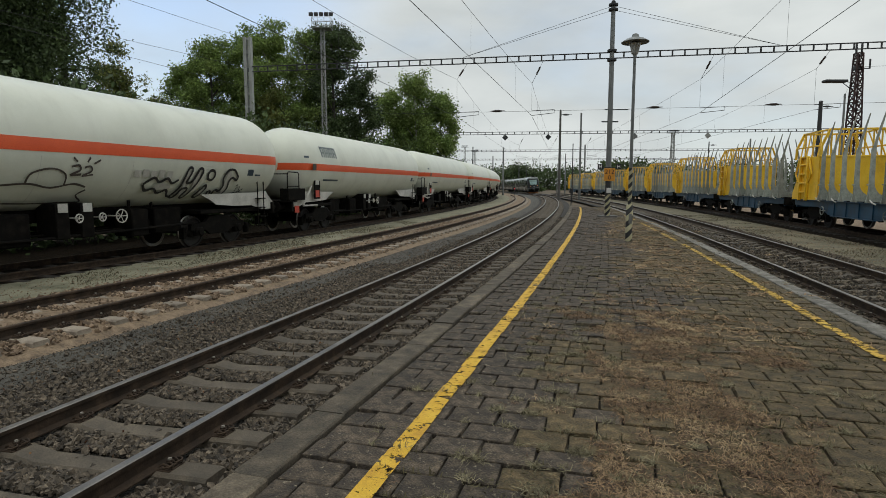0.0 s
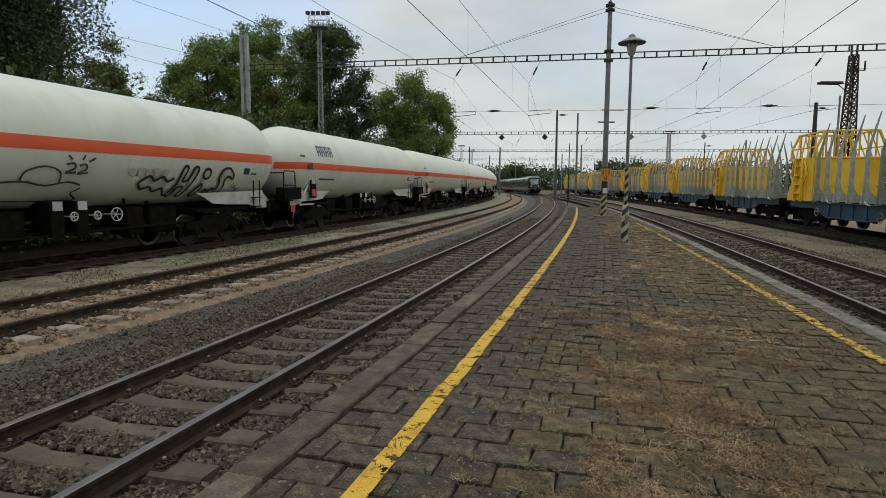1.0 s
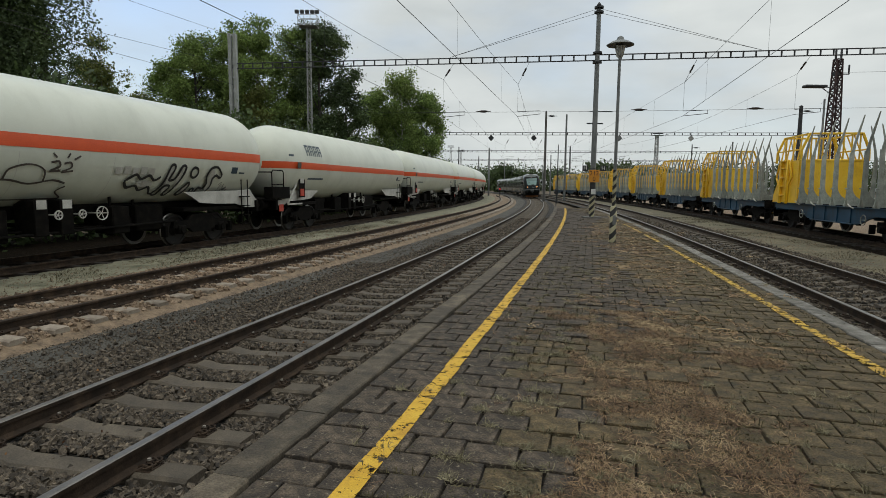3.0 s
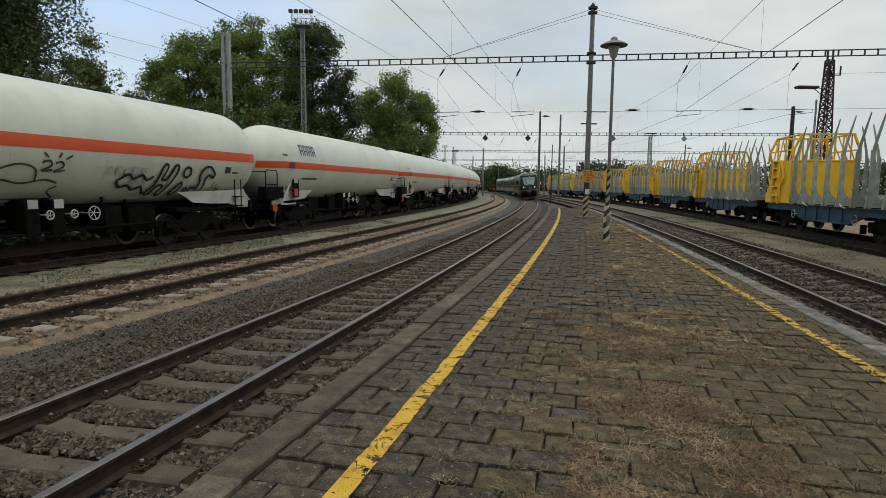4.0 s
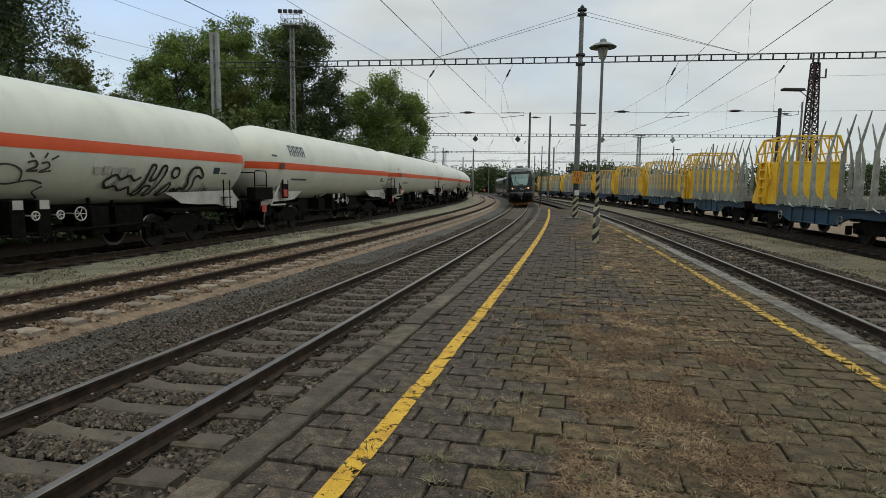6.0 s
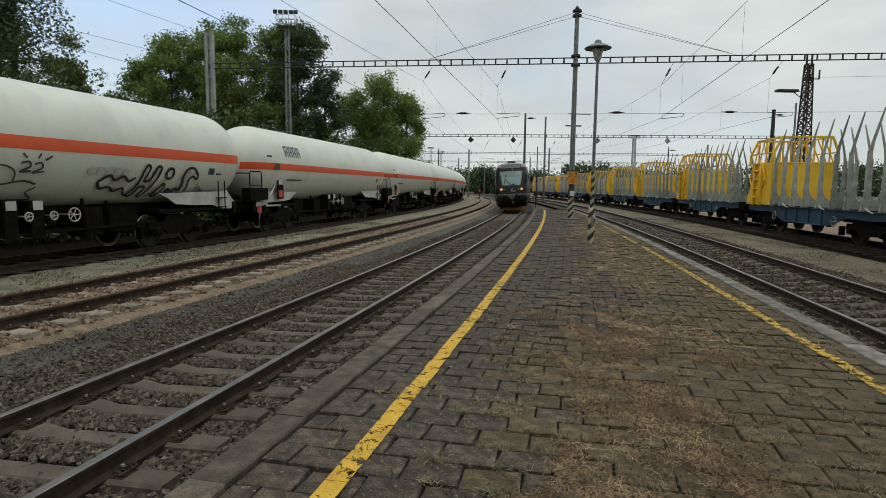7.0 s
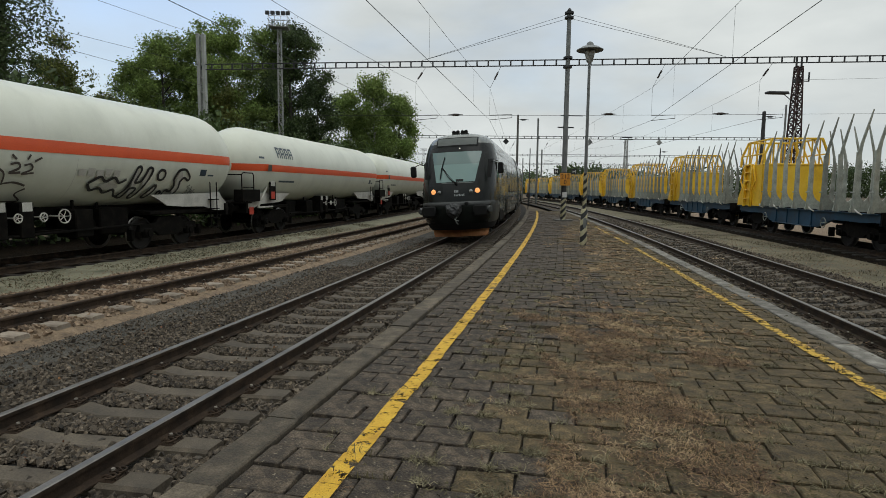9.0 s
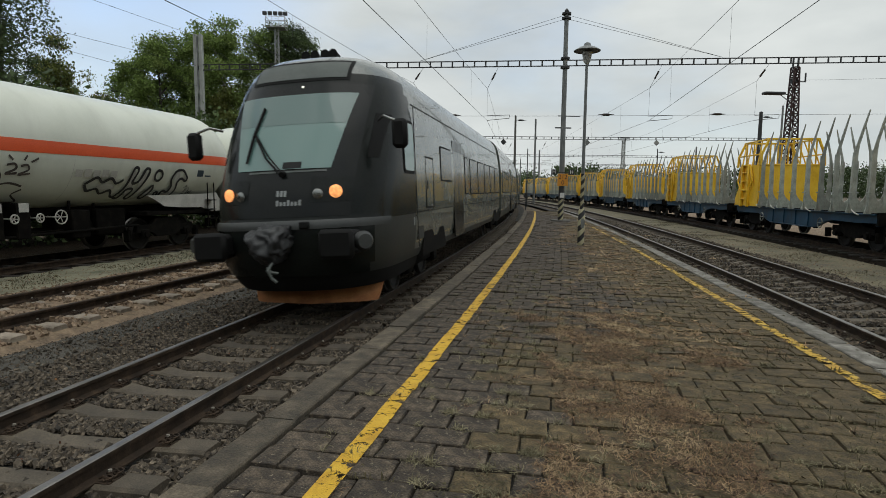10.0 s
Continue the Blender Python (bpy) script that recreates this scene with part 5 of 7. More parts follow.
    for k in range(25):
        a = radians(-90 + 180 * k / 24)
        ring.append((1.28 * math.copysign(abs(math.sin(a)) ** (2 / NOSE_N), a), 0.22 + NOSE_D * (1 - max(0, math.cos(a)) ** (2 / NOSE_N))))
    for z, sc, dy in ((0.42, 0.93, 0.14), (0.52, 0.98, 0.04), (0.68, 1.01, -0.06)):
        g.v += [(x * sc, y + dy, z) for x, y in ring] + [(1.25 * sc, 3.0, z), (-1.25 * sc, 3.0, z)]
    n = 27
    for i in range(2):
        g.f += [(i * n + j, i * n + (j + 1) % n, (i + 1) * n + (j + 1) % n, (i + 1) * n + j) for j in range(n)]
    g.f.append(tuple(range(n)))
    part("apron", g, M_RUBBER, c)
    # buffers, coupler in its cloth cover, plough
    for sd in (-1, 1):
        g = Geo().box(sd * 0.93 - 0.20, -0.10, 0.96, sd * 0.93 + 0.20, 0.5, 1.30, 0.06).box(sd * 0.93 - 0.25, -0.20, 0.93, sd * 0.93 + 0.25, -0.08, 1.33, 0.05)
        part("buffer", g, M_RUBBER, c, "black rectangular buffer")
        part("buffer_light", Geo().lathe([(0.06, 0), (0.13, 0.05), (0.14, 0.12), (0.10, 0.2)], 18, pose(sd * 1.17, 0.14, 1.15, 90, 0, sd * 40)), M_TRIM, c)
    bm = bmesh.new()
    bmesh.ops.create_icosphere(bm, subdivisions=5, radius=1.0)
    for v in bm.verts:
        q = v.co.copy()
        d = 1 + 0.30 * noise.noise(q * 1.7) + 0.12 * noise.noise(q * 4.0) + 0.14 * abs(math.sin(q.x * 5 + q.z * 4 + 2 * noise.noise(q * 2)))
        v.co = Vector((math.copysign(abs(q.x) ** 0.8, q.x) * 0.25 * d * (1.0 + 0.25 * q.z), q.y * 0.34 * d - 0.10, math.copysign(abs(q.z) ** 0.8, q.z) * 0.23 * d + 1.15))
    me = bpy.data.meshes.new("coupler_cover")
    bm.to_mesh(me)
    bm.free()
    me.materials.append(M_CLOTH)
    me.polygons.foreach_set("use_smooth", [True] * len(me.polygons))
    part("coupler_cover", me, None, c, "coupler wrapped in grey creased cloth")
    g = Geo().tube([(0.10, -0.36, 0.92), (0.06, -0.42, 0.82), (0.10, -0.40, 0.72), (0.16, -0.38, 0.66)], 0.022, 6)
    g.tube([(0.02, -0.36, 0.86), (0.10, -0.40, 0.80), (0.18, -0.36, 0.78)], 0.018, 6)
    part("tie_strap", g, M_BLIND, c, "pale strap hanging from the cover")
    # plough: two blades that meet in a blunt wedge
    pl = Geo()
    rows = [(-1.10, 1.20), (-0.9, 1.06), (0.0, 0.86), (0.9, 1.06), (1.10, 1.20)]
    for x, y in rows:
        pl.v += [(x * 0.93, y + 0.02, 0.13), (x * 0.93, y + 0.07, 0.13), (x, y + 0.16, 0.40), (x, y + 0.11, 0.42)]
    pl.f = [(4 * i + j, 4 * i + (j + 1) % 4, 4 * i + 4 + (j + 1) % 4, 4 * i + 4 + j) for i in range(4) for j in range(4)] + [(0, 1, 2, 3), (16, 17, 18, 19)]
    part("plough", pl, M_PLOUGH, c, "orange plough blade above the rails")
    part("plough_arm", Geo().box(-0.8, 1.25, 0.3, -0.7, 1.9, 0.45, 0.01).box(0.7, 1.25, 0.3, 0.8, 1.9, 0.45, 0.01), M_BLACK, c)
    # mirrors on bent arms
    for sd in (-1, 1):
        g = Geo().tube([(sd * 1.26, 0.95, 2.86), (sd * 1.40, 0.80, 2.90), (sd * 1.52, 0.72, 2.84), (sd * 1.62, 0.74, 2.80)], 0.022, 7)
        a = part("mirror_arm", g, M_CHROME, c)
        lo, hi = (lambda z: 1.13 + 0.06 * (z - 2.3)), (lambda z: 1.25 + 0.10 * (z - 2.3))
        part("mirror_recess", nose_patch((2.32, 3.0), lo if sd > 0 else (lambda z: -hi(z)), hi if sd > 0 else (lambda z: -lo(z)), 0.008, 4, 8), M_RUBBER, c, "black recess behind the mirror")
        part("mirror", Geo().box(sd * 1.64 - 0.11, 0.68, 2.42, sd * 1.64 + 0.11, 0.84, 2.84, 0.05), M_RUBBER, a, "black rear-view mirror")
        w = body_row(2.55)[1]
        fr = part("cab_window", Geo().prism(pane(1.72, 2.42, 2.10, 2.98, 0.10), sd * (w - 0.04), sd * (w + 0.010), "x"), M_RUBBER, c)
        part("glass", Geo().prism(pane(1.77, 2.37, 2.15, 2.93, 0.08), sd * (w - 0.03), sd * (w + 0.015), "x"), M_SCREEN, fr)
        hatch = Geo()
        for y0, y1, z0, z1 in ((3.28, 3.31, 1.5, 2.45), (3.95, 3.98, 1.5, 2.45), (3.28, 3.98, 2.43, 2.46), (3.28, 3.98, 1.49, 1.52), (3.40, 3.46, 1.85, 2.0)):
            hatch.box(sd * 1.408 - 0.008, y0, z0, sd * 1.408 + 0.014, y1, z1)
        part("hatch_frame", hatch, M_RUBBER, c)
    # wiper: arm pair and blade
    def ws_at(x, z, lift=0.05):
        return (x, nose(x, z) - lift, z)
    g = Geo().tube([ws_at(0.02, 2.10), ws_at(-0.25, 2.35), ws_at(-0.50, 2.72, 0.06)], 0.014, 6).tube([ws_at(0.07, 2.10), ws_at(-0.20, 2.36), ws_at(-0.47, 2.70, 0.06)], 0.010, 6)
    g.tube([ws_at(-0.56, 2.30), ws_at(-0.52, 2.70), ws_at(-0.42, 3.12)], 0.020, 6)
    g.tube([ws_at(0.045, 2.12, 0.01), ws_at(0.045, 2.10, 0.07)], 0.04, 10)
    part("wiper", g, M_RUBBER, c, "black windscreen wiper")
    # horns on the roof
    base = part("horn_base", Geo().box(-0.32, 2.0, 4.05, 0.34, 2.25, 4.10, 0.02), M_RUBBER, c, "black horns on the roof")
    for x in (-0.22, -0.06, 0.12, 0.26):
        part("horn", Geo().lathe([(0.04, 0), (0.05, 0.10), (0.06, 0.18), (0.08, 0.24), (0.06, 0.24)], 12, pose(x, 2.14, 4.125, 90, 0, 0)), M_RUBBER, base)


FRONT_S, SPEED = 8.55, 13.35        # arc of the nose at 10 s, metres per second
LENGTHS = [17.2, 16.2, 16.2, 16.2, 17.2]
carriages, axles, offs = [], [], 0.0
for i, ln in enumerate(LENGTHS):
    c = carriage(i == 0, ln, "leading graphite carriage with a sloping glazed cab" if i == 0 else "graphite grey passenger carriage with dark windows")
    if i == 0:
        train_front(c)
    spots = (3.0, 5.2) if i == 0 else ()
    spots += (ln - 1.1, ln + 1.5)
    for y in spots:
        axles.append(wheelset(c, y, 0.43))
    for y0 in ((4.1,) if i == 0 else ()) + (ln + 0.2,):
        bg = Geo().box(-0.9, y0 - 0.3, 0.4, 0.9, y0 + 0.3, 0.7, 0.04)
        for sd in (-1, 1):
            bg.box(sd * 0.98 - 0.06, y0 - 1.5, 0.36, sd * 0.98 + 0.06, y0 + 1.5, 0.58, 0.04)
            for dy in (-1.1, 1.1):
                bg.box(sd * 1.0 - 0.10, y0 + dy - 0.16, 0.30, sd * 1.0 + 0.12, y0 + dy + 0.16, 0.60, 0.04)
        part("bogie_frame", bg, M_BLACK, c)
    carriages.append((c, offs, ln))
    offs += ln + 0.4

# ---- masts, gantries, wires ----
M_STEEL = material("grey_painted_steel", [(0.13, 0.14, 0.145), (0.19, 0.20, 0.205), (0.24, 0.25, 0.25)], 0.5, metal=0.3, scale=3, fine=60, bump=0.05, depth=0.002)
M_GALV = material("weathered_galvanised", [(0.27, 0.28, 0.275), (0.38, 0.39, 0.38)], 0.6, metal=0.1, scale=2, fine=50, bump=0.05, depth=0.002)
M_DARKSTEEL = material("dark_steel", [(0.030, 0.031, 0.034), (0.055, 0.056, 0.06)], 0.6, metal=0.3, scale=3, fine=50, bump=0.05, depth=0.002)
M_OXIDE = material("red_oxide_steel", [(0.026, 0.011, 0.010), (0.052, 0.021, 0.019)], 0.75, metal=0.1, scale=3, fine=50, bump=0.05, depth=0.002)
M_CONC = material("mast_concrete", [(0.09, 0.088, 0.085), (0.14, 0.135, 0.13)], 0.9, scale=3, fine=60, bump=0.1, depth=0.002)
M_WIRE = material("oxidised_copper_wire", [(0.035, 0.036, 0.038), (0.06, 0.06, 0.062)], 0.6, metal=0.4, scale=3, fine=40, bump=0)
M_INSUL = material("brown_insulator", [(0.02, 0.014, 0.012), (0.04, 0.026, 0.02)], 0.25, scale=5, fine=60, bump=0)
M_SIGNO = material("orange_plate", [(0.62, 0.25, 0.015), (0.72, 0.31, 0.03)], 0.5, scale=4, fine=60, bump=0)
M_SIGNB = material("black_plate", [(0.008, 0.009, 0.011), (0.016, 0.018, 0.02)], 0.5, scale=4, fine=60, bump=0)
M_SIGNW = material("white_plate", [(0.62, 0.63, 0.63), (0.72, 0.73, 0.73)], 0.5, scale=4, fine=60, bump=0)
M_REDLAMP = glow("red_signal_light", (1.0, 0.05, 0.06), 1.6)
M_OPAL = material("lamp_glass", [(0.40, 0.41, 0.41), (0.50, 0.51, 0.51)], 0.3, scale=4, fine=60, bump=0)


def striped(name, dark, light, pitch, slope):
    """Slanting warning stripes round a post, worn."""
    m = material(name, [light, tuple(c * 0.8 for c in light)], 0.6, scale=6, fine=60, bump=0.05, depth=0.001)
    n, l = m.node_tree.nodes, m.node_tree.links
    b = n["Principled BSDF"]
    old = b.inputs["Base Color"].links[0].from_socket
    tc, sep, add, mul, fr, gt, mx = (n.new("ShaderNodeTexCoord"), n.new("ShaderNodeSeparateXYZ"), n.new("ShaderNodeMath"), n.new("ShaderNodeMath"), n.new("ShaderNodeMath"), n.new("ShaderNodeMath"), n.new("ShaderNodeMix"))
    l.new(tc.outputs["Object"], sep.inputs[0])
    mul.operation, mul.inputs[1].default_value = "MULTIPLY_ADD", slope
    l.new(sep.outputs[0], mul.inputs[0])
    l.new(sep.outputs[2], mul.inputs[2])
    add.operation, add.inputs[1].default_value = "MULTIPLY", 1 / pitch
    l.new(mul.outputs[0], add.inputs[0])
    fr.operation = "FRACT"
    l.new(add.outputs[0], fr.inputs[0])
    gt.operation, gt.inputs[1].default_value = "GREATER_THAN", 0.5
    l.new(fr.outputs[0], gt.inputs[0])
    mx.data_type = "RGBA"
    mx.inputs[7].default_value = (*dark, 1)
    l.new(gt.outputs[0], mx.inputs[0])
    l.new(old, mx.inputs[6])
    l.new(mx.outputs[2], b.inputs["Base Color"])
    return m


M_STRIPE = striped("warning_stripes", (0.010, 0.010, 0.010), (0.50, 0.46, 0.30), 0.36, -1.1)
M_STRIPE2 = striped("warning_stripes_small", (0.010, 0.010, 0.010), (0.46, 0.42, 0.27), 0.26, -1.1)


def lettering(text, size, mat, m, parent, name="lettering"):
    cu = bpy.data.curves.new("lettering", "FONT")
    cu.body, cu.size, cu.align_x, cu.align_y, cu.extrude = text, size, "CENTER", "CENTER", 0.003
    ob = bpy.data.objects.new("lettering", cu)
    me = bpy.data.meshes.new_from_object(ob)
    bpy.data.objects.remove(ob)
    me.materials.clear()
    me.materials.append(mat)
    return part(name, me, None, parent, m=m)


def truss(p, q, h, pitch, chord, mat, parent):
    """A flat lattice beam between two points."""
    p, q = Vector(p), Vector(q)
    g = Geo().bar(p + Vector((0, 0, h / 2)), q + Vector((0, 0, h / 2)), chord, chord).bar(p - Vector((0, 0, h / 2)), q - Vector((0, 0, h / 2)), chord, chord)
    k = max(2, int((q - p).length / pitch))
    for i in range(k + 1):
        a = p + (q - p) * (i / k)
        g.bar(a - Vector((0, 0, h / 2)), a + Vector((0, 0, h / 2)), chord * 0.7, chord * 1.5)
    return part("lattice_beam", g, mat, parent, "lattice beam spanning the tracks")


def lattice_mast(parent, w0, w1, h, steps, bar, mat, name="lattice"):
    g = Geo()
    def corner(i, k):
        w = w0 + (w1 - w0) * i / steps
        return Vector((w / 2 * (1, 1, -1, -1)[k], w / 2 * (1, -1, -1, 1)[k], h * i / steps))
    for k in range(4):
        g.bar(corner(0, k), corner(steps, k), bar * 1.4)
        for i in range(steps):
            k2 = (k + 1) % 4
            g.bar(corner(i, k), corner(i + 1, k2) if i % 2 else corner(i + 1, k2), bar * 0.8)
            g.bar(corner(i + 1, k2), corner(i + 1, k), bar * 0.8)
            g.bar(corner(i, k2), corner(i + 1, k), bar * 0.8)
    return part(name, g, mat, parent)


# first gantry: platform mast, concrete twin post, long beam
G1_L, G1_M, G1_R = Vector((-11.77, 36.2, 0)), Vector((9.13, 32.4, 0)), Vector((36.0, 27.5, 0))
BEAM_Z = 8.72
mast = empty("catenary_mast", "tall grey tubular catenary mast with striped foot and signs", "catenary mast", pose(G1_M.x, G1_M.y, 0))
part("pole", Geo().tube([(0, 0, 2.3), (0, 0, 6.0), (0, 0, 11.4)], [0.15, 0.135, 0.115], 16), M_STEEL, mast)
part("foot", Geo().tube([(0, 0, 0.05), (0, 0, 1.25)], 0.15, 16), M_STRIPE, mast, "foot with slanting black and pale stripes")
part("sleeve", Geo().tube([(0, 0, 1.2), (0, 0, 2.4)], 0.15, 16), M_DARKSTEEL, mast)
part("base_plate", Geo().box(-0.45, -0.45, -0.02, 0.45, 0.45, 0.07, 0.02), M_CONC, mast)
for z in (BEAM_Z - 0.25, BEAM_Z + 0.25, 11.35, 11.1):
    part("collar", Geo().lathe([(0.11, -0.06), (0.25, -0.05), (0.25, 0.05), (0.11, 0.06)], 14, pose(0, 0, z)), M_DARKSTEEL, mast)
part("cap", Geo().lathe([(0.1, 0), (0.12, 0.1), (0.03, 0.22)], 12, pose(0, 0, 11.4)), M_DARKSTEEL, mast)
part("cross_arm", Geo().bar((-0.45, 0, 5.2), (0.45, 0, 5.2), 0.07).bar((-0.30, 0, 5.85), (0.95, 0, 5.85), 0.05), M_DARKSTEEL, mast)
sg = part("distance_plate", Geo().box(-0.29, -0.24, 1.98, 0.29, -0.20, 2.66, 0.006), M_SIGNO, mast, "orange distance plate with black figures")
lettering("212", 0.34, M_SIGNB, pose(0, -0.244, 2.47, 90, 0, 0), sg)
lettering("0", 0.34, M_SIGNB, pose(0, -0.244, 2.16, 90, 0, 0), sg)
for x in (-0.50, 0.50):
    hp = part("stop_plate", Geo().box(x - 0.15, -0.20, 2.60, x + 0.15, -0.17, 2.90, 0.005), M_SIGNB, mast, "black square plate with a white letter")
    lettering("H", 0.27, M_SIGNW, pose(x, -0.204, 2.75, 90, 0, 0), hp)
part("plate_bracket", Geo().bar((-0.5, -0.16, 2.72), (0.5, -0.16, 2.72), 0.04), M_DARKSTEEL, mast)
part("white_box", Geo().box(-0.12, -0.22, 1.32, 0.12, -0.15, 1.60, 0.01), M_SIGNW, mast)

gan = empty("gantry", "steel lattice gantry beam carried over the tracks with a twin post", "gantry", pose(0, 0, 0))
truss((G1_L.x, G1_L.y, BEAM_Z), (G1_M.x, G1_M.y, BEAM_Z), 0.30, 0.62, 0.055, M_DARKSTEEL, gan)
truss((G1_M.x, G1_M.y, BEAM_Z), (G1_R.x, G1_R.y, BEAM_Z), 0.30, 0.62, 0.055, M_DARKSTEEL, gan)
g = Geo()
for dx in (-0.15, 0.15):
    g.box(G1_L.x + dx - 0.09, G1_L.y - 0.18, -0.5, G1_L.x + dx + 0.09, G1_L.y + 0.18, 10.6, 0.02)
for k in range(14):
    g.box(G1_L.x - 0.2, G1_L.y - 0.1, k * 0.8, G1_L.x + 0.2, G1_L.y + 0.1, k * 0.8 + 0.12, 0.01)
part("twin_post", g, M_GALV, gan, "pale twin post")
g = Geo()
for dx, dz in ((0, 0), (0.0, 0.22)):
    g.tube([G1_M + Vector((0, 0, 11.3 - dz)), G1_M + (G1_L - G1_M) * 0.382 + Vector((0, 0, BEAM_Z + 0.2))], 0.010, 5)
    g.tube([G1_M + Vector((0, 0, 11.3 - dz)), G1_M + (G1_R - G1_M) * 0.305 + Vector((0, 0, BEAM_Z + 0.2))], 0.010, 5)
part("stay_wire", g, M_WIRE, gan)


def gantry_at(y0, slope, xa, xb, posts, z, lab, thick=0.16):
    e = empty("gantry", lab, "gantry", pose(0, 0, 0))
    f = lambda x: y0 + slope * (x - 12)
    truss((xa, f(xa), z), (xb, f(xb), z), 0.32, 1.0, 0.07, M_DARKSTEEL, e)
    for x, top in posts:
        part("post", Geo().tube([(x, f(x), -0.5), (x, f(x), top)], [thick, thick * 0.75], 10), M_STEEL, e)
    return e


gantry_at(81, -0.12, -3.2, 52, [(-3.2, 11.0), (18.7, 11.5), (51.5, 13.4)], 8.9, "distant grey lattice gantry over the tracks")
gantry_at(122, -0.10, 0, 62, [(12.5, 9.6), (29.0, 10), (61, 11)], 8.9, "far lattice gantry over the station throat", 0.2)
gantry_at(165, -0.08, -6, 70, [(-5, 10), (14, 10), (34, 10.5), (69, 10)], 9.0, "far lattice gantry at the end of the yard", 0.2)
gantry_at(-14, -0.18, -16, 30, [(-15.5, 10.6), (29, 10.6)], 8.7, "lattice gantry over the tracks")

# diamond plates hung from the second gantry
for x, mt in ((1.85, M_STEEL), (8.55, M_SIGNB), (14.35, M_SIGNB), (25.7, M_STEEL), (35.0, M_GALV)):
    y = 81 - 0.12 * (x - 12)
    e = empty("diamond_sign", "diamond-shaped plate hung on an edge under a gantry", "sign", pose(x, y - 0.15, 8.72))
    part("plate", Geo().box(-0.30, -0.02, -0.30, 0.30, 0.02, 0.30, 0.01), mt, e, m=pose(0, 0, -0.40, 0, 45, 0))
    part("hanger", Geo().bar((0, 0, -0.1), (0, 0, 0.25), 0.05), M_DARKSTEEL, e)

# overhead wires: straight spans between supports; each support is (x, y, height of the messenger), the last number of a line the contact height
def support(line, at, off, z=7.45):
    p = line.at(at, off)
    return p.x, p.y, z


LINES = [
    (5.62, [(-8.15, -14.0, 7.4), (4.95, 33.16, 7.37), support(T1, 85, 0.2), support(T1, 130, -0.2), support(T1, 172, 0.2)], 0.45),
    (5.61, [(-12.3, -14.0, 7.6), (0.80, 33.92, 7.72), support(T2, 86, -0.2), support(T2, 128, 0.2)], 0.75),
    (5.57, [(1.73, -14.0, 7.35), (13.65, 31.59, 7.34), support(R2, 82, 0.2), support(R2, 126, -0.2)], 0.12),
    (5.60, [(19.1, 30.59, 7.67), support(R3, 81, -0.2), support(R3, 124, 0.2)], 0.9),
]
for low, sp, dip in LINES:
    e = empty("overhead_line", "dark overhead contact line with droppers and insulators", "overhead line", pose(0, 0, 0))
    drops = Geo()
    for p, q in zip(sp[:-1], sp[1:]):
        p, q = Vector(p), Vector(q)
        top = [p + (q - p) * (k / 16) - Vector((0, 0, dip * 4 * k / 16 * (1 - k / 16))) for k in range(17)]
        foot = [Vector((v.x, v.y, low)) for v in top]
        part("messenger_wire", Geo().tube(top, 0.0072, 5), M_WIRE, e)
        part("contact_wire", Geo().tube([foot[0], foot[8], foot[16]], 0.009, 5), M_WIRE, e)
        for k in (2, 5, 8, 11, 14):
            drops.tube([top[k], foot[k]], 0.0035, 4)
    tagged(part("dropper", drops, M_WIRE, e), kind="stuff")
    # hangers at the gantries: slanting insulator, drop wire and steady arm
    for i, p in enumerate(sp[:-1]):
        lat = Vector((0.984, -0.179, 0))
        m_at, foot = Vector(p), Vector((p[0], p[1], low))
        top = m_at + lat * 0.62 + Vector((0, 0, 8.62 - p[2]))
        part("hanger_wire", Geo().tube([top, m_at], 0.010, 5).tube([m_at, foot + Vector((0, 0, 0.25))], 0.006, 4), M_WIRE, e)
        g = Geo().tube([foot + lat * 1.25 + Vector((0, 0, 0.30)), foot + Vector((0, 0, 0.26))], 0.014, 6)
        g.tube([foot + lat * 1.25 + Vector((0, 0, 0.30)), foot + lat * 1.25 + Vector((0, 0, 0.12)), foot], 0.016, 6)
        part("steady_arm", g, M_WIRE, e)
        d = (m_at - top).normalized()
        o = top + d * 0.42
        g = Geo().tube([o + d * 0.0375 * k for k in range(13)], [0.062 if k % 2 else 0.032 for k in range(13)], 10)
        part("insulator", g, M_INSUL, e)

# cross-span wire with long insulators at the first gantry
e = empty("cross_span", "thin cross-span wire with dark insulators between the masts", "wire", pose(0, 0, 0))
cs_a, cs_b = G1_M + (G1_L - G1_M) * 0.75 + Vector((0, 0, 5.9)), G1_R + Vector((0, 0, 5.95))
part("span_wire", Geo().tube([cs_a, G1_M + Vector((0, 0, 5.85)), cs_b], 0.008, 5), M_WIRE, e)
for x in (3.07, 11.4, 17.2, 26.0):
    t = (x - cs_a.x) / (cs_b.x - cs_a.x)
    c = cs_a + (cs_b - cs_a) * t
    d = (cs_b - cs_a).normalized()
    part("insulator", Geo().tube([c - d * 0.42, c - d * 0.25, c - d * 0.12, c + d * 0.12, c + d * 0.25, c + d * 0.42], [0.015, 0.03, 0.07, 0.07, 0.03, 0.015], 10), M_INSUL, e)
# signal with a red light far off on the siding side
e = empty("signal", "low far signal showing a red light", "signal", pose(13.4, 110, -0.2))
part("post", Geo().tube([(0, 0, 0), (0, 0, 1.1)], 0.06, 8), M_DARKSTEEL, e)
part("lamp_box", Geo().box(-0.2, -0.1, 1.1, 0.2, 0.12, 1.75, 0.03), M_SIGNB, e)
part("red_light", Geo().lathe([(0.09, -0.02), (0.10, 0.0), (0.08, 0.03)], 14, pose(0, -0.11, 1.38, 90, 0, 0)), M_REDLAMP, e, "lit red signal light")
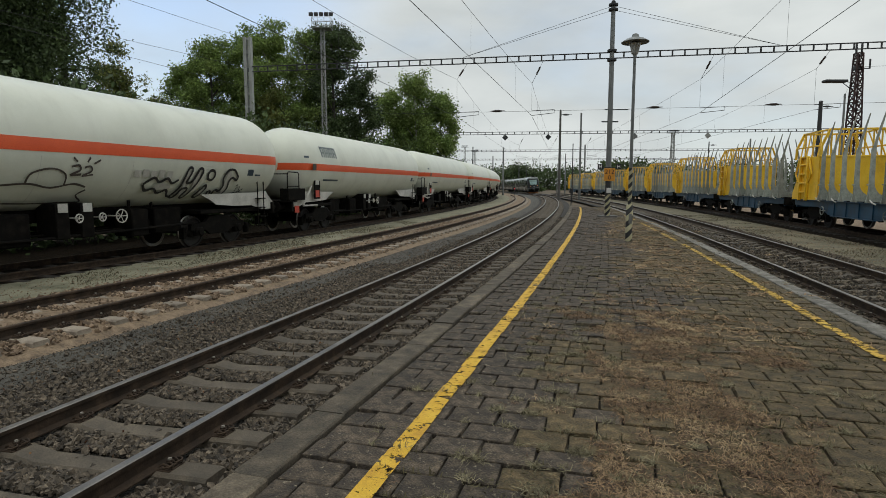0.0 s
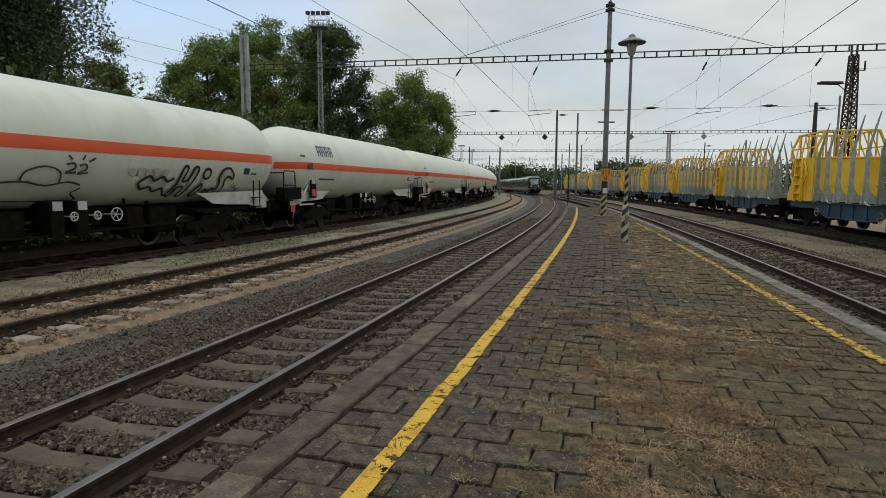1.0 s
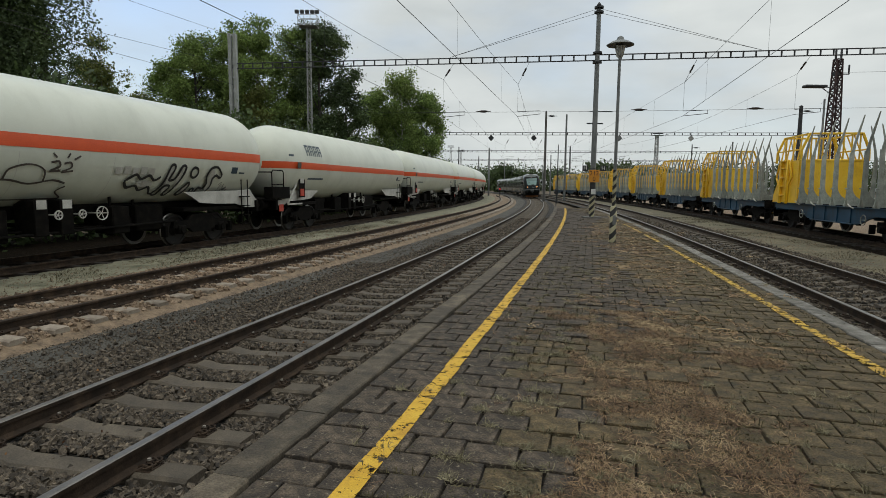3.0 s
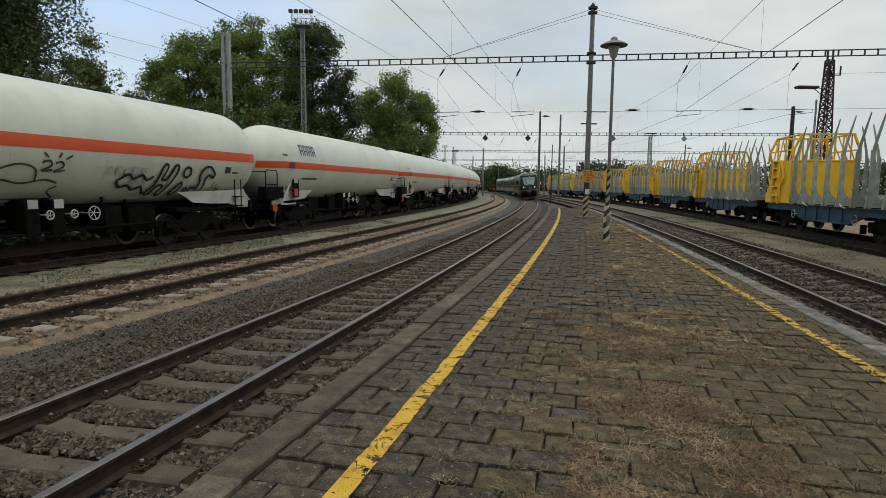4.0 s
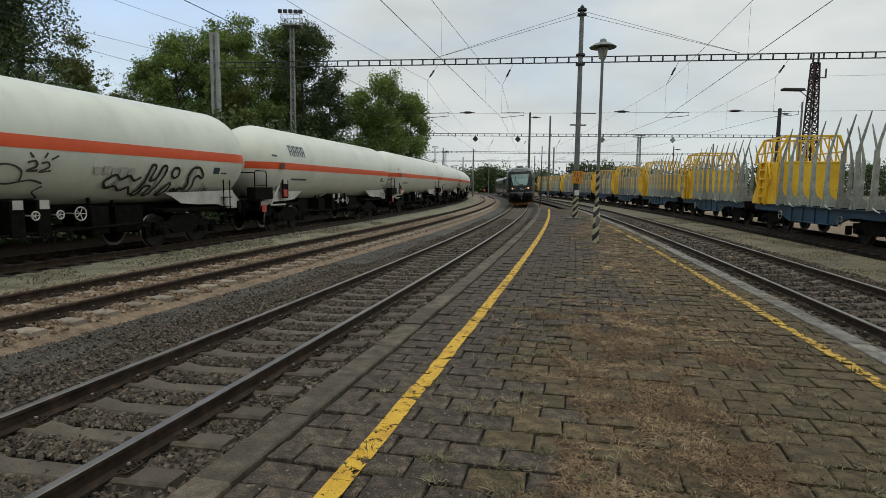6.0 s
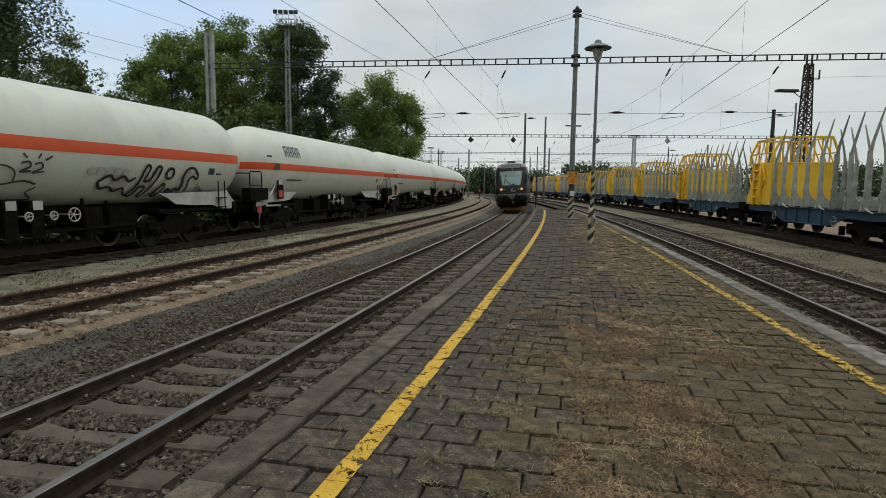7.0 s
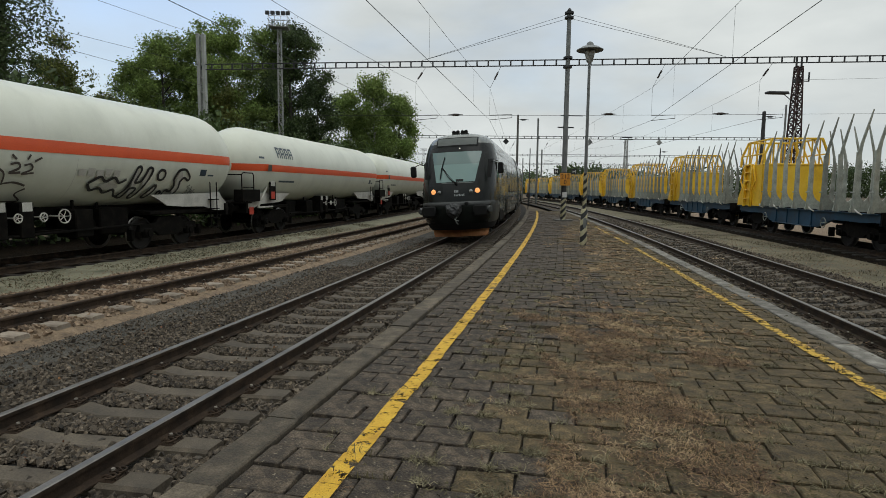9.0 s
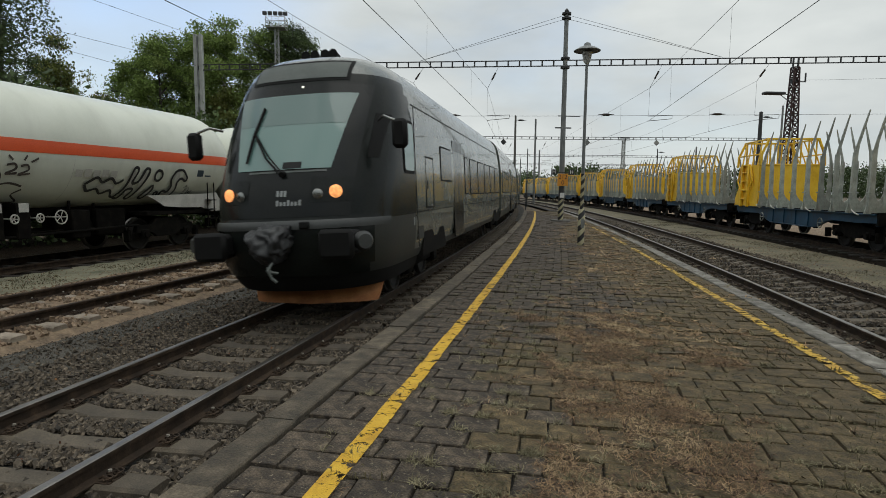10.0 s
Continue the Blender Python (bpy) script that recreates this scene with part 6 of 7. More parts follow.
# feeder wires that cross high over the yard
for p, q, sag in (((-11.8, 36.2, 10.5), (-28, -8, 10.5), 0.25), ((-11.8, 36.2, 8.8), (-34.4, -8, 9.4), 0.25), ((-11.8, 36.2, 7.65), (-25.6, -8, 8.3), 0.25), ((-11.8, 36.2, 10.2), (-3.0, 82, 10.6), 0.8),
                  ((51, 76.5, 12.8), (31, 45, 10.3), 0.6), ((31, 45, 10.6), (60, 30, 11.2), 0.6)):
    p, q = Vector(p), Vector(q)
    pts = [p + (q - p) * (k / 14) - Vector((0, 0, sag * 4 * (k / 14) * (1 - k / 14))) for k in range(15)]
    tagged(part("feeder_wire", Geo().tube(pts, 0.009, 5), M_WIRE), "thin dark feeder wire sagging between masts", "wire", "feeder wires")

# platform lamp
lamp = empty("platform_lamp", "slim grey platform lamp with a wide hood and striped foot", "lamp post", pose(5.79, 18.1, 0))
part("pole", Geo().tube([(0, 0, 2.2), (0, 0, 5.66)], [0.052, 0.042], 12), M_STEEL, lamp)
part("foot", Geo().tube([(0, 0, 0.0), (0, 0, 1.10), (0, 0, 1.14)], [0.105, 0.105, 0.075], 16), M_STRIPE, lamp, "broad foot with slanting black and pale stripes")
part("striped_pole", Geo().tube([(0, 0, 1.12), (0, 0, 2.25)], 0.062, 14), M_STRIPE2, lamp, "pole painted with slanting stripes")
part("lamp_glass", Geo().lathe([(0.045, 5.62), (0.10, 5.68), (0.165, 5.98), (0.10, 6.02)], 20), M_OPAL, lamp, "pale tapering lamp glass")
part("hood", Geo().lathe([(0.06, 5.98), (0.16, 6.02), (0.40, 6.00), (0.41, 6.02), (0.26, 6.11), (0.12, 6.16), (0.09, 6.24), (0.02, 6.28)], 28), M_STEEL, lamp, "flat conical metal hood")
part("door_plate", Geo().box(-0.05, -0.112, 0.55, 0.05, -0.10, 0.85, 0.004), M_STEEL, lamp)

# floodlight tower behind the tank wagons
tw = empty("floodlight_tower", "slender grey floodlight tower with a lamp platform", "floodlight tower", pose(-12.0, 60, -0.4))
lattice_mast(tw, 0.50, 0.34, 17.6, 22, 0.04, M_GALV)
deck = part("lamp_platform", Geo().box(-0.9, -0.7, 17.6, 0.9, 0.7, 17.66, 0.01), M_GALV, tw)
for x in (-0.9, -0.3, 0.3, 0.9):
    for y in (-0.7, 0.7):
        part("railing_post", Geo().bar((x, y, 17.6), (x, y, 18.6), 0.04), M_GALV, deck)
for z in (18.15, 18.6):
    for y in (-0.7, 0.7):
        part("railing", Geo().bar((-0.9, y, z), (0.9, y, z), 0.04), M_GALV, deck)
    for x in (-0.9, 0.9):
        part("railing", Geo().bar((x, -0.7, z), (x, 0.7, z), 0.04), M_GALV, deck)
for x in (-0.95, -0.45, 0.05, 0.55, 1.0):
    part("floodlight", Geo().box(x - 0.20, -0.95, 18.65, x + 0.20, -0.70, 19.0, 0.04), M_DARKSTEEL, tw, "boxy floodlight")

# red-brown lattice tower with a lamp arm beyond the timber wagons
lt = empty("lattice_tower", "dark red lattice tower with insulators and a lamp arm", "lattice tower", pose(31.2, 45, -0.4))
lattice_mast(lt, 1.05, 0.42, 12.0, 20, 0.07, M_OXIDE)
g = Geo()
for x in (-0.20, 0.22):
    g.bar((x, 0, 11.9), (x, 0, 12.75), 0.12)
g.bar((-0.3, 0, 10.9), (0.95, 0, 10.9), 0.07).bar((0.9, 0, 10.9), (0.9, 0, 11.6), 0.10).box(-0.28, -0.2, 10.75, 0.30, 0.2, 11.05, 0.03)
part("top_frame", g, M_DARKSTEEL, lt)
part("lamp_arm", Geo().bar((-0.3, 0, 9.3), (-1.4, -0.2, 9.95), 0.05).bar((-0.3, 0, 9.85), (-1.6, -0.2, 9.98), 0.05), M_DARKSTEEL, lt)
part("lamp_head", Geo().box(-2.6, -0.45, 9.82, -0.9, 0.15, 10.02, 0.06), M_DARKSTEEL, lt, "flat dark lamp head")

# plain poles further off: position, height, radius, material
for x, y, h, r, mt, lab in ((15.95, 80.5, 12.3, 0.20, M_CONC, "thick tapered concrete mast in the distance"), (44.5, 70, 12.0, 0.32, M_DARKSTEEL, "dark steel catenary mast beyond the wagons"),
                            (50.5, 112, 10.4, 0.15, M_DARKSTEEL, "thin dark far mast"), (17.2, 78, 7.6, 0.09, M_DARKSTEEL, "thin dark signal post"), (6.0, 118, 9.8, 0.15, M_DARKSTEEL, "thin dark far mast"),
                            (8.0, 160, 9.0, 0.14, M_STEEL, "thin grey far mast"), (22, 170, 9.4, 0.14, M_STEEL, "thin grey far mast"), (27, 190, 9.0, 0.14, M_DARKSTEEL, "thin grey far mast"), (36, 185, 9.0, 0.14, M_STEEL, "thin grey far mast")):
    e = empty("mast", lab, "mast", pose(x, y, -0.5), "distant masts")
    part("pole", Geo().tube([(0, 0, 0), (0, 0, h)], [r, r * 0.65], 12), mt, e)
    part("cap", Geo().lathe([(r * 0.6, 0), (r * 0.8, 0.05), (0.02, 0.2)], 10, pose(0, 0, h)), M_DARKSTEEL, e)
    if h > 9.5:
        part("arm", Geo().bar((-0.1, 0, h - 0.5), (1.5, 0, h - 0.5), 0.06).tube([(0.3, 0, h - 0.5), (0.6, 0, h - 0.5), (0.9, 0, h - 0.5), (1.2, 0, h - 0.5)], [0.05, 0.12, 0.12, 0.05], 8), M_DARKSTEEL, e)
for x, y, h in ((47.5, 122, 13.0), (7.6, 205, 15.5), (11.2, 205, 14.0)):
    e = empty("floodlight_tower", "far thin floodlight tower with a lamp platform", "floodlight tower", pose(x, y, -0.5))
    lattice_mast(e, 0.8, 0.5, h, 12, 0.07, M_GALV)
    part("lamp_platform", Geo().box(-1.2, -0.5, h, 1.2, 0.5, h + 0.12, 0.02).box(-1.1, -0.5, h + 0.3, 1.1, -0.3, h + 0.55, 0.04), M_DARKSTEEL, e)
# dwarf signal at the throat
e = empty("dwarf_signal", "small black signal on a short post by the throat", "signal", pose(13.6, 62, -0.4))
part("post", Geo().tube([(0, 0, 0), (0, 0, 1.3)], 0.05, 8), M_DARKSTEEL, e)
part("lamp_box", Geo().box(-0.16, -0.12, 1.3, 0.16, 0.12, 1.85, 0.03), M_SIGNB, e)

# ---- trees ----
M_BARK = material("bark", [(0.05, 0.045, 0.038), (0.10, 0.09, 0.078)], 0.95, scale=4, fine=30, bump=0.6, depth=0.02, stretch=(1, 1, 0.3))
M_BIRCHBARK = material("birch_bark", [(0.08, 0.075, 0.07), (0.42, 0.41, 0.39), (0.50, 0.49, 0.47)], 0.85, scale=3, fine=30, bump=0.3, depth=0.01, stretch=(1, 1, 3))


def leaf_material(name, colours):
    m = material(name, colours, 0.75, scale=0.35, fine=6, bump=0, spread=0.45, island=True)
    n, l = m.node_tree.nodes, m.node_tree.links
    b = n["Principled BSDF"]
    tr, mx = n.new("ShaderNodeBsdfTranslucent"), n.new("ShaderNodeMixShader")
    mx.inputs[0].default_value = 0.24
    l.new(b.inputs["Base Color"].links[0].from_socket, tr.inputs[0])
    l.new(b.outputs[0], mx.inputs[1])
    l.new(tr.outputs[0], mx.inputs[2])
    l.new(mx.outputs[0], n["Material Output"].inputs[0])
    return m


M_LEAF = leaf_material("leaves_green", [(0.090, 0.140, 0.032), (0.155, 0.225, 0.050), (0.23, 0.295, 0.080)])
# darker leaf copy: the shade of dense, backlit crowns is in its colour
M_LEAFSHADE = leaf_material("leaves_shaded", [(0.030, 0.050, 0.016), (0.050, 0.078, 0.023), (0.080, 0.115, 0.035)])
M_LEAFYEL = leaf_material("leaves_yellowing", [(0.08, 0.10, 0.022), (0.13, 0.15, 0.035), (0.17, 0.175, 0.045)])


def leaves(centres, per, spread, size, rng, droop=0.0):
    """Leaf quads gathered round centres; droop: how far strands hang."""
    c = np.repeat(np.array(centres), per, axis=0)
    n = len(c)
    p = c + rng.normal(0, 1, (n, 3)) * np.array(spread)
    if droop:
        p[:, 2] -= np.abs(rng.normal(0, droop, n))
    a, b = rng.normal(0, 1, (n, 3)), rng.normal(0, 1, (n, 3))
    a /= np.linalg.norm(a, axis=1)[:, None]
    b -= a * (a * b).sum(1)[:, None]
    b /= np.linalg.norm(b, axis=1)[:, None]
    sz = (size * rng.uniform(0.6, 1.4, n))[:, None]
    a, b = a * sz, b * sz * 0.62
    v = np.stack([p - a, p - b * 0.9, p + a, p + b * 0.9], 1).reshape(-1, 3)
    f = np.arange(4 * n).reshape(-1, 4)
    return v, f


def tree(x, y, h, r, base, mat, bark, seed, clumps=90, per=110, size=0.16, droop=0.0, spread=0.55, lab="leafy deciduous tree behind the tank wagons"):
    """A tree: tapered bent trunk, limbs that reach into clumps of leaves, uneven crown."""
    rng = np.random.default_rng(seed)
    t = empty("tree", lab, "tree", pose(x, y, -0.5), "trees beside the yard")
    bend = rng.normal(0, 0.3, 2)
    trunk = [(bend[0] * (k / 8) ** 2, bend[1] * (k / 8) ** 2, h * 0.92 * k / 8) for k in range(9)]
    part("trunk", Geo().tube(trunk, [0.016 * h * (1 - 0.9 * k / 8) + 0.02 for k in range(9)], 9), bark, t)
    cs, g = [], Geo()
    boughs = max(8, clumps // 6)
    for i in range(boughs):
        q = (i + 0.5) / boughs
        z = base + (h - base) * (q ** 0.9)
        env = r * (math.sin(math.pi * min(0.95, 0.14 + 0.80 * q)) ** 0.75) * (0.70 + 0.55 * rng.random())
        a = i * 2.4 + rng.normal(0, 0.5)
        rad = env * math.sqrt(rng.uniform(0.20, 1.0))
        tip = np.array([math.cos(a) * rad, math.sin(a) * rad, z + rng.normal(0, 0.4)])
        z0 = max(h * 0.12, z - rad * 0.9)
        k = min(8.0, z0 / h / 0.92 * 8)
        bx, by = bend[0] * (k / 8) ** 2, bend[1] * (k / 8) ** 2
        g.tube([(bx, by, z0), ((bx + tip[0]) / 2, (by + tip[1]) / 2, (z0 + tip[2]) / 2 + 0.15), tuple(tip)], [0.005 * h, 0.003 * h, 0.012], 5, False)
        # each bough carries its own heap of twigs, flatter than wide, with the sky between the heaps
        for j in range(clumps // boughs + 1):
            cs.append(tip + rng.normal(0, 1, 3) * np.array([0.24 * r, 0.24 * r, 0.16 * r]) + np.array([0, 0, -0.06 * r]))
    part("branchwork", g, bark, t)
    v, f = leaves(cs, per, (spread, spread, spread * 0.75), size, rng, droop)
    tagged(part("crown", raw_mesh("crown", v, f, mat), None, t), kind="stuff")
    return t


TREES = [(-38, 44, 23, 5.5, 4, M_LEAFSHADE, M_BARK, 200, 230, 0.3), (-31.8, 43, 22, 3.9, 4, M_LEAFSHADE, M_BARK, 210, 240, 1.0), (-29.3, 46, 23.0, 3.6, 14.0, M_LEAFSHADE, M_BARK, 42, 90, 2.2),
         (-30.4, 56, 15.0, 1.9, 4.5, M_LEAFYEL, M_BIRCHBARK, 50, 80, 0.4), (-34.5, 60, 14.0, 3.4, 2, M_LEAFSHADE, M_BARK, 80, 130, 0.0), (-31.5, 66, 12.2, 2.4, 2, M_LEAFYEL, M_BARK, 60, 120, 0.0),
         (-27.0, 64, 14.6, 2.9, 2, M_LEAF, M_BARK, 90, 150, 0.0), (-24.4, 63, 17.0, 3.0, 2, M_LEAF, M_BARK, 100, 160, 0.0), (-21.4, 65, 18.4, 3.0, 2, M_LEAF, M_BARK, 100, 160, 0.0),
         (-18.2, 63, 17.9, 3.0, 2, M_LEAF, M_BIRCHBARK, 100, 160, 0.0), (-15.2, 66, 18.8, 3.0, 2, M_LEAF, M_BARK, 100, 160, 0.0), (-11.9, 65, 19.0, 2.8, 2, M_LEAFSHADE, M_BARK, 110, 160, 0.0),
         (-9.3, 68, 14.4, 2.2, 2, M_LEAFSHADE, M_BARK, 70, 140, 0.0), (-6.4, 73, 13.4, 2.6, 1.5, M_LEAF, M_BIRCHBARK, 90, 150, 0.3), (-3.2, 72, 15.2, 2.7, 2, M_LEAF, M_BIRCHBARK, 100, 150, 0.4),
         (-0.5, 74, 13.4, 2.4, 1.5, M_LEAF, M_BARK, 90, 150, 0.4), (-46, 30, 20, 5, 3, M_LEAFSHADE, M_BARK, 80, 130, 0.0), (-17.5, 61, 12.5, 1.5, 4, M_LEAFYEL, M_BIRCHBARK, 40, 90, 0.3)]
for i, (x, y, h, r, base, mt, bark, cl, per, droop) in enumerate(TREES):
    lab = ("tall dark birch with hanging twigs" if droop > 1 else "young birch with yellowing leaves" if mt is M_LEAFYEL else "dense dark green deciduous tree" if mt is M_LEAFSHADE else "green leafy tree beside the tank wagons")
    tree(x, y, h, r, base, mt, bark, 100 + i, int(cl * (1.2 + 0.11 * r)), int(per * 1.35), 0.118, droop, 0.28 + 0.055 * r, lab)

# undergrowth behind the tank wagons, far woods
rng = np.random.default_rng(5)
cs = []
for i in range(420):
    k = rng.random()
    x = -52 + 53 * k
    y = 46 + 28 * k + rng.normal(0, 1.5)
    cs.append((x, y, rng.uniform(0.2, 6.5 if k > 0.3 else 8.0) - 0.4))
v, f = leaves(cs, 110, (0.9, 0.9, 0.7), 0.20, rng)
tagged(part("undergrowth", raw_mesh("undergrowth", v, f, M_LEAFSHADE), None), "dense dark undergrowth at the edge of the yard", "shrubs", kind="stuff")
# brambles on the bank close behind the tank wagons, raised to block light
cs = []
for i in range(1500):
    p = T3.at(rng.uniform(-14, 62), -rng.uniform(5.0, 8.5))
    cs.append((p.x, p.y, rng.uniform(-0.4, 4.9)))
v, f = leaves(cs, 70, (0.6, 0.6, 0.45), 0.13, rng)
tagged(part("brambles", raw_mesh("brambles", v, f, M_LEAFSHADE), None), "dark hedge of brambles and saplings, raised to block light behind the wagons", "shrubs", kind="stuff")
# unseen belt of leaves added behind the camera; blocks low sky from the train's front
cs = [(rng.uniform(-90, 90), -48 + rng.normal(0, 3), rng.uniform(-0.5, 15)) for i in range(800)]
v, f = leaves(cs, 40, (2.2, 1.8, 1.4), 0.6, rng)
tagged(part("far_woods", raw_mesh("far_woods", v, f, M_LEAFSHADE), None), "unseen belt of leaves added behind the camera to darken reflections", "woods", kind="stuff")
cs = []
for i in range(2000):
    x = rng.uniform(-260, 420)
    top = (9 + 3.0 * noise.noise((x * 0.02, 3.3, 0)) + 2.0 * noise.noise((x * 0.1, 7, 0))) * (1 + abs(x) / 500)
    cs.append((x, 300 - abs(x) * 0.12 + rng.normal(0, 6), rng.uniform(-1, max(2.5, top))))
v, f = leaves(cs, 90, (3.0, 2.5, 1.4), 0.5, rng)
tagged(part("far_woods", raw_mesh("far_woods", v, f, M_LEAFSHADE), None), "far belt of dark green woods along the horizon", "woods", kind="stuff")
for i, (x, y, h, r) in enumerate(((46, 150, 7.2, 5.0), (52, 152, 6.6, 4.5), (6, 190, 9, 6), (28, 210, 8.5, 6))):
    tree(x, y, h, r, 0.5, M_LEAFSHADE, M_BARK, 300 + i, 60, 90, 0.4, 0.0, 1.0, "low rounded dark green tree far off")

# ---- ground detail: stones, markings, dry grass ----
def worn_paint(name, colours, lo, hi):
    m = material(name, colours, 0.7, scale=5, fine=90, bump=0.2, depth=0.002)
    n, l = m.node_tree.nodes, m.node_tree.links
    tc, tx, mr = n.new("ShaderNodeTexCoord"), n.new("ShaderNodeTexNoise"), n.new("ShaderNodeMapRange")
    tx.inputs["Scale"].default_value, tx.inputs["Detail"].default_value, tx.inputs["Roughness"].default_value = 11, 8, 0.72
    mr.inputs["From Min"].default_value, mr.inputs["From Max"].default_value = lo, hi
    l.new(tc.outputs["Object"], tx.inputs["Vector"])
    l.new(tx.outputs["Fac"], mr.inputs["Value"])
    l.new(mr.outputs[0], n["Principled BSDF"].inputs["Alpha"])
    return m


M_LINE = worn_paint("yellow_line_paint", [(0.50, 0.27, 0.012), (0.66, 0.39, 0.02), (0.72, 0.45, 0.04)], 0.405, 0.455)
M_LINE2 = worn_paint("yellow_line_paint_faded", [(0.44, 0.25, 0.02), (0.58, 0.36, 0.03), (0.62, 0.42, 0.06)], 0.45, 0.52)


def marking(line, off0, off1, s0, s1, mat, gaps, lab):
    """A painted line, laid block by block, 5 mm over the paving."""
    g = Geo()
    s = s0
    while s < s1:
        w = random.uniform(-0.008, 0.008)
        if uneven((s * 0.45, off0, 2.0)) > gaps:
            o = len(g.v)
            for k in range(3):
                ss = s + 0.002 + (COURSE - 0.004) * k / 2
                for off in (off0 + w, off1 + w):
                    p = line.at(ss, off, 0.0)
                    g.v.append((p.x, p.y, 0.013 + 0.006 * uneven((p.x * 0.7, p.y * 0.7, 9))))
            g.f += [(o, o + 1, o + 3, o + 2), (o + 2, o + 3, o + 5, o + 4)]
        s += COURSE
    tagged(part("line_marking", g, mat, plat, lab, smooth=False), kind="stuff")


marking(T1, 2.555, 2.695, -9, P_END - 1, M_LINE, -2.0, "yellow safety line painted across the blocks")
marking(R2, -2.235, -2.105, -9, 11, M_LINE2, -2.0, "worn yellow safety line")
marking(R2, -2.235, -2.105, 11, 24, M_LINE2, -0.02, "worn yellow safety line with gaps")
marking(R2, -2.225, -2.115, 24, 40, M_LINE2, 0.12, "worn yellow safety line with gaps")

# a split block of stone: a cube with its corners pulled about
CUB_V = np.array([(x, y, z) for x in (-0.72, 0.72) for y in (-0.72, 0.72) for z in (-0.72, 0.72)])
CUB_F = np.array([(0, 1, 3), (0, 3, 2), (4, 6, 7), (4, 7, 5), (0, 4, 5), (0, 5, 1), (2, 3, 7), (2, 7, 6), (0, 2, 6), (0, 6, 4), (1, 5, 7), (1, 7, 3)])
OCT_V = np.array([(1, 0, 0), (0, 1, 0), (-1, 0, 0), (0, -1, 0), (0, 0, 1), (0, 0, -1.0)])
OCT_F = np.array([(0, 1, 4), (1, 2, 4), (2, 3, 4), (3, 0, 4), (1, 0, 5), (2, 1, 5), (3, 2, 5), (0, 3, 5)])


def arc_points(line, s, o):
    a = line.a0 + s / line.r
    return np.stack([line.c.x + (line.r + o) * np.cos(a), line.c.y + (line.r + o) * np.sin(a)], 1)


def stones(line, s0, s1, o0, o1, per_m2, size, z, base, rng, pitch=0.0, sink=0.25):
    """Angular stones strewn on a bed; pitch: sleepers to keep clear. Returns vertices and faces."""
    bv, bf = base
    n = int((s1 - s0) * (o1 - o0) * per_m2)
    s, o = rng.uniform(s0, s1, n), rng.uniform(o0, o1, n)
    keep = np.ones(n, bool)
    if pitch:
        ph = np.abs(((s + 12) / pitch) % 1.0 - 0.5) * pitch
        keep = (ph > 0.155) | (np.abs(o) > 1.29) | (rng.random(n) < 0.015)
        keep &= np.abs(np.abs(o) - 0.753) > 0.085
    s, o = s[keep], o[keep]
    n = len(s)
    xy = arc_points(line, s, o)
    r = size * rng.uniform(0.55, 1.35, n)
    zz = np.interp(o, *z) + r * (0.6 - sink) + rng.normal(0, size * 0.25, n)
    v = bv[None] * (1 + rng.uniform(-0.30, 0.25, (n, len(bv), 1))) + rng.uniform(-0.24, 0.24, (n, len(bv), 3))
    v = v * (np.stack([rng.uniform(0.75, 1.35, n), rng.uniform(0.7, 1.1, n), rng.uniform(0.55, 0.95, n)], 1) * r[:, None])[:, None, :]
    q = rng.normal(0, 1, (n, 4))
    q /= np.linalg.norm(q, axis=1)[:, None]
    w, x, y, k = q.T
    R = np.stack([1 - 2 * (y * y + k * k), 2 * (x * y - k * w), 2 * (x * k + y * w), 2 * (x * y + k * w), 1 - 2 * (x * x + k * k), 2 * (y * k - x * w),
                  2 * (x * k - y * w), 2 * (y * k + x * w), 1 - 2 * (x * x + y * y)], 1).reshape(-1, 3, 3)
    v = np.einsum("nij,nkj->nki", R, v) + np.c_[xy, zz][:, None, :]
    f = bf[None] + (np.arange(n) * len(bv))[:, None, None]
    return v.reshape(-1, 3), f.reshape(-1, 3)


def strew(name, lab, mat, batches):
    vs, fs, k = [], [], 0
    for v, f in batches:
        vs.append(v)
        fs.append(f + k)
        k += len(v)
    tagged(part(name, raw_mesh(name, np.concatenate(vs), np.concatenate(fs), mat), None), lab, "ballast", kind="stuff")


rng = np.random.default_rng(11)
split, octa = (CUB_V, CUB_F), (OCT_V, OCT_F)
Z1 = ([-3.2, -2.0, -1.25, 0, 1.25, 1.8], [-0.455, -0.45, -0.457, -0.415, -0.365, -0.350])
strew("ballast_stones", "angular grey ballast stones between the sleepers", M_STONE,
      [stones(T1, -8, 1.5, -1.75, 1.76, 420, 0.034, Z1, octa, rng, 0.60), stones(T1, 1.5, 9, -1.75, 1.76, 1500, 0.026, Z1, split, rng, 0.60), stones(T1, 9, 18, -1.75, 1.76, 800, 0.030, Z1, split, rng, 0.60),
       stones(T1, 18, 40, -1.75, 1.76, 160, 0.044, Z1, octa, rng, 0.60), stones(T1, 2, 16, -2.7, -1.6, 70, 0.024, ([-3.2, -2.2, -1.6], [-0.405, -0.41, -0.43]), split, rng),
       stones(T1, 2, 16, -2.1, -1.45, 480, 0.026, ([-3.2, -2.2, -1.6], [-0.405, -0.41, -0.43]), split, rng)])
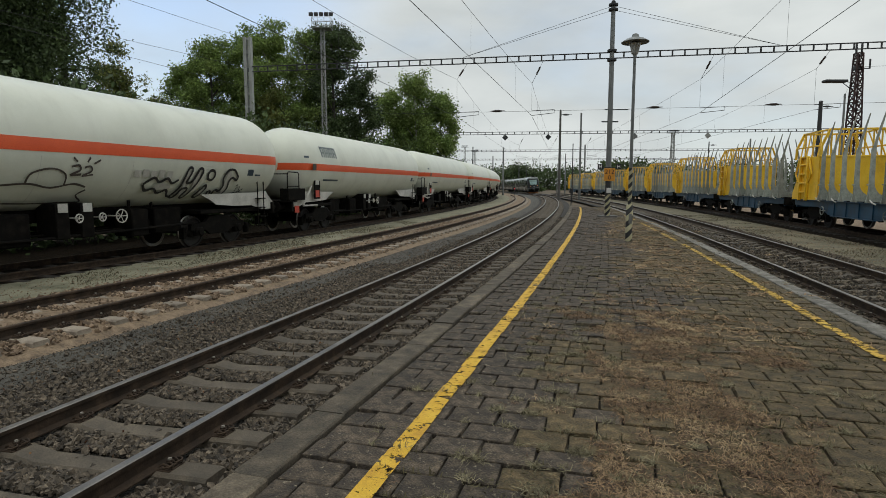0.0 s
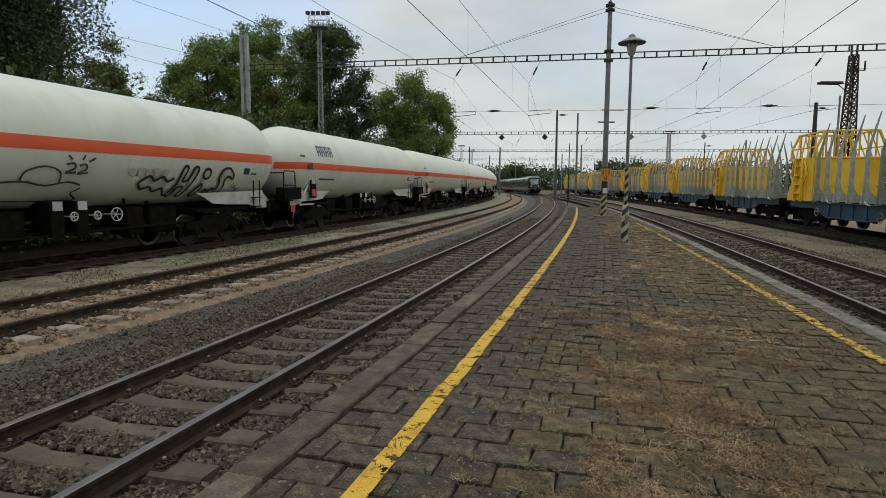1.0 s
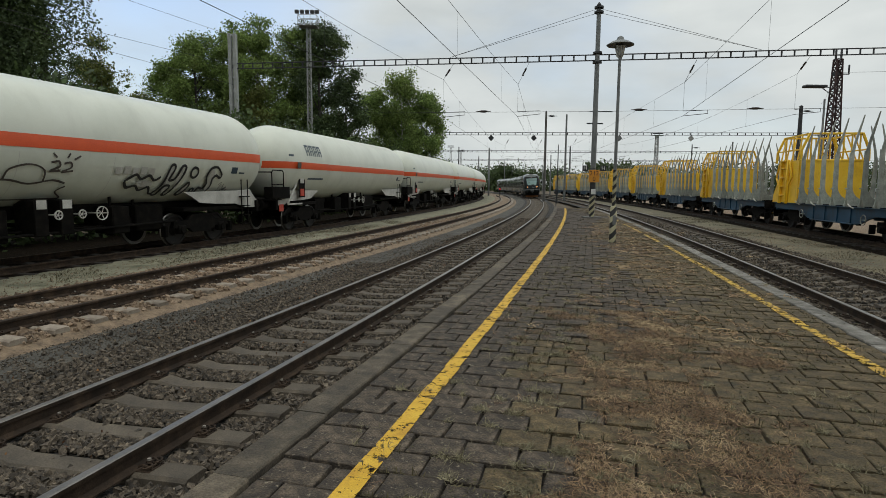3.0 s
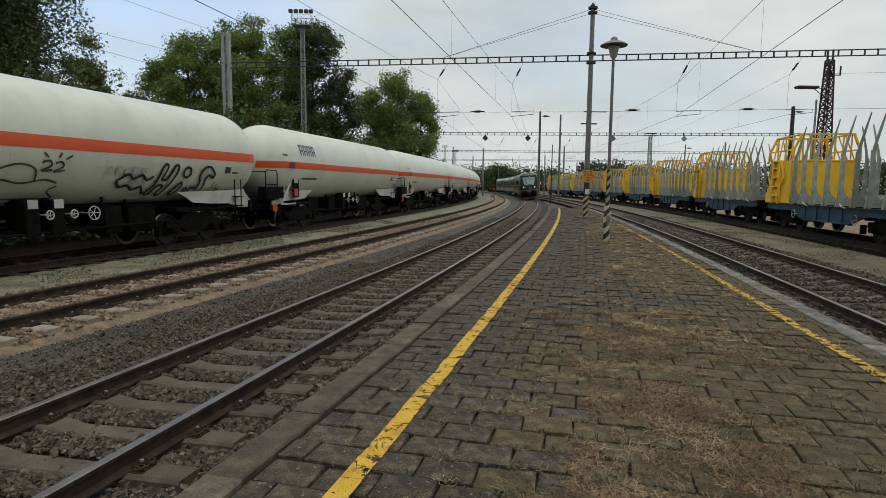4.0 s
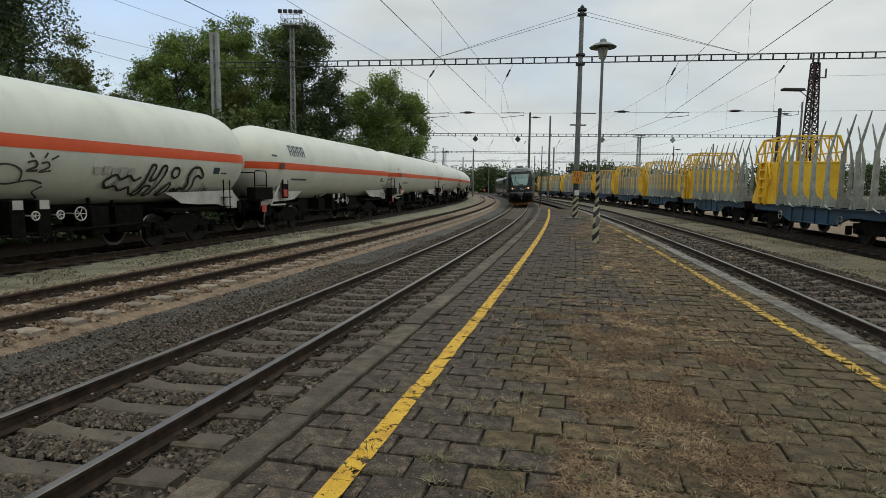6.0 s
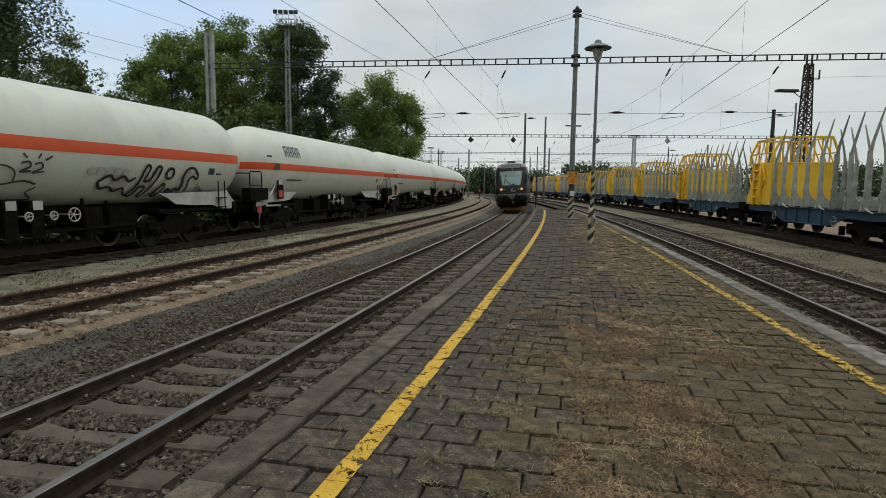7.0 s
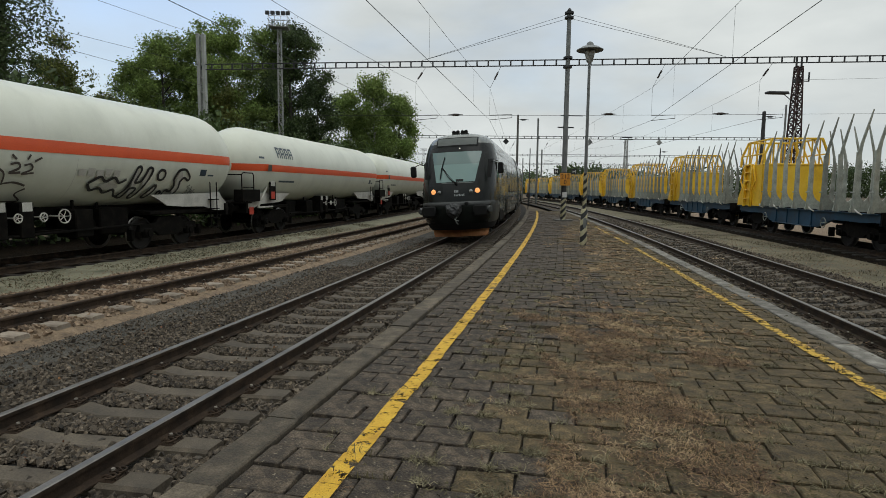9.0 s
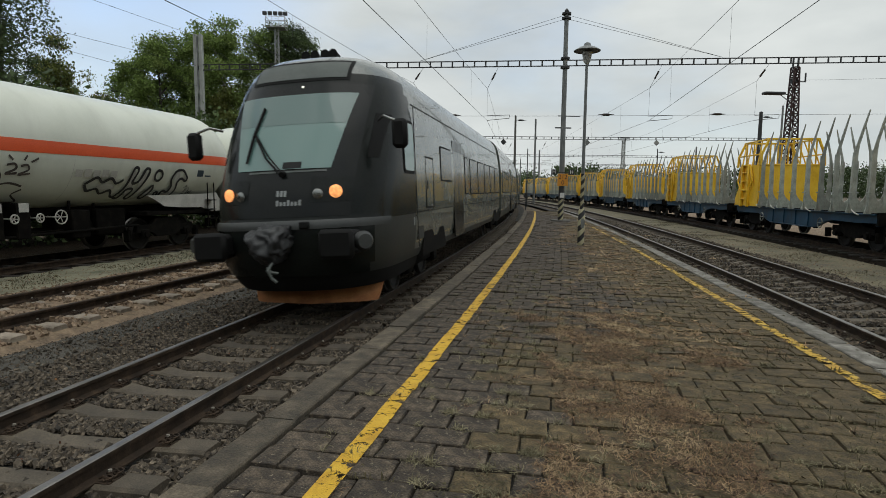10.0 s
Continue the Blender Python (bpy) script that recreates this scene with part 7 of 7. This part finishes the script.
strew("gravel_stones", "fine dark grey gravel between the tracks", M_STONE,
      [stones(T1, 3, 11, -3.7, -1.5, 750, 0.0105, ([-4.3, -3.45, -3.0, -2.2, -1.75], [-0.52, -0.405, -0.40, -0.41, -0.425]), octa, rng, 0, 0.3),
       stones(T1, 11, 26, -3.7, -1.5, 200, 0.014, ([-4.3, -3.45, -3.0, -2.2, -1.75], [-0.52, -0.405, -0.40, -0.41, -0.425]), octa, rng, 0, 0.3)])
Z2 = ([-2.6, -1.5, 1.05, 1.35, 1.8], [-0.34, -0.275, -0.28, -0.35, -0.52])
strew("ballast_stones", "tan and rusty ballast stones of the siding", M_TANSTONE,
      [stones(T2, 6, 20, -1.7, 1.3, 330, 0.031, Z2, split, rng, 0.62), stones(T2, 20, 42, -1.7, 1.3, 100, 0.036, Z2, octa, rng, 0.62)])
ZR = ([-1.7, -0.8, 0.9, 1.6, 2.1], [-0.30, -0.28, -0.22, -0.22, -0.30])
strew("ballast_stones", "dark ballast stones beyond the platform", M_STONE,
      [stones(R2, -6, 5, -1.5, 2.1, 200, 0.038, ZR, octa, rng, 0.60), stones(R2, 5, 18, -1.5, 2.1, 330, 0.036, ZR, split, rng, 0.60), stones(R2, 18, 40, -1.5, 2.1, 90, 0.044, ZR, octa, rng, 0.60)])
strew("gravel_stones", "pale pebbles in the compacted gravel", M_TANSTONE,
      [stones(T2, 8, 30, -3.4, -1.5, 60, 0.014, ([-3.6, -1.5], [-0.265, -0.265]), octa, rng, 0, 0.2), stones(R2, 8, 30, 2.1, 4.3, 60, 0.016, ([2.0, 4.3], [-0.25, -0.245]), octa, rng, 0, 0.2)])


def blades(xy, z, length, width, lift, rng):
    """Bent grass blades lying over the ground, two quads each."""
    n = len(xy)
    a = rng.uniform(0, 2 * math.pi, n)
    ln = length * rng.uniform(0.4, 1.5, n)
    d = np.stack([np.cos(a), np.sin(a)], 1)
    bend = rng.normal(0, 0.45, n)
    d2 = np.stack([np.cos(a + bend), np.sin(a + bend)], 1)
    up = np.abs(rng.normal(0, lift, n))
    p0 = np.c_[xy, np.full(n, z)]
    p1 = np.c_[xy + d * (ln * 0.5)[:, None], z + up]
    p2 = np.c_[xy + d * (ln * 0.5)[:, None] + d2 * (ln * 0.5)[:, None], z + up * rng.uniform(0.1, 1.3, n)]
    side = np.c_[-d[:, 1], d[:, 0], rng.normal(0, 0.5, n)] * (width * rng.uniform(0.6, 1.4, n))[:, None]
    v = np.stack([p0 - side, p0 + side, p1 - side * 0.8, p1 + side * 0.8, p2 - side * 0.2, p2 + side * 0.2], 1).reshape(-1, 3)
    b = (np.arange(n) * 6)[:, None]
    f = np.concatenate([b + np.array([[0, 1, 3, 2]]), b + np.array([[2, 3, 5, 4]])])
    return v, f


def patchy(n, s0, s1, o0, o1, seed, thr, band=None, power=1.0, joints=0.0):
    """Points of the platform that fall in patches; band: (middle, width) of the densest strip."""
    out = []
    r = np.random.default_rng(seed)
    while len(out) < n:
        s = s0 + (s1 - s0) * r.random() ** power
        o = r.uniform(o0, o1)
        p = T1.at(s, o)
        q = uneven((p.x * 0.8, p.y * 0.8, seed)) * 0.5 + uneven((p.x * 2.6, p.y * 2.6, seed)) * 0.75 + uneven((p.x * 8, p.y * 8, seed)) * 0.35
        if band:
            q += 0.75 * math.exp(-((o - band[0]) / band[1]) ** 2) - 0.25
        # what is swept together lies along the courses' joints
        lap = abs(((s + 9) / COURSE) % 1.0 - 0.5)
        q += 0.16 * (2 * lap - 0.45) * joints
        if q > thr + r.normal(0, 0.08):
            out.append((p.x, p.y))
    return np.array(out)


strew_xy = patchy(34000, 2.0, 9.5, 2.6, 6.8, 3, 0.50, (4.35, 1.0), 1.3, 1.0)
v, f = blades(strew_xy, 0.004, 0.055, 0.0018, 0.014, rng)
tagged(part("dry_grass", raw_mesh("dry_grass", v, f, M_STRAW), None), "loose dry straw-coloured grass strewn on the paving", "dry grass", kind="stuff")
far_xy = patchy(6000, 8.0, 30.0, 2.9, 8.0, 4, 0.50, (4.9, 1.6), 1.4, 1.0)
v, f = blades(far_xy, 0.004, 0.13, 0.005, 0.018, rng)
tagged(part("dry_grass", raw_mesh("dry_grass", v, f, M_STRAW), None), "tufts of dry grass along the platform's middle", "dry grass", kind="stuff")

# moss and weeds that follow the joints
pts = []
r2 = np.random.default_rng(8)
while len(pts) < 22000:
    i = int((2.0 + 22 * r2.random() ** 1.8 + 9) / COURSE)
    s, o = -9 + i * COURSE - COURSE / 2, r2.uniform(2.1, 8.5)
    if r2.random() < 0.3:
        s += r2.uniform(0, COURSE)
        o = EDGE_L + 0.275 - (BLOCK / 2 if i % 2 == 0 else 0) + BLOCK * int((o - EDGE_L) / BLOCK)
    p = T1.at(s + r2.normal(0, 0.012), o + r2.normal(0, 0.012))
    q = uneven((p.x * 0.9, p.y * 0.9, 21)) + 0.5 * uneven((p.x * 3.5, p.y * 3.5, 5)) + min(0.30, (o - 3.6) * 0.12)
    if q > 0.12 and o < edge_gap(s) - 0.3:
        pts.append((p.x, p.y))
v, f = blades(np.array(pts), -0.006, 0.030, 0.0026, 0.020, rng)
tagged(part("joint_moss", raw_mesh("joint_moss", v, f, M_MOSS), None), "moss and short weeds growing in the paving joints", "moss", kind="stuff")

# thin green moss over the trodden middle
moss_xy = patchy(26000, 3.0, 26.0, 2.6, 8.4, 47, 0.18, (5.6, 1.7), 1.7)
v, f = blades(moss_xy, 0.003, 0.028, 0.004, 0.005, rng)
tagged(part("moss", raw_mesh("moss", v, f, M_MOSS), None), "thin olive moss spread over the paving blocks", "moss", kind="stuff")

# mats of withered grass with roots: low humps of short fibre
mat_xy = patchy(20000, 2.0, 9.5, 2.6, 6.8, 3, 0.42, (4.35, 1.0), 1.2, 1.0)
v, f = blades(mat_xy, 0.002, 0.04, 0.003, 0.010, rng)
M_MATGRASS = material("withered_mat", [(0.070, 0.040, 0.026), (0.125, 0.076, 0.050), (0.19, 0.125, 0.085)], 0.95, scale=2, fine=30, bump=0, spread=0.4, island=True)
tagged(part("withered_mat", raw_mesh("withered_mat", v, f, M_MATGRASS), None), "matted brown withered grass on the paving", "dry grass", kind="stuff")

# pale tufts of living grass rooted in the joints along the strewn strip
M_TUFT = material("pale_tuft_grass", [(0.12, 0.105, 0.058), (0.21, 0.185, 0.11), (0.33, 0.29, 0.19)], 0.9, scale=2, fine=30, bump=0, spread=0.4, island=True)
r3, tuft = np.random.default_rng(17), []
while len(tuft) < 430:
    i = int((2.0 + 12 * r3.random() ** 1.3 + 9) / COURSE)
    s, o = -9 + (i - 0.5) * COURSE, r3.uniform(2.25, 7.0)
    if r3.random() < math.exp(-((o - 3.4) / 0.55) ** 2) + 0.30 * math.exp(-((o - 5.2) / 1.2) ** 2):
        n = r3.integers(14, 60)
        c = T1.at(s + r3.normal(0, 0.01), o)
        k = r3.normal(0, 1, (n, 2)) * r3.uniform(0.012, 0.045)
        tuft += [np.array([c.x, c.y]) + k]
v, f = blades(np.concatenate(tuft), 0.002, 0.055, 0.0022, 0.020, rng)
tagged(part("grass_tufts", raw_mesh("grass_tufts", v, f, M_TUFT), None), "pale green grass tufts growing in the joints", "grass", kind="stuff")

# weeds on the strips between the tracks, dead leaves in the ballast
for line, s0, s1, o0, o1, z, n in ((T2, 8, 34, -3.3, -1.9, -0.262, 5000), (R2, 8, 40, 2.1, 4.4, -0.245, 5000)):
    s, o = rng.uniform(s0, s1, n * 3), rng.uniform(o0, o1, n * 3)
    xy = arc_points(line, s, o)
    k = np.array([uneven((a * 0.7, b * 0.7, 2)) > 0.12 for a, b in xy])
    v, f = blades(xy[k][:n], z, 0.07, 0.005, 0.03, rng)
    tagged(part("weeds", raw_mesh("weeds", v, f, M_MOSS), None), "sparse low weeds in the gravel", "weeds", kind="stuff")
M_DEAD = material("dead_leaves", [(0.10, 0.035, 0.018), (0.19, 0.085, 0.035), (0.24, 0.13, 0.05)], 0.85, scale=2, fine=30, bump=0, spread=0.4, island=True)
n = 420
s, o = 2 + 22 * rng.random(n) ** 1.5, rng.uniform(-2.2, 1.7, n)
xy = arc_points(T1, s, o)
v, f = leaves(np.c_[xy, np.full(n, -0.385)], 1, (0.01, 0.01, 0.008), 0.022, rng)
tagged(part("dead_leaves", raw_mesh("dead_leaves", v, f, M_DEAD), None), "small brown dead leaves in the ballast", "leaves", kind="stuff")

# one pale broken slab edge lying in the paving
tagged(part("slab_fragment", Geo().box(-0.17, -0.022, 0.0, 0.17, 0.022, 0.014, 0.006), M_KERB, m=pose(2.95, 5.88, 0.001, 0, 0, -3)), "pale broken slab fragment lying on the paving", "slab fragment")

# the paving nearest to the camera, block by block
for mossy, m in near_blocks:
    ob = part("paving_block", random.choice(near_me[mossy]), None, plat)
    ob.matrix_basis = m


def motions():
    """The train runs in along its curve at a steady speed; its wheels roll."""
    for c, off, ln in carriages:
        rows = []
        for k in range(41):
            t = k * 0.25
            s = FRONT_S + SPEED * (10 - t) + off
            a, b = s + 4.1, s + ln - 0.5
            rows.append((t, T1.chord(a, b, 3.2) @ pose(0, -4.1, 0)))
        walk(c, rows)
    for ax in axles:
        y = ax.location.y
        walk(ax, [(k / FPS, pose(0, y, 0.43, math.degrees(SPEED * k / FPS / 0.43), 0, 0)) for k in range(301)])


motions()
